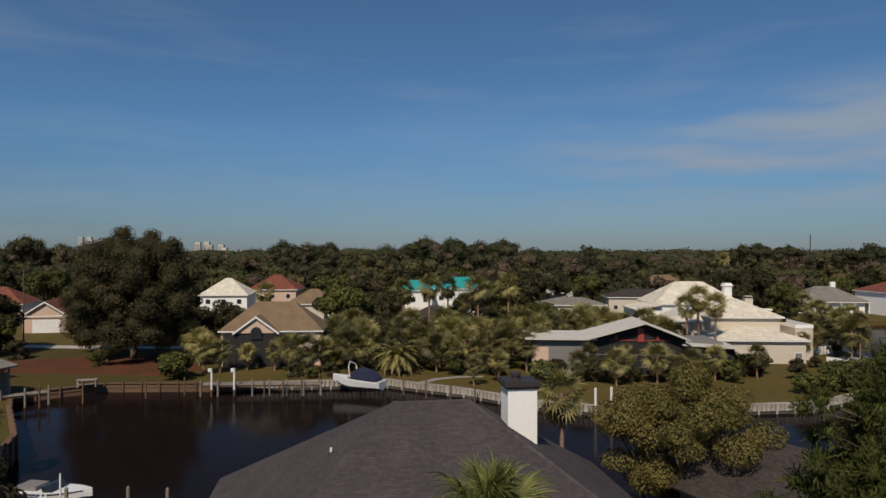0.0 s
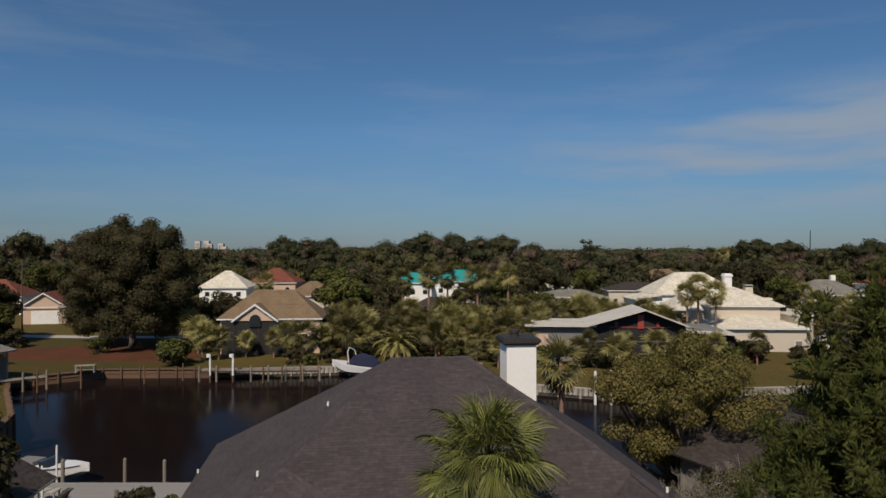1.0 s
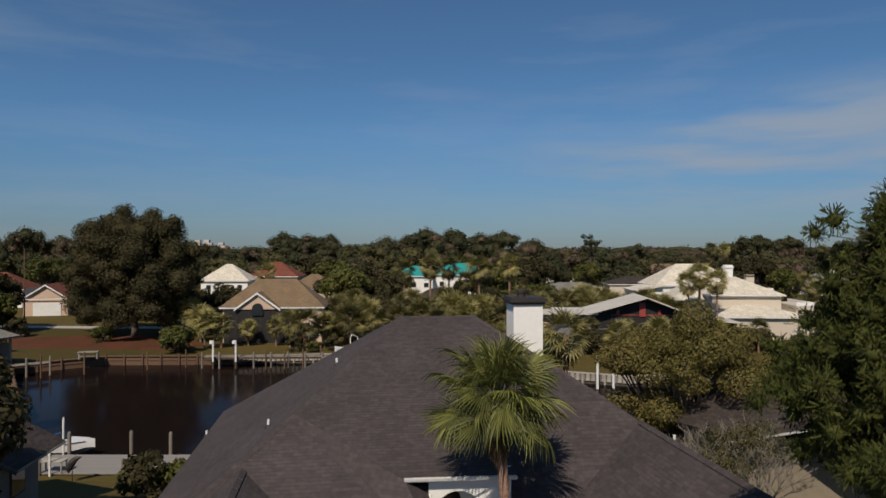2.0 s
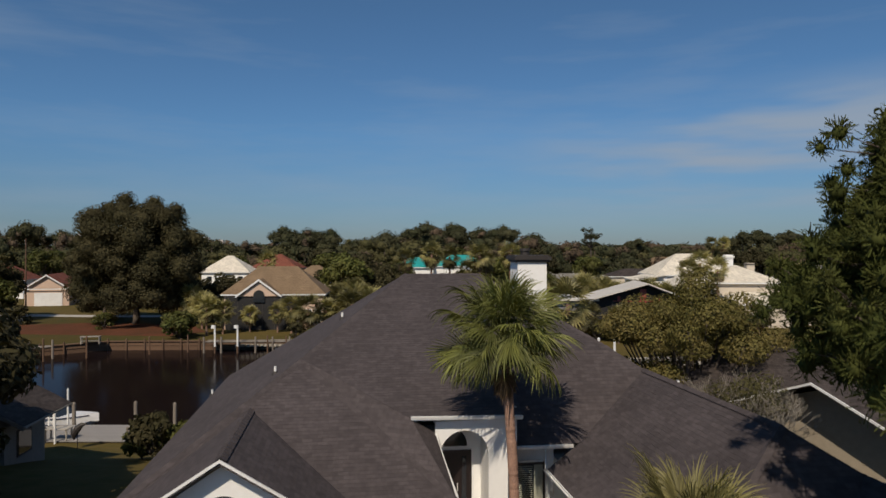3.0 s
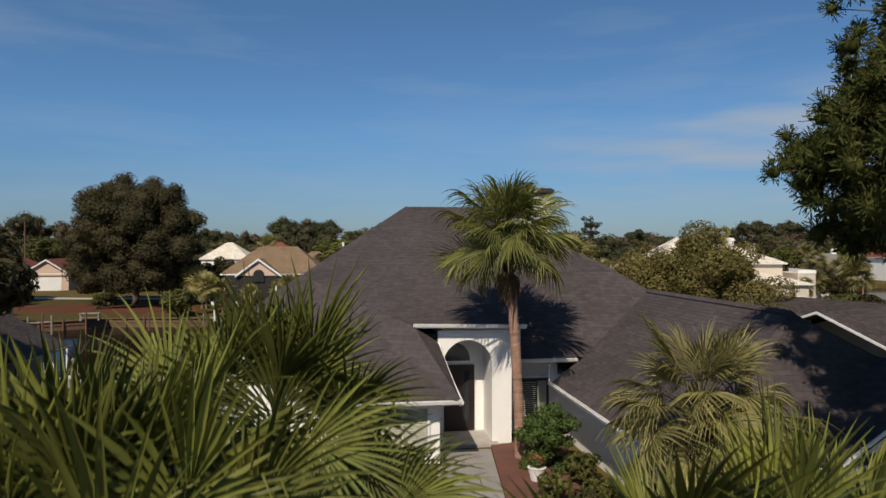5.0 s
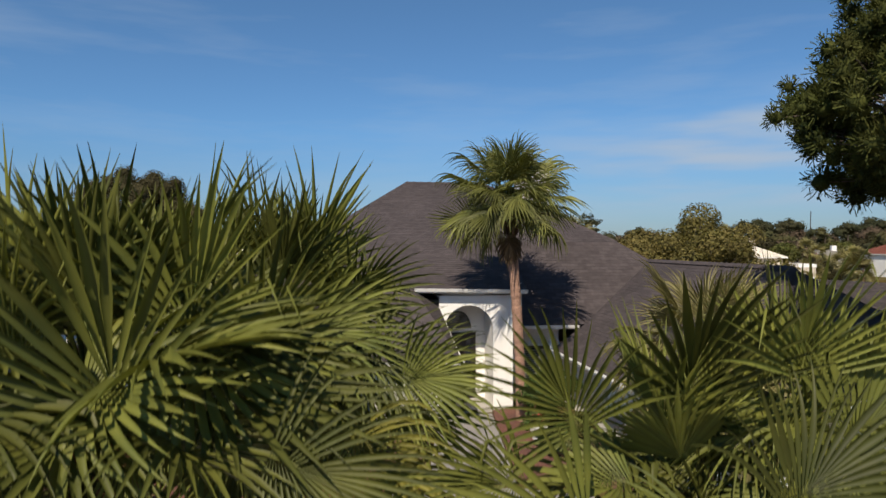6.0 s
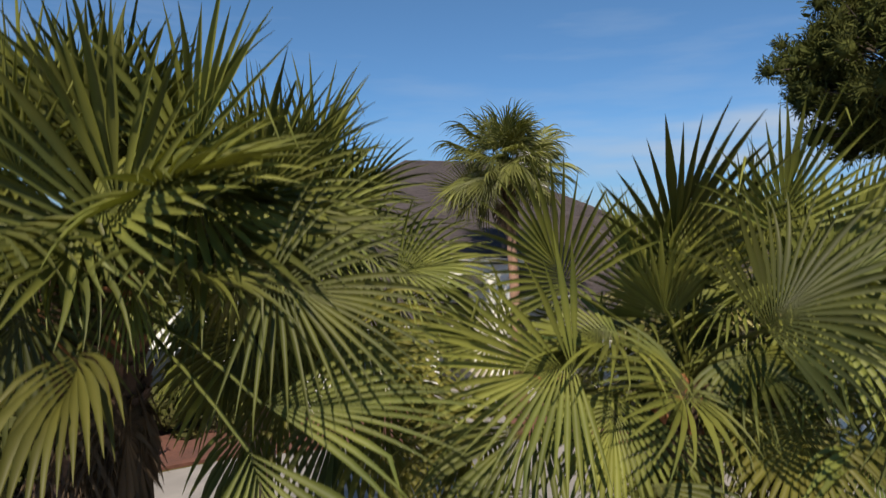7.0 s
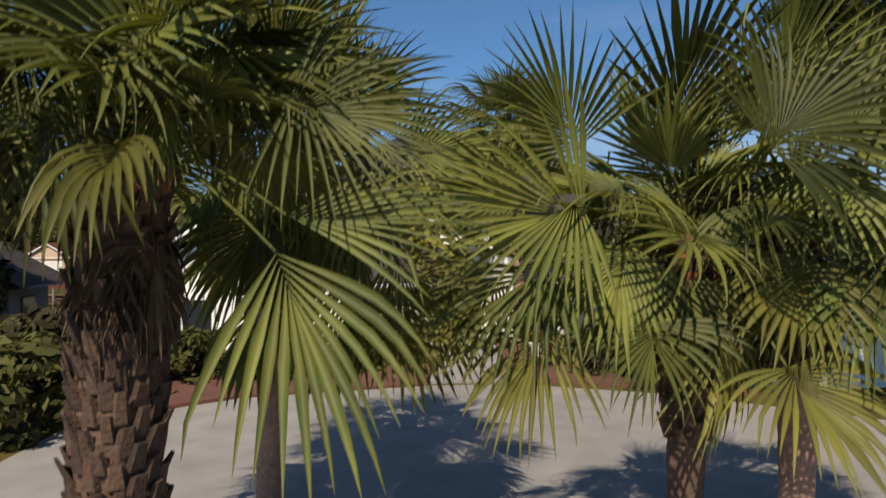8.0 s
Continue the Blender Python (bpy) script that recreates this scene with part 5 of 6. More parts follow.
for cx, cy, z0 in ((2.2, 11.0, 8.6), (7.0, 14.5, 6.0)):
    st = part("chimney_shaft", boxed((cx - 0.7, cx + 0.7, cy - 0.6, cy + 0.6, z0, z0 + 2.0)), STUCCO_CREAM, villa)
    part("chimney_cap", boxed((cx - 0.85, cx + 0.85, cy - 0.75, cy + 0.75, z0 + 1.7, z0 + 1.9)), CAP if cx < 5 else STUCCO, st)
slab_window(villa, 5.6, 6.9, 0.8, 1.9, 0.0, STUCCO_GREY)
slab_window(villa, -5.8, -5.0, 4.6, 6.2, 6.5)
# no recess is cut: a near-black box gives the entry its shade
part("entry", boxed((7.55, 9.2, 3.6, 4.0, 0, 3.0)), SCREEN_AND_SHADE, villa, "near-black box for the shade in the recessed entry")
villa_back = plain_house(53.6, 143, -4.0, 0, 18.0, 12.0, 7.6, 4.4, STUCCO, TILE_WHITE, "white two-storey house with a white tile hip roof", 3, storeys=2)
st = part("chimney_shaft", boxed((6.2, 7.8, 2.0, 3.4, 8.2, 11.8)), STUCCO, villa_back)
part("chimney_cap", boxed((6.0, 8.0, 1.8, 3.6, 11.2, 11.45)), STUCCO, st)
part("lower_roof", prism(bmesh.new(), [(-14, 6.4), (-8, 7.6), (-8, 7.8), (-14, 6.6)], -3, 8), TILE_WHITE, villa_back)
part("wall", boxed((-13.6, -8.5, -2.5, 8, -0.5, 6.3)), STUCCO, villa_back)
for k in range(3):
    part("porch_column", tube(bmesh.new(), [(-13 + 2.2 * k, -2.8, -0.3), (-13 + 2.2 * k, -2.8, 6.4)], [0.25, 0.22], 10), TRIM, villa_back)

# neighbour with a brown roof, beside the bare shrub: its long side runs away from the street, with a gabled wing towards the drive
nb = thing("house", Matrix.Translation((19.5, 43.2, 0)) @ Matrix.Rotation(radians(-65), 4, "Z"), "neighbouring house with a dark brown shingle roof and white rake boards", "house", "houses round the canal")
part("wall", boxed((0.3, 22.0, -6.2, 6.2, -3.4, 1.35)), STUCCO_GREY, nb)
part("wall", prism(bmesh.new(), [(7.2, -3.4), (15.4, -3.4), (15.4, 1.85), (11.3, 3.35), (7.2, 1.85)], -8.9, -5.0), STUCCO_SAND, nb)
roof_plane([(-0.4, -7.0), (22.6, -7.0), (22.6, 0.0), (-0.4, 0.0)], lambda p, q: 3.35 + 0.305 * q, SHINGLE_BROWN, nb, course=0.16)
roof_plane([(22.6, 7.0), (-0.4, 7.0), (-0.4, 0.0), (22.6, 0.0)], lambda p, q: 3.35 - 0.305 * q, SHINGLE_BROWN, nb, course=0.16)
roof_plane([(6.5, -10.1), (11.3, -10.1), (11.3, 0.3), (6.5, -4.9)], lambda p, q: 3.66 + 0.38 * (p - 11.3), SHINGLE_BROWN, nb, course=0.16)
roof_plane([(11.3, -10.1), (16.1, -10.1), (16.1, -4.9), (11.3, 0.3)], lambda p, q: 3.66 - 0.38 * (p - 11.3), SHINGLE_BROWN, nb, course=0.16)
for a, b in (((6.4, 1.79), (11.3, 3.66)), ((11.3, 3.66), (16.2, 1.79))):
    bm = prism(bmesh.new(), [(a[0], a[1] - 0.09), (b[0], b[1] - 0.09), (b[0], b[1] + 0.01), (a[0], a[1] + 0.01)], -10.16, -10.1)
    part("rake_board", bm, TRIM, nb, "white rake board")

# neighbour at the other side, grey with a brown-grey roof
nl = thing("house", Matrix.Translation((-19.4, 30.7, -1.3)) @ Matrix.Rotation(radians(6), 4, "Z"), "grey sided neighbouring house with a brown-grey shingle gable roof", "house", "houses round the canal")
part("wall", prism(bmesh.new(), [(-11.4, -1.2), (-1.1, -1.2), (-1.1, 2.35), (-6.0, 5.0), (-11.4, 2.35)], 0.5, 4.4), STUCCO_GREY, nl)
roof_plane([(0, 0), (0, 4.9), (-6.0, 4.9), (-6.0, 0)], lambda p, q: 2.58 - 0.55 * p, SHINGLE_BROWN, nl, course=0.16)
roof_plane([(-6.0, 0), (-6.0, 4.9), (-12, 4.9), (-12, 0)], lambda p, q: 2.58 + 0.55 * (p + 12), SHINGLE_BROWN, nl, course=0.16)
part("rake_board", prism(bmesh.new(), [(0, 2.36), (-6.0, 5.66), (-6.0, 5.86), (0, 2.56)], -0.05, -0.01), STUCCO_GREY, nl)
part("gutter", boxed((-0.02, 0.07, 0, 4.9, 2.47, 2.55)), BULKHEAD, nl, "thin pale gutter")
w = part("window", boxed((-1.12, -1.06, 1.6, 3.0, 0.7, 2.0)), CAP, nl)
part("pane", boxed((-1.07, -1.04, 1.7, 2.9, 0.8, 1.9)), GLASS, w)
w = part("window", boxed((-3.6, -2.2, 0.44, 0.5, 0.6, 2.0)), CAP, nl)
part("pane", boxed((-3.5, -2.3, 0.42, 0.44, 0.7, 1.9)), GLASS, w)

# towers on the skyline and far roofs
for x, y, n, h in ((-540, 1500, 5, 34), (-1010, 1900, 4, 52)):
    for k in range(n):
        tw = thing("apartment_tower", Matrix.Translation((x + 13 * k + (6 if k > 2 else 0), y + 20 * (k % 2), -4)), "pale concrete apartment tower far beyond the woods", "tower", "towers on the skyline")
        hh = h - 3 * k + (4 if k % 2 else 0)
        part("block", boxed((-5.5, 5.5, 0, 12, 0, hh)), FAR_WHITE, tw)
        for f in range(int(hh / 4) - 1):
            part("balcony_row", boxed((-4.5, 4.5, -0.5, -0.02, 3 + 4 * f, 4.6 + 4 * f)), STUCCO_GREY, tw)

# ---------------------------------------------------------------- waterfront
def waterfront():
    # bulkhead along the shore, panel by panel
    for i, ((x0, y0), (x1, y1)) in enumerate(zip(SHORE, SHORE[1:])):
        if i > 19:
            break
        mat, high = (WOOD_BROWN, 0.45) if i < 6 else (BULKHEAD, 0.12)
        a, b = Vector((x0, y0, 0)), Vector((x1, y1, 0))
        n = max(1, int((b - a).length / 2.4))
        wall = thing("bulkhead", Matrix.Translation(a) @ (b - a).to_track_quat("X", "Z").to_matrix().to_4x4(), "weathered brown timber bulkhead with rails" if mat is WOOD_BROWN else "pale panelled canal bulkhead with round posts", "bulkhead", "canal bulkheads", "structure")
        step = (b - a).length / n
        z = land(x0, y0)
        panel = part("panel", boxed((0.06, step - 0.06, -0.12, 0.06, WATER_Z - 0.8, z + 0.02)), WOOD_BROWN if mat is WOOD_BROWN else BULKHEAD_PANEL, wall)
        post = part("post", tube(bmesh.new(), [(0, -0.25, WATER_Z - 1), (0, -0.25, z + high)], [0.14, 0.13], 8), WOOD_BROWN if mat is WOOD_BROWN else BULKHEAD, wall)
        for k in range(1, n):
            for o in (panel, post):
                c = o.copy()
                scene.collection.objects.link(c)
                c.matrix_basis = Matrix.Translation((step * k, 0, 0))
        if 6 <= i <= 13:
            # short pale half-round sheet piles along the garden side
            m = max(1, int((b - a).length / 0.62))
            wide = (b - a).length / m
            bm = bmesh.new()
            arc = [(wide * (0.5 - 0.46 * math.cos(math.pi * k / 5)), -0.12 - 0.2 * math.sin(math.pi * k / 5)) for k in range(6)]
            low, top = ([bm.verts.new((x, y, h)) for x, y in arc] for h in (z - 0.8, z + 0.02))
            for k in range(5):
                bm.faces.new((low[k], low[k + 1], top[k + 1], top[k]))
            bm.faces.new(top)
            sheet = part("sheet_pile", bm, BULKHEAD, wall)
            for k in range(1, m):
                c = sheet.copy()
                scene.collection.objects.link(c)
                c.matrix_basis = Matrix.Translation((wide * k, 0, 0))
        part("cap_rail", boxed((0, n * step, -0.3, 0.25, z + 0.02, z + 0.14)), mat, wall)
        if mat is WOOD_BROWN:
            part("rail", boxed((0, n * step, -0.2, -0.1, z - 0.55, z - 0.4)), mat, wall)


waterfront()


def dock(x, y, z, w, d, turn, label, piles=3, high=0.6, mat=None):
    t = thing("dock", Matrix.Translation((x, y, z)) @ Matrix.Rotation(radians(turn), 4, "Z"), label, "dock", "docks")
    n = int(w / 0.22)
    first = part("plank", boxed((0, w / n - 0.015, 0, d, -0.06, 0.0)), mat or WOOD_GREY, t)
    for k in range(1, n):
        c = first.copy()
        scene.collection.objects.link(c)
        c.matrix_basis = Matrix.Translation((w * k / n, 0, 0))
    part("beam", boxed((0, w, 0.1, 0.3, -0.3, -0.06), (0, w, d - 0.3, d - 0.1, -0.3, -0.06)), WOOD_BROWN, t)
    for k in range(piles):
        part("pile", tube(bmesh.new(), [(w * k / (piles - 1), -0.05, WATER_Z - z - 1.0), (w * k / (piles - 1), -0.05, high)], [0.15, 0.13], 9), WOOD_GREY, t)
    return t


dock(-33.5, 94.3, -3.75, 16.5, 2.2, 2.0, "grey timber landing stage on piles along the far lawn", 8, 0.7)
for x, y in ((-31.9, 94.0), (-28.8, 94.1)):
    lift = thing("boat_lift_post", Matrix.Translation((x, y, WATER_Z)), "white boat-lift post with a motor box", "boat lift", "boat lifts")
    part("post", boxed((-0.12, 0.12, -0.05, 0.05, 0.9, 3.8), (-0.05, 0.05, -0.12, 0.12, 0.9, 3.8)), TRIM, lift)
    part("pile", tube(bmesh.new(), [(0, 0, -1), (0, 0, 0.95)], [0.15, 0.15], 8), WOOD_BROWN, lift)
    part("motor", boxed((-0.45, 0.05, -0.16, 0.16, 3.45, 3.9)), TRIM, lift, "white motor housing")


def mooring(x, y, z0, z1, r=0.14, mat=None, label="weathered round mooring pile standing in the canal"):
    t = thing("mooring_pile", Matrix.Translation((x, y, z0)), label, "pile", "mooring piles")
    part("shaft", tube(bmesh.new(), [(0, 0, 0), (0, 0, z1 - z0), (0, 0, z1 - z0 + 0.12)], [r, r * 0.95, 0.02], 10), mat or WOOD_GREY, t)
    return t


for x, y, z1 in ((-24.5, 93.5, -2.3), (-22.0, 93.8, -2.4), (-19.6, 94.5, -2.2), (-17.4, 96, -2.0), (-5.5, 95.2, -2.0), (-2.3, 93, -2.0), (1.0, 91.5, -2.2), (4.2, 90.2, -2.3), (-40.5, 93, -2.4), (-36.0, 95, -2.4)):
    mooring(x, y, WATER_Z - 1, z1 - 0.5, 0.11, WOOD_BROWN)
for x, y, z1 in ((18.0, 80.5, -1.4), (19.9, 80.6, -1.3)):
    mooring(x, y, WATER_Z - 1, z1, 0.16, TRIM, "white-sleeved mooring pile standing in the canal")


def motor_boat(x, y, z, turn, length, label, cover=True, tower=True, tall=1.0):
    """A runabout: flared hull, deck, windscreen, canvas cover and a folded arch."""
    t = thing("motor_boat", Matrix.Translation((x, y, z)) @ Matrix.Rotation(radians(turn), 4, "Z") @ Matrix.Diagonal((1, 1, tall, 1)), label, "boat", "boats")
    bm = bmesh.new()
    L, B = length, length * 0.17
    rings = []
    n = 12
    for k in range(n + 1):
        u = k / n
        half = B * (1 - max(0, (u - 0.45) / 0.55) ** 2.2) * (0.92 + 0.08 * min(1, u * 4))
        sheer = 0.95 + 0.45 * u ** 2
        keel = 0.0 + 0.75 * max(0, (u - 0.6) / 0.4) ** 2
        chine = 0.35 + 0.6 * max(0, (u - 0.6) / 0.4) ** 1.6
        xx = L * (u - 0.45)
        half = max(half, 0.02)
        rings.append([bm.verts.new(c) for c in ((xx, -half, sheer), (xx, -half * 0.98, sheer - 0.12), (xx, -half * 0.80, chine), (xx, 0, keel), (xx, half * 0.80, chine), (xx, half * 0.98, sheer - 0.12), (xx, half, sheer))])
    for a, b in zip(rings, rings[1:]):
        for j in range(6):
            bm.faces.new((a[j], b[j], b[j + 1], a[j + 1]))
        bm.faces.new((a[6], b[6], b[0], a[0]))
    bm.faces.new(rings[0])
    bmesh.ops.recalc_face_normals(bm, faces=bm.faces)
    part("hull", bm, HULL, t, smooth=False)
    part("rub_strip", tube(bmesh.new(), [(L * (k / 12 - 0.45), -B * (1 - max(0, (k / 12 - 0.45) / 0.55) ** 2.2) * 1.01, 0.86 + 0.45 * (k / 12) ** 2) for k in range(12)], [0.04] * 12, 6), NAVY, t)
    if cover:
        bm = bmesh.new()
        prism(bm, [(-L * 0.40, 0.95), (-L * 0.38, 1.25), (-L * 0.22, 1.9), (L * 0.02, 2.15), (L * 0.16, 1.35), (L * 0.2, 1.1)], -B * 0.85, B * 0.85)
        bmesh.ops.bevel(bm, geom=bm.edges[:], offset=0.15, segments=2, affect="EDGES")
        part("canvas_cover", bm, NAVY, t, "dark navy canvas cover")
    else:
        part("windscreen", prism(bmesh.new(), [(L * 0.02, 1.05), (L * 0.14, 1.1), (L * 0.04, 1.5), (L * 0.0, 1.5)], -B * 0.8, B * 0.8), GLASS, t)
        part("seat", boxed((-L * 0.35, -L * 0.1, -B * 0.6, B * 0.6, 1.0, 1.35)), STUCCO_GREY, t)
    if tower:
        for s in (-1, 1):
            part("arch", tube(bmesh.new(), [(L * 0.12, s * B * 0.9, 1.2), (L * 0.16, s * B * 0.75, 2.4), (L * 0.2, 0, 2.75)], [0.06] * 3, 6), TRIM, t)
    return t


motor_boat(-11.6, 95.5, -4.5, 158, 7.9, "white motor boat with a navy canvas cover on a boat lift", tall=1.35)
motor_boat(-31.2, 54.2, -5.0, -12, 7.0, "white open motor boat moored at the landing", False, False)

motor_boat(66.5, 112.5, -4.15, 172, 5.6, "small white open skiff drawn up on the bank", False, False)
fence = thing("picket_fence", Matrix.Translation((66.0, 124, -4.1)), "white fence panels beside the far bank", "fence")
for k in range(9):
    part("picket", boxed((0.55 * k, 0.55 * k + 0.42, 0, 0.05, 0, 1.5)), TRIM, fence)

shed = thing("boat_shed", Matrix.Translation((-66, 84, -4.2)) @ Matrix.Rotation(radians(-14), 4, "Z"), "open grey timber boat shed on the canal bank", "boat shed")
for x in (0.0, 4.0, 8.0):
    for y in (0.0, 7.0):
        part("post", boxed((x - 0.12, x + 0.12, y - 0.12, y + 0.12, -1.5, 4.0)), WOOD_GREY, shed)
part("roof", prism(bmesh.new(), [(-0.8, 3.9), (4.0, 5.0), (8.8, 3.9), (8.8, 4.1), (4.0, 5.2), (-0.8, 4.1)], -0.8, 7.8), SHINGLE_GREY, shed)
part("side_panel", boxed((-0.1, 0.0, 0, 7, 0.2, 3.2)), WOOD_GREY, shed)
part("back_panel", boxed((0, 8, 6.9, 7.0, 0.2, 3.2)), STUCCO_GREY, shed)
dock(-58, 84.5, -3.7, 8.0, 1.8, 38, "narrow grey timber dock on the canal bank", 4, 0.9)
for k in range(4):
    mooring(-60 + 4.2 * k, 82 + 2.6 * k, WATER_Z - 1, -2.4, 0.12, WOOD_BROWN)
bench = thing("dock_bench", Matrix.Translation((-50.5, 93.8, -4.05)) @ Matrix.Rotation(radians(15), 4, "Z"), "pale timber cleaning table beside the bulkhead", "table")
part("top", boxed((0, 2.6, 0, 1.0, 0.95, 1.05)), BULKHEAD, bench)
for x in (0.1, 2.4):
    for y in (0.08, 0.82):
        part("leg", boxed((x, x + 0.12, y, y + 0.12, 0, 0.95)), BULKHEAD, bench)
part("shelf", boxed((0.1, 2.5, 0.1, 0.9, 0.4, 0.46)), BULKHEAD, bench)
# landing behind the near lawn
dock(-36.0, 42.5, -2.74, 26.5, 3.9, 0, "broad pale timber landing by the near lawn", 6, 0.9, mat=DRIVE)
for x, y, z1 in ((-26.2, 46.7, -0.4), (-25.9, 46.9, -1.4), (-21.6, 46.8, -1.3), (-18.9, 46.8, -1.4), (-24.6, 42.3, -1.0), (-30.5, 46.8, -1.1), (-33.0, 46.8, -1.2), (-35.0, 46.8, -1.2)):
    mooring(x, y, WATER_Z - 1 if y > 45 else -3.0, z1, 0.07 if z1 > -1.05 else 0.13, TRIM if z1 > -1.05 else None)



def patio_things():
    """The table, white picket fence and dark garden ornament on the near landing."""
    t = thing("patio_table", Matrix.Translation((-25.4, 42.4, -2.72)), "pale timber table on the landing by the water", "table")
    part("tabletop", boxed((0, 1.5, 0, 0.8, 0.70, 0.75)), BULKHEAD, t)
    for x in (0.06, 1.36):
        for y in (0.06, 0.66):
            part("leg", boxed((x, x + 0.08, y, y + 0.08, 0, 0.70)), BULKHEAD, t)
    f = thing("picket_fence", Matrix.Translation((-29.4, 46.0, -2.72)), "short white picket fence at the landing's edge", "fence")
    for z in (0.25, 0.95):
        part("rail", boxed((0, 2.7, 0, 0.04, z, z + 0.09)), TRIM, f)
    for k in range(9):
        part("picket", boxed((0.32 * k, 0.32 * k + 0.1, -0.03, 0.0, 0.0, 1.25)), TRIM, f)
    o = thing("garden_ornament", Matrix.Translation((-22.5, 41.0, -2.72)), "dark curved garden ornament on a thin pole", "ornament")
    part("pole", tube(bmesh.new(), [(0, 0, -0.3), (0, 0, 0.75)], [0.03, 0.025], 6), CAP, o)
    part("sail", tube(bmesh.new(), [(-0.22, 0, 0.5), (-0.18, 0, 0.85), (0.0, 0, 1.15), (0.28, 0, 1.4), (0.55, 0, 1.48)], [0.05, 0.2, 0.22, 0.14, 0.03], 8), CAP, o)


patio_things()

# ---------------------------------------------------------------- trees and palms round the canal
def far_fan_palm(seed, height, size=1.0, leaves=34, trunk_r=0.16, low=-75, skirt=13):
    """A fan palm seen from afar: trunk, a green crown and a skirt of dry leaves."""
    rng = random.Random(seed)
    t = thing("fan_palm", Matrix.Translation((0, -400, -60)), "fan palm with a bushy crown on the canal bank", "palm tree", "palms round the canal")
    part("trunk", palm_trunk(bmesh.new(), [(0, 0, -0.3), (0.08, 0, height * 0.5), (0, 0, height)], [trunk_r * 1.2, trunk_r, trunk_r * 0.9], 8, 0.25, 0.08, seed), BARK_PALM, t)
    for name, mat, n, e0, e1 in (("crown", PALM_FAR, leaves, 85, low), ("dry_skirt", PALM_DEAD, skirt, -55, -85)):
        verts, faces = [], []
        for k in range(n):
            u = (k + 0.5) / n
            az, el = k * 137.508 + rng.uniform(-15, 15), e0 + (e1 - e0) * u + rng.uniform(-8, 8)
            m = leaf_pose(az, el, rng.uniform(-40, 40), size * rng.uniform(0.85, 1.15), (0, 0, height))
            segs = 13
            for q in range(segs):
                a = radians(-115 + 230 * (q + 0.5) / segs)
                w = radians(230 / segs) * 0.42
                r = 1.05 * (0.75 + 0.25 * math.cos(a * 0.6)) * rng.uniform(0.85, 1.05)
                hang = -0.28 * rng.uniform(0.4, 1.4)
                base = len(verts)
                for rr, ww, z in ((0.05, w * 0.1, 0), (0.55 * r, 0.5 * w * r, 0.25 * hang), (r, 0.01, hang)):
                    for sgn in (-1, 1):
                        verts.append(m @ Vector((1.0 + rr * math.cos(a) - sgn * ww * math.sin(a), rr * math.sin(a) + sgn * ww * math.cos(a), z)))
                faces += [(base, base + 1, base + 3, base + 2), (base + 2, base + 3, base + 5, base + 4)]
        ob = new(name, mesh_from(name, np.array([tuple(v) for v in verts]), np.array(faces), mat))
        ob.parent = t
    return t


def feather_palm(seed, height, reach, fronds=46, trunk_r=0.35):
    """A date palm: stout trunk and long arching feathered fronds."""
    rng = random.Random(seed)
    t = thing("date_palm", Matrix.Translation((0, -400, -60)), "broad date palm with arching grey-green fronds", "palm tree", "palms round the canal")
    part("trunk", boots(palm_trunk(bmesh.new(), [(0, 0, -0.3), (0, 0, height)], [trunk_r, trunk_r], 10), 0.2, height, trunk_r, trunk_r, seed, None, 0.08, 9), BARK_BOOT, t)
    verts, faces = [], []
    for k in range(fronds):
        u = (k + 0.5) / fronds
        az, el = radians(k * 137.508), radians(82 - 105 * u)
        d, side = Vector((math.cos(az), math.sin(az), 0)), Vector((-math.sin(az), math.cos(az), 0))
        L = reach * rng.uniform(0.85, 1.08)
        n = 26
        pos, ang = Vector((0, 0, height)), el
        for j in range(n):
            s = L / n
            ang -= (1.15 + 0.5 * (1 - u)) / n
            step = d * math.cos(ang) + Vector((0, 0, math.sin(ang)))
            new_pos = pos + step * s
            up = Vector((0, 0, 1)) * math.cos(ang) - d * math.sin(ang)
            base = len(verts)
            for c in (pos - side * 0.025, pos + side * 0.025, new_pos + side * 0.02, new_pos - side * 0.02):
                verts.append(c)
            faces.append((base, base + 1, base + 2, base + 3))
            if j > 2:
                ll = 0.55 * reach / 4 * math.sin(math.pi * min(0.98, 0.12 + j / n)) + 0.12
                for sg in (-1, 1):
                    tip = pos + step * ll * 0.75 + side * sg * ll * 0.75 + up * ll * 0.25 * rng.uniform(0.2, 1.2) - Vector((0, 0, ll * 0.15))
                    base = len(verts)
                    verts += [pos, pos + step * s * 1.0, tip, tip - step * 0.04]
                    faces.append((base, base + 1, base + 2, base + 3))
            pos = new_pos
    ob = new("crown", mesh_from("crown", np.array([tuple(v) for v in verts]), np.array(faces), PALM_FAR))
    ob.parent = t
    return t


FAR_PALMS = [far_fan_palm(60 + k, 4.6, 1.25 + 0.12 * k, 44) for k in range(3)]
TALL_PALMS = [far_fan_palm(70 + k, 11.0, 1.3, 40, 0.19, -80, 14) for k in range(2)]


def plant(ob, x, y, size=1.0, turn=0.0, z=None):
    return copy_thing(ob, Matrix.Translation((x, y, land(x, y) if z is None else z)) @ Matrix.Rotation(radians(turn), 4, "Z") @ Matrix.Scale(size, 4))


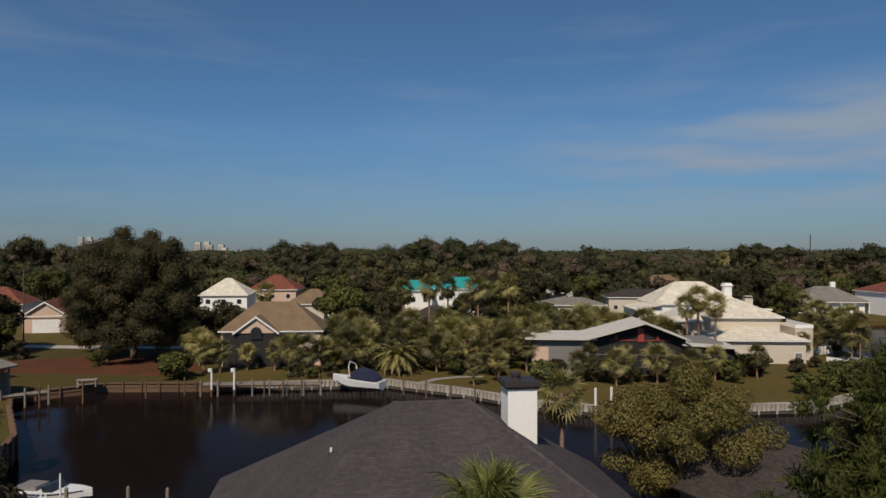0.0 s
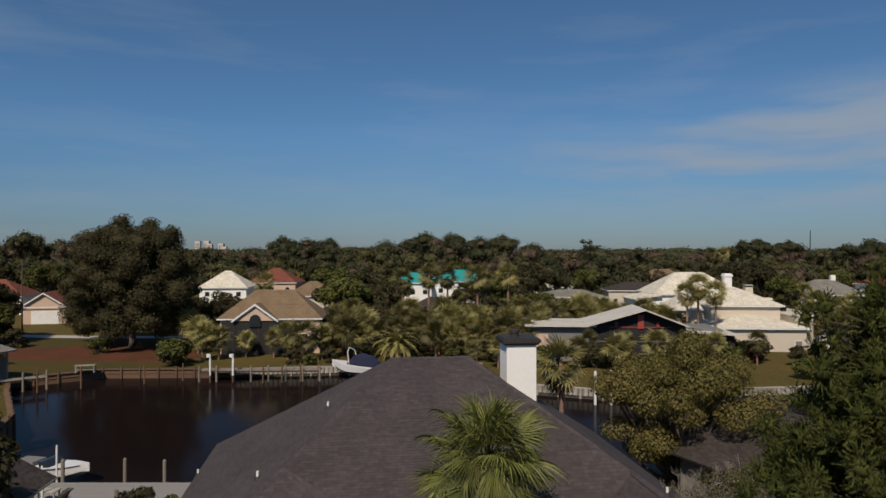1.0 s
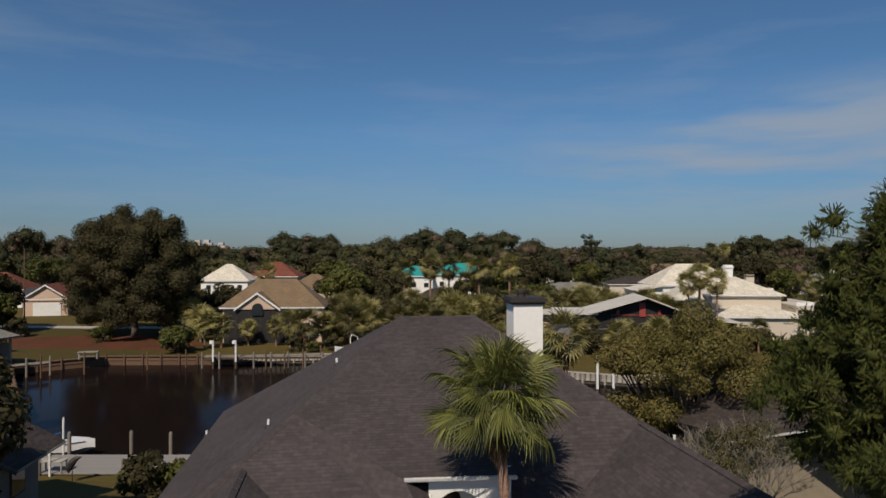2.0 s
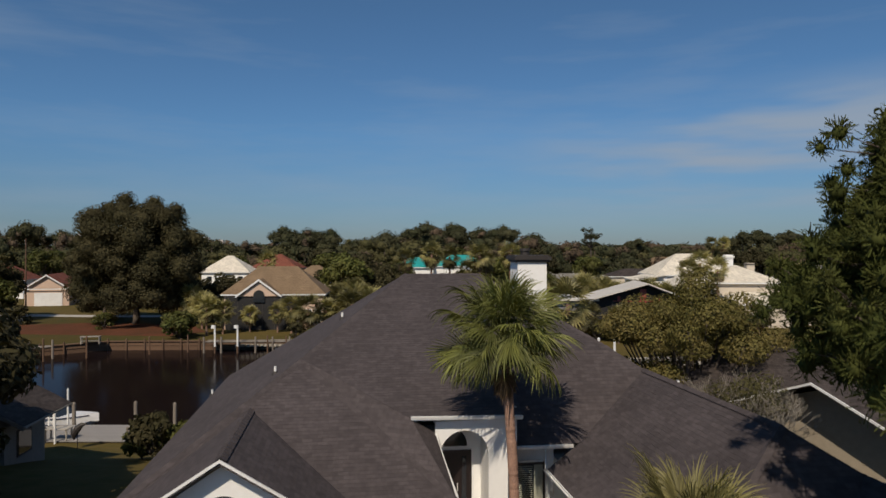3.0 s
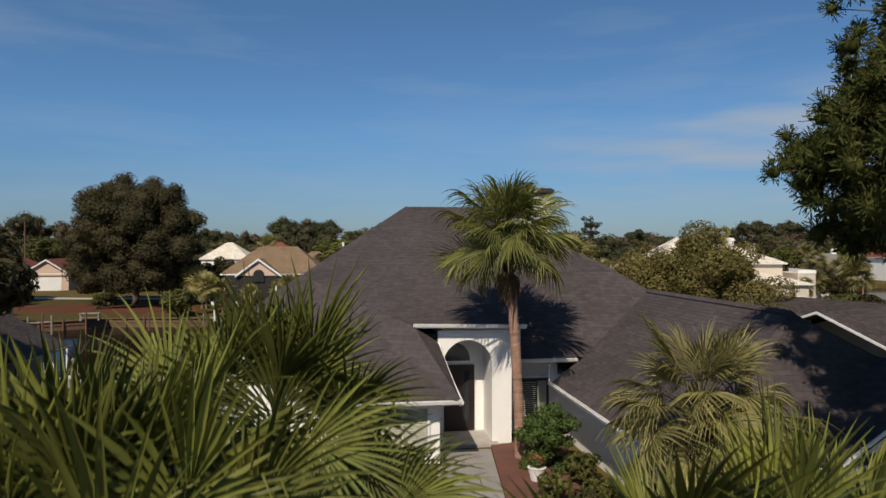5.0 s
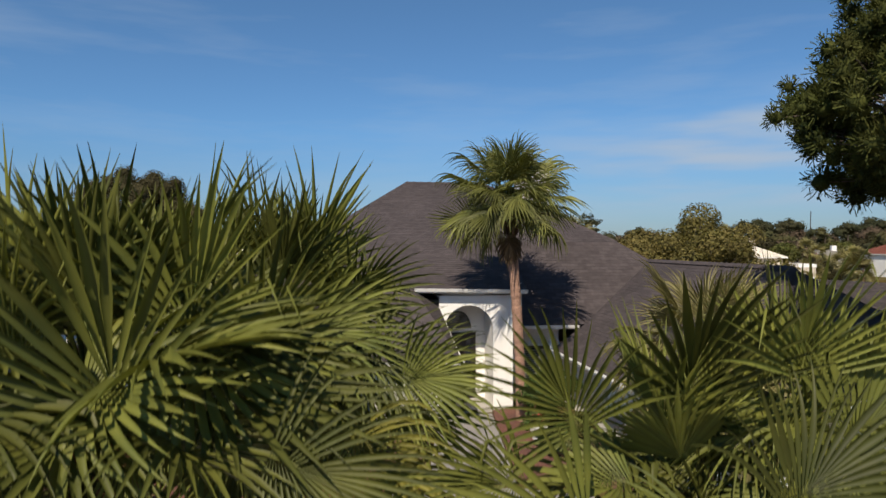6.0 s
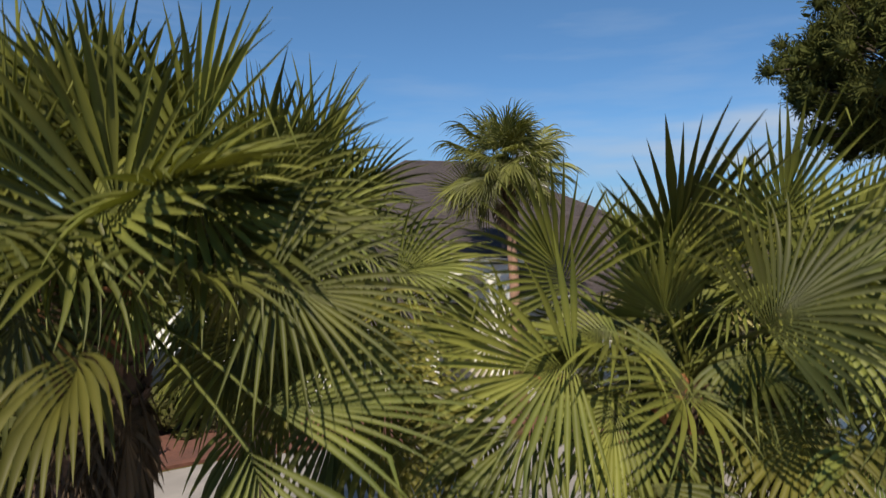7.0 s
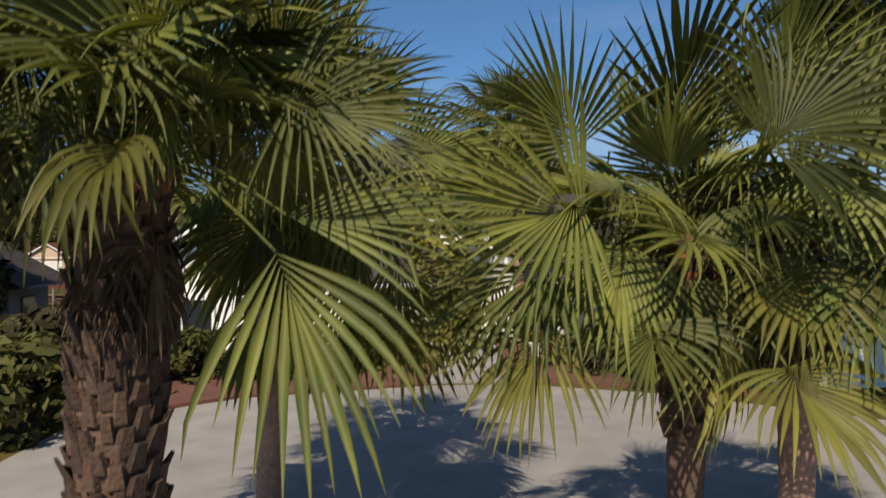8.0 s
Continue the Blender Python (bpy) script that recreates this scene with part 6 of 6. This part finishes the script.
def bank_palms():
    rng = random.Random(77)
    west_palms = [(-39.4, 58.5, 0.78), (-62, 80, 0.8), (-58, 74, 0.75), (-50, 62, 0.7), (-44, 118, 1.0), (-40, 112, 0.9), (-36.5, 104, 0.95), (-34.5, 105.5, 0.8), (-31.0, 108, 0.6), (-26.5, 107.5, 0.7), (-24.0, 106, 0.9), (-21.0, 104, 0.85), (-18.6, 106, 0.8), (-16, 110, 0.95), (-12.5, 112, 1.0), (-7.5, 120, 1.1), (-4.0, 112, 1.0), (-1.0, 106, 0.85), (0, 126, 1.2), (1.2, 114, 1.15)]
    middle_palms = [(3.5, 109, 0.95), (4.3, 95.5, 0.6), (5.2, 104, 0.8), (6.5, 116, 1.1), (8, 98, 0.7), (9.5, 108, 0.95), (11, 115, 1.1), (13, 106, 0.9), (14.8, 128, 1.2), (15.5, 112, 1.0), (17, 120, 1.1), (19.5, 97.5, 0.7), (20, 126, 1.1), (21.5, 101, 0.8), (24, 132, 1.1)]
    east_palms = [(24.3, 95.5, 0.8), (27.0, 100.5, 0.8), (28, 137, 1.2), (30.5, 97, 0.85), (33, 140, 1.1), (33.5, 96.5, 0.6), (36, 99, 0.7), (36.5, 122, 1.1), (39.5, 99, 0.75), (41, 120, 0.9), (46.5, 101, 0.75), (62, 118, 0.7), (66, 122, 0.9), (68, 128, 1.0), (69.5, 116, 1.2), (72, 119, 0.9), (73, 125, 1.2), (84, 150, 1.0), (88, 160, 1.1)]
    spots = west_palms + middle_palms + east_palms
    for k in range(62):
        x, y = rng.uniform(-21, 24), rng.uniform(103, 139)
        if y > 103 + max(0, -x - 8) * 0.4 and not (-10 < x < 5 and 147 < y) and not (13 < x and y < 118):
            spots.append((x, y, rng.uniform(0.7, 1.1)))
    for k in range(14):
        spots.append((rng.uniform(24, 44), rng.uniform(121, 140), rng.uniform(0.8, 1.1)))
    for k, (x, y, size) in enumerate(spots):
        plant(FAR_PALMS[k % 3], x, y, size * rng.uniform(0.94, 1.06), rng.uniform(0, 360))
    tall = [(7.7, 44.3, 0.78), (-36.0, 138, 0.95), (-2.6, 132, 1.1), (1.0, 140, 1.05), (6.5, 128, 1.08), (7.8, 131, 1.0), (12.8, 134, 1.1), (-8.0, 137, 1.0), (4.0, 127, 0.85), (41.0, 114.5, 0.88), (43.6, 116.5, 0.98), (45.3, 113.5, 0.9), (112, 285, 1.35), (117, 285, 1.35), (70.0, 114.5, 0.66), (72.5, 121, 0.7), (69, 127, 0.72), (71.5, 135, 0.8)]
    for k, (x, y, size) in enumerate(tall):
        plant(TALL_PALMS[k % 2], x, y, size, rng.uniform(0, 360))


bank_palms()
DATE = feather_palm(81, 2.6, 4.3)
for x, y, size in ((-7.0, 104.5, 1.05), (41.0, 128, 1.0), (-40.5, 122, 0.85), (-43.5, 128, 0.9)):
    plant(DATE, x, y, size, 40 * size)


def woods():
    """The dark belt of pines and oaks along the skyline, as one mass of leaf clumps with trunks below."""
    rng = np.random.default_rng(90)
    bear = np.array([-0.75, -0.65, -0.612, -0.57, -0.50, -0.42, -0.32, -0.26, -0.235, -0.20, -0.17, -0.14, -0.09, -0.037, 0.013, 0.055, 0.088, 0.13, 0.18, 0.24, 0.285, 0.33, 0.38, 0.43, 0.46, 0.50, 0.53, 0.58, 0.63, 0.70])
    rise = np.array([10, 12, 26, 10, 8, 4, -2, 0, 16, 12, 11, 2, 12, 22, 22, 16, 21, 4, -5, -10, -2, -9, -9, 11, 13, 11, -4, 2, 14, 18]) / 1207
    bm = bmesh.new()
    # the tall crowns that stand out: bearing, rise and half width, in thousandths of the distance
    stands = [(-612, 22, 26), (-500, 12, 26), (-560, 10, 24), (-235, 15, 24), (-199, 11, 25), (-165, 12, 20), (-83, 9, 33), (-25, 21, 28), (12, 19, 25), (55, 14, 23), (88, 17, 21), (133, 4, 25), (286, -2, 18), (439, 9, 21), (461, 11, 18), (507, 8, 20), (626, 11, 25), (593, 3, 20), (665, 12, 24), (-680, 12, 24)]
    crowns = []
    for b, up, half in stands:
        d = rng.uniform(300, 350)
        x, top, r = b * d / 1000, 15.07 + up * d / 1000, half * d / 1000
        tube(bm, [(x, d, -4.3), (x, d, top - r)], [0.5, 0.25], 6)
        for j in range(9):
            a = rng.uniform(0, 6.28)
            k = 0 if j == 0 else rng.uniform(0.35, 0.75)
            rr = r * rng.uniform(0.42, 0.6)
            crowns.append((x + r * k * math.cos(a), d + r * k * math.sin(a), top - rr * 0.8 - k * r * rng.uniform(0.3, 0.9), rr, rr, rr * 0.75))
    groups = {"dark": [], "olive": [], "brown": []}
    for k in range(420):
        b = rng.uniform(-0.78, 0.78)
        near = k >= 270
        d = rng.uniform(215, 265) if near else rng.uniform(265, 400)
        top = 15.07 + (np.interp(b, bear, rise) - abs(rng.normal(scale=0.006)) - 0.005) * d - (d * rng.uniform(0.016, 0.04) if near else 0)
        s = rng.uniform(3.2, 7.0)
        x = b * d
        h = top + 4.1
        pick = rng.random()
        tone = "dark" if pick < (0.45 if near else 0.66) else "olive" if pick < 0.82 else "brown"
        for j in range(6):
            rz = s * rng.uniform(0.30, 0.55)
            groups[tone].append((x + rng.normal(scale=s * 0.5), d + rng.normal(scale=s * 0.4), top - rz - (0.0 if j == 0 else rng.uniform(0, h * 0.45)), s * rng.uniform(0.35, 0.7), s * rng.uniform(0.35, 0.6), rz))
        if k % 2 == 0:
            tube(bm, [(x, d, -4.3), (x + rng.normal(scale=0.4), d, top - s * 0.8)], [0.35, 0.2], 5)
    groups["dark"] += crowns
    for name, tone, leaf, count, words in (("woods", "dark", WOODS_LEAF, 190000, "dark belt of pines and oaks on the skyline"), ("olive_woods", "olive", WOODS_OLIVE, 60000, "olive-green trees scattered through the far woods"), ("bare_woods", "brown", WOODS_BROWN, 52000, "brown leafless winter trees among the far woods")):
        verts, faces = leaf_cloud(rng, groups[tone], count, 0.50, 0.55, 0.55, 0.66)
        tagged(new(name, mesh_from(name, verts, faces, leaf)), words, "woods", kind="stuff")
    tagged(part("woods_trunks", bm, BARK), "grey trunks below the far woods", "woods", kind="stuff")
    # far low woods to the horizon
    blobs = []
    for k in range(500):
        b, d = rng.uniform(-0.8, 0.8), rng.uniform(420, 1400)
        s = d * rng.uniform(0.010, 0.018)
        blobs.append((b * d, d, 4 + 0.003 * d * rng.uniform(-1, 1) - s * 0.2, s * 2.2, s, s * 0.75))
    verts, faces = leaf_cloud(rng, blobs, 36000, 2.4, 0.5, 0.6, 0.8)
    tagged(new("far_woods", mesh_from("far_woods", verts, faces, WOODS_LEAF)), "low hazy woods reaching to the horizon", "woods", kind="stuff")


woods()

MID_TREES = [crowned_tree("tree", (0, -420 - 30 * k, -60), "dark evergreen tree between the houses", 11.0, 4.8, 0.3, OAK_LEAF if k < 2 else SHRUB_LEAF, 3300, 0.38, 100 + k, 0.2, 12, 0.45, group="trees between the houses") for k in range(3)]
SHRUBS = [crowned_tree("shrub", (0, -440 - 30 * k, -90), "leafy evergreen garden shrub with dense foliage", 2.4, 1.5, 0.07, SHRUB_LEAF if k else OAK_LEAF, 1050, 0.175, 120 + k, 0.1, 9, 0.5, group="shrubs", category="shrub") for k in range(2)]


def scatter_trees():
    rng = random.Random(5)
    west_trees = [(-140, 190, 1.4), (-130, 160, 1.3), (-120, 205, 1.3), (-102, 135, 1.3), (-100, 200, 1.3), (-96, 128, 1.15), (-88, 225, 1.3), (-84, 122, 1.2), (-82, 118, 1.0), (-85, 129, 1.1), (-82, 124, 1.0), (-80.3, 122, 0.8), (-78, 170, 1.3), (-70, 150, 1.0), (-66, 215, 1.2), (-64, 128, 1.1), (-62, 160, 0.9)]
    middle_trees = [(-55, 140, 0.7), (-42, 125, 0.8), (-40, 220, 1.2), (-30, 190, 1.2), (-24, 150, 1.1), (-22, 180, 1.2), (-20.5, 141, 1.25), (-17, 146, 1.1), (-13, 150, 1.0), (-12, 172, 1.0), (-10, 128, 0.8), (-8, 215, 1.3), (5, 225, 1.3), (5, 150, 0.9), (10, 140, 0.8), (12, 165, 1.2), (14, 200, 1.3)]
    east_trees = [(18, 175, 1.2), (20, 145, 0.9), (24, 185, 1.2), (25, 220, 1.2), (48, 230, 1.1), (64, 225, 1.2), (70, 170, 1.0), (72, 195, 1.1), (84, 225, 1.2), (86, 205, 1.2), (95, 190, 1.1), (100, 215, 1.3), (108, 240, 1.3), (125, 215, 1.2), (140, 225, 1.3), (150, 200, 1.3)]
    spots = west_trees + middle_trees + east_trees
    for k, (x, y, size) in enumerate(spots):
        plant(MID_TREES[k % 3], x, y, size * rng.uniform(0.9, 1.08), rng.uniform(0, 360))
    for x, y, size in ((-58, 152, 0.72), (-53, 150, 0.62), (-49, 153, 0.74), (-62, 156, 0.8), (-45, 150, 0.6), (72, 131, 0.6), (77.5, 190, 0.8), (66, 128, 0.6), (71.5, 124, 0.5), (84, 192, 0.9), (100, 196, 0.8)):
        plant(MID_TREES[1], x, y, size, x * 31)
    for k in range(30):
        x, y = rng.uniform(-24, 22), rng.uniform(106, 145)
        plant(MID_TREES[k % 3] if k % 3 else SHRUBS[k % 2], x, y, rng.uniform(0.35, 0.6) if k % 3 else rng.uniform(1.0, 1.8), rng.uniform(0, 360))
    west_shrubs = [(-40.2, 55.5, 1.2), (-80, 115, 1.3), (-74, 118, 1.5), (-66, 100, 1.2), (-64, 94, 1.1), (-56, 112, 1.3), (-50, 58, 1.6), (-47, 55, 1.4), (-40.5, 102, 1.7), (-39.0, 100, 1.9), (-22.5, 102, 0.9), (-19.5, 101, 0.8), (-17.0, 103, 0.9), (-16.2, 35.6, 0.8), (-15.2, 34.5, 1.0), (-13.9, 35.2, 0.9), (-12, 106, 1.2), (-8.1, 10.4, 0.8)]
    middle_shrubs = [(-7.9, 12.7, 0.8), (-7.7, 11.5, 0.75), (-3, 108, 1.2), (2, 104, 1.1), (8, 103, 1.2), (14.5, 98, 1.4), (17, 101, 1.3), (20, 99, 1.2), (22.0, 98.0, 1.3), (24.5, 99.5, 1.5), (27.5, 98.0, 1.1), (28, 100, 0.9), (31.5, 99.0, 1.3), (34, 100.5, 0.9), (35.0, 98.0, 1.0), (38, 102, 1.4), (40, 101, 1.2)]
    east_shrubs = [(41.5, 98.5, 1.4), (43.5, 104, 1.3), (44.5, 105.5, 1.6), (46.0, 103, 1.5), (48, 90, 1.3), (48.5, 104.5, 1.3), (50.0, 89.5, 1.4), (52, 100, 1.1), (53.0, 91.5, 1.7), (56, 108, 0.9), (56.0, 95, 1.8), (57.5, 93.5, 1.5), (59.0, 97, 1.6), (60, 110, 0.8), (61.5, 99.5, 1.4), (70, 130, 1.2)]
    low = west_shrubs + middle_shrubs + east_shrubs
    for k, (x, y, size) in enumerate(low):
        plant(SHRUBS[k % 2], x, y, size * rng.uniform(0.9, 1.1), rng.uniform(0, 360))


scatter_trees()
crowned_tree("pine_tree", (53.0, 246, -4.0), "lone tall pine with an open crown against the sky", 23.5, 4.6, 0.3, WOODS_LEAF, 1500, 0.34, 33, 0.62, 16, 0.45, category="pine tree", lump=(0.16, 0.28))
mast = thing("radio_mast", Matrix.Translation((188, 350, -4)), "thin dark radio mast above the woods", "mast")
part("mast", tube(bmesh.new(), [(0, 0, 0), (0.5, 0, 26.5)], [0.35, 0.2], 6), CAP, mast)
pole = thing("utility_pole", Matrix.Translation((-83, 135, -4)), "grey wooden utility pole", "utility pole")
part("shaft", tube(bmesh.new(), [(0, 0, 0), (0, 0, 15)], [0.15, 0.10], 8), WOOD_BROWN, pole)


def bare_tree(x, y, z, height, seed, label):
    """A leafless shrub of forking grey twigs."""
    rng = random.Random(seed)
    t = thing("bare_shrub", Matrix.Translation((x, y, z)), label, "shrub", "shrubs")
    bm = bmesh.new()
    def grow(p, d, length, r, depth):
        q = p + d * length
        tube(bm, [p, p.lerp(q, 0.5) + Vector((rng.uniform(-1, 1), rng.uniform(-1, 1), 0)) * length * 0.05, q], [r, r * 0.85, r * 0.7], 5, False)
        if depth == 0:
            return
        for k in range(3 if depth > 1 else 4):
            e = (d + Vector((rng.uniform(-0.75, 0.75), rng.uniform(-0.75, 0.75), rng.uniform(-0.1, 0.5)))).normalized()
            grow(q, e, length * rng.uniform(0.62, 0.85), r * 0.62, depth - 1)
    for k in range(4):
        a = k * 1.7
        grow(Vector((0, 0, -0.2)), Vector((0.5 * math.cos(a), 0.5 * math.sin(a), 1)).normalized(), height * 0.30, 0.06, 5)
    part("twig_crown", bm, TWIG, t)
    cloud_rng = np.random.default_rng(seed)
    blobs = [(height * 0.26 * math.cos(2.4 * k) * math.sqrt(k / 9), height * 0.26 * math.sin(2.4 * k) * math.sqrt(k / 9), height * cloud_rng.uniform(0.6, 0.9), height * 0.14, height * 0.14, height * 0.11) for k in range(10)]
    v, f = leaf_cloud(cloud_rng, blobs, 4200, 0.07, 0.9, 0.2)
    foliage = new("foliage", mesh_from("foliage", v, f, WOODS_OLIVE))
    foliage.parent = t
    return t


bare_tree(11.8, 28.0, -1.0, 5.6, 3, "grey twiggy winter shrub with sparse olive leaves")

for x, y, seed in ((-17.8, 20.0, 55), (-20.6, 24.5, 58), (-25.6, 25.5, 56)):
    crowned_tree("tree", (x, y, 0), "evergreen tree that shades the side lawn", 9.8, 4.4, 0.25, OAK_LEAF, 22000, 0.2, seed, 0.15, 18, 0.45, group="trees between the houses")

crowned_tree("tree", (-31.2, 42.0, -2.7), "dark tree on the near bank beside the grey house", 8.4, 2.6, 0.2, OAK_LEAF, 9000, 0.18, 57, 0.15, 16, 0.4, group="trees between the houses")

# ---------------------------------------------------------------- front garden
def slab(name, outline, z0, z1, mat, label, category):
    bm = bmesh.new()
    vs = [bm.verts.new((x, y, z1)) for x, y in outline]
    f = bm.faces.new(vs)
    if f.normal.z < 0:
        f.normal_flip()
    low = [bm.verts.new((x, y, z0)) for x, y in outline]
    n = len(vs)
    for i in range(n):
        bm.faces.new((vs[i], low[i], low[(i + 1) % n], vs[(i + 1) % n]))
    bmesh.ops.recalc_face_normals(bm, faces=bm.faces)
    return tagged(part(name, bm, mat), label, category, kind="structure")


slab("driveway", [(-7, -12), (9, -12), (9, 6), (8.2, 11.3), (4.2, 14.0), (1.0, 15.1), (-0.9, 15.0), (-4.8, 13.8), (-7.2, 11.9), (-7.1, 6)], -0.1, 0.03, DRIVE, "pale concrete drive before the house", "driveway")
slab("path", [(-0.95, 15.3), (1.05, 15.4), (0.95, 21.6), (-0.7, 21.5)], -0.1, 0.05, DRIVE, "pale concrete path to the front door", "path")
slab("planting_bed", [(1.07, 15.6), (4.2, 14.5), (6.2, 13.9), (3.6, 19.0), (2.6, 22.5), (0.98, 22.0)], -0.1, 0.07, MULCH, "bed of red mulch before the house", "bed")
slab("planting_bed", [(-7.3, 12.1), (-4.9, 13.9), (-0.97, 15.1), (-0.95, 19.6), (-4.0, 17.0), (-9.0, 16.2)], -0.1, 0.07, MULCH, "bed of red mulch before the house", "bed")
slab("street", [(-400, -22), (400, -22), (400, -12), (-400, -12)], -0.1, 0.02, ASPHALT, "grey asphalt street", "street")
for x, y, size in ((3.2, 18.6, 0.40), (-1.6, 18.9, 0.45), (-2.6, 17.0, 0.5), (-5.2, 16.4, 0.55), (-6.6, 15.6, 0.6), (-8.5, 14.6, 0.7), (-9.5, 13.4, 0.8), (-11, 12.0, 0.9), (4.6, 15.6, 0.5), (6.0, 14.6, 0.5)):
    plant(SHRUBS[1], x, y, size, 77 * size, 0.0)
bed_rng = random.Random(12)
for k in range(38):
    x = -7.4 + 6.2 * bed_rng.random() if k < 27 else 1.2 + 3.6 * bed_rng.random()
    y = (15.3 + 0.28 * (x + 4.5) if k < 27 else 15.9 - 0.35 * (x - 1)) + bed_rng.uniform(0.2, 1.9)
    plant(SHRUBS[k % 2], x, y, bed_rng.uniform(0.22, 0.42), bed_rng.uniform(0, 360), 0.05)
crowned_tree("shrub", (2.55, 19.85, 0.0), "bright green upright leafy bush beside the front door", 1.95, 0.92, 0.04, BUSH_LEAF, 9000, 0.05, 141, 0.08, 18, 0.4, group="shrubs", category="shrub")
pot = thing("flower_pot", Matrix.Translation((2.0, 18.7, 0.06)), "white round flower pot with a small flowering plant", "flower pot")
part("pot", tube(bmesh.new(), [(0, 0, 0), (0, 0, 0.32), (0, 0, 0.36)], [0.16, 0.24, 0.26], 16), TRIM, pot)
v, f = leaf_cloud(np.random.default_rng(7), [(0, 0, 0.55, 0.22, 0.22, 0.2)], 240, 0.06)
part_leaf = new("plant", mesh_from("plant", v, f, SHRUB_LEAF))
part_leaf.parent = pot
v, f = leaf_cloud(np.random.default_rng(8), [(0, 0, 0.6, 0.2, 0.2, 0.16)], 40, 0.05)
part_leaf = new("blossom", mesh_from("blossom", v, f, PINK_FLOWER))
part_leaf.parent = pot

# back-lawn red leaf litter under the oak
slab("planting_bed", [(-75, 106), (-42, 103), (-38, 108), (-44, 118), (-62, 121), (-78, 116)], -4.3, -4.05, SOIL, "bare reddish soil and leaf litter under the oak", "bed")
slab("lawn", [(-72, 97.5), (-57.4, 90.6), (-48, 97.6), (-37, 97.8), (-36, 108), (-38, 131), (-90, 134), (-92, 110)], -4.3, -4.08, DRY_LAWN, "dry brown winter lawn on the empty lot", "lawn")
slab("street", [(-140, 137), (-68, 131), (-40, 131), (-40, 134), (-68, 134.5), (-140, 142)], -4.3, -4.05, CONCRETE, "pale concrete street beyond the lawn", "street")

slab("garden_path", [(-4.0, 97.0), (-2.6, 97.2), (-0.6, 100.0), (2.4, 101.6), (6.0, 102.0), (6.0, 102.9), (2.0, 102.6), (-1.4, 101.0), (-3.2, 98.6)], -4.3, -4.06, DRIVE, "pale curving path over the canal-side lawn", "path")
crowned_tree("shrub", (47.0, 104.0, -4.1), "low shrub covered with red blossom beside the villa", 1.9, 1.7, 0.05, PINK_FLOWER, 900, 0.13, 151, 0.1, 9, 0.4, group="shrubs", category="shrub")

# the patterns from which the repeats were copied are not part of the place
for pattern in (*FAR_PALMS, *TALL_PALMS, DATE, *MID_TREES, *SHRUBS):
    for o in (*pattern.children_recursive, pattern):
        bpy.data.objects.remove(o)
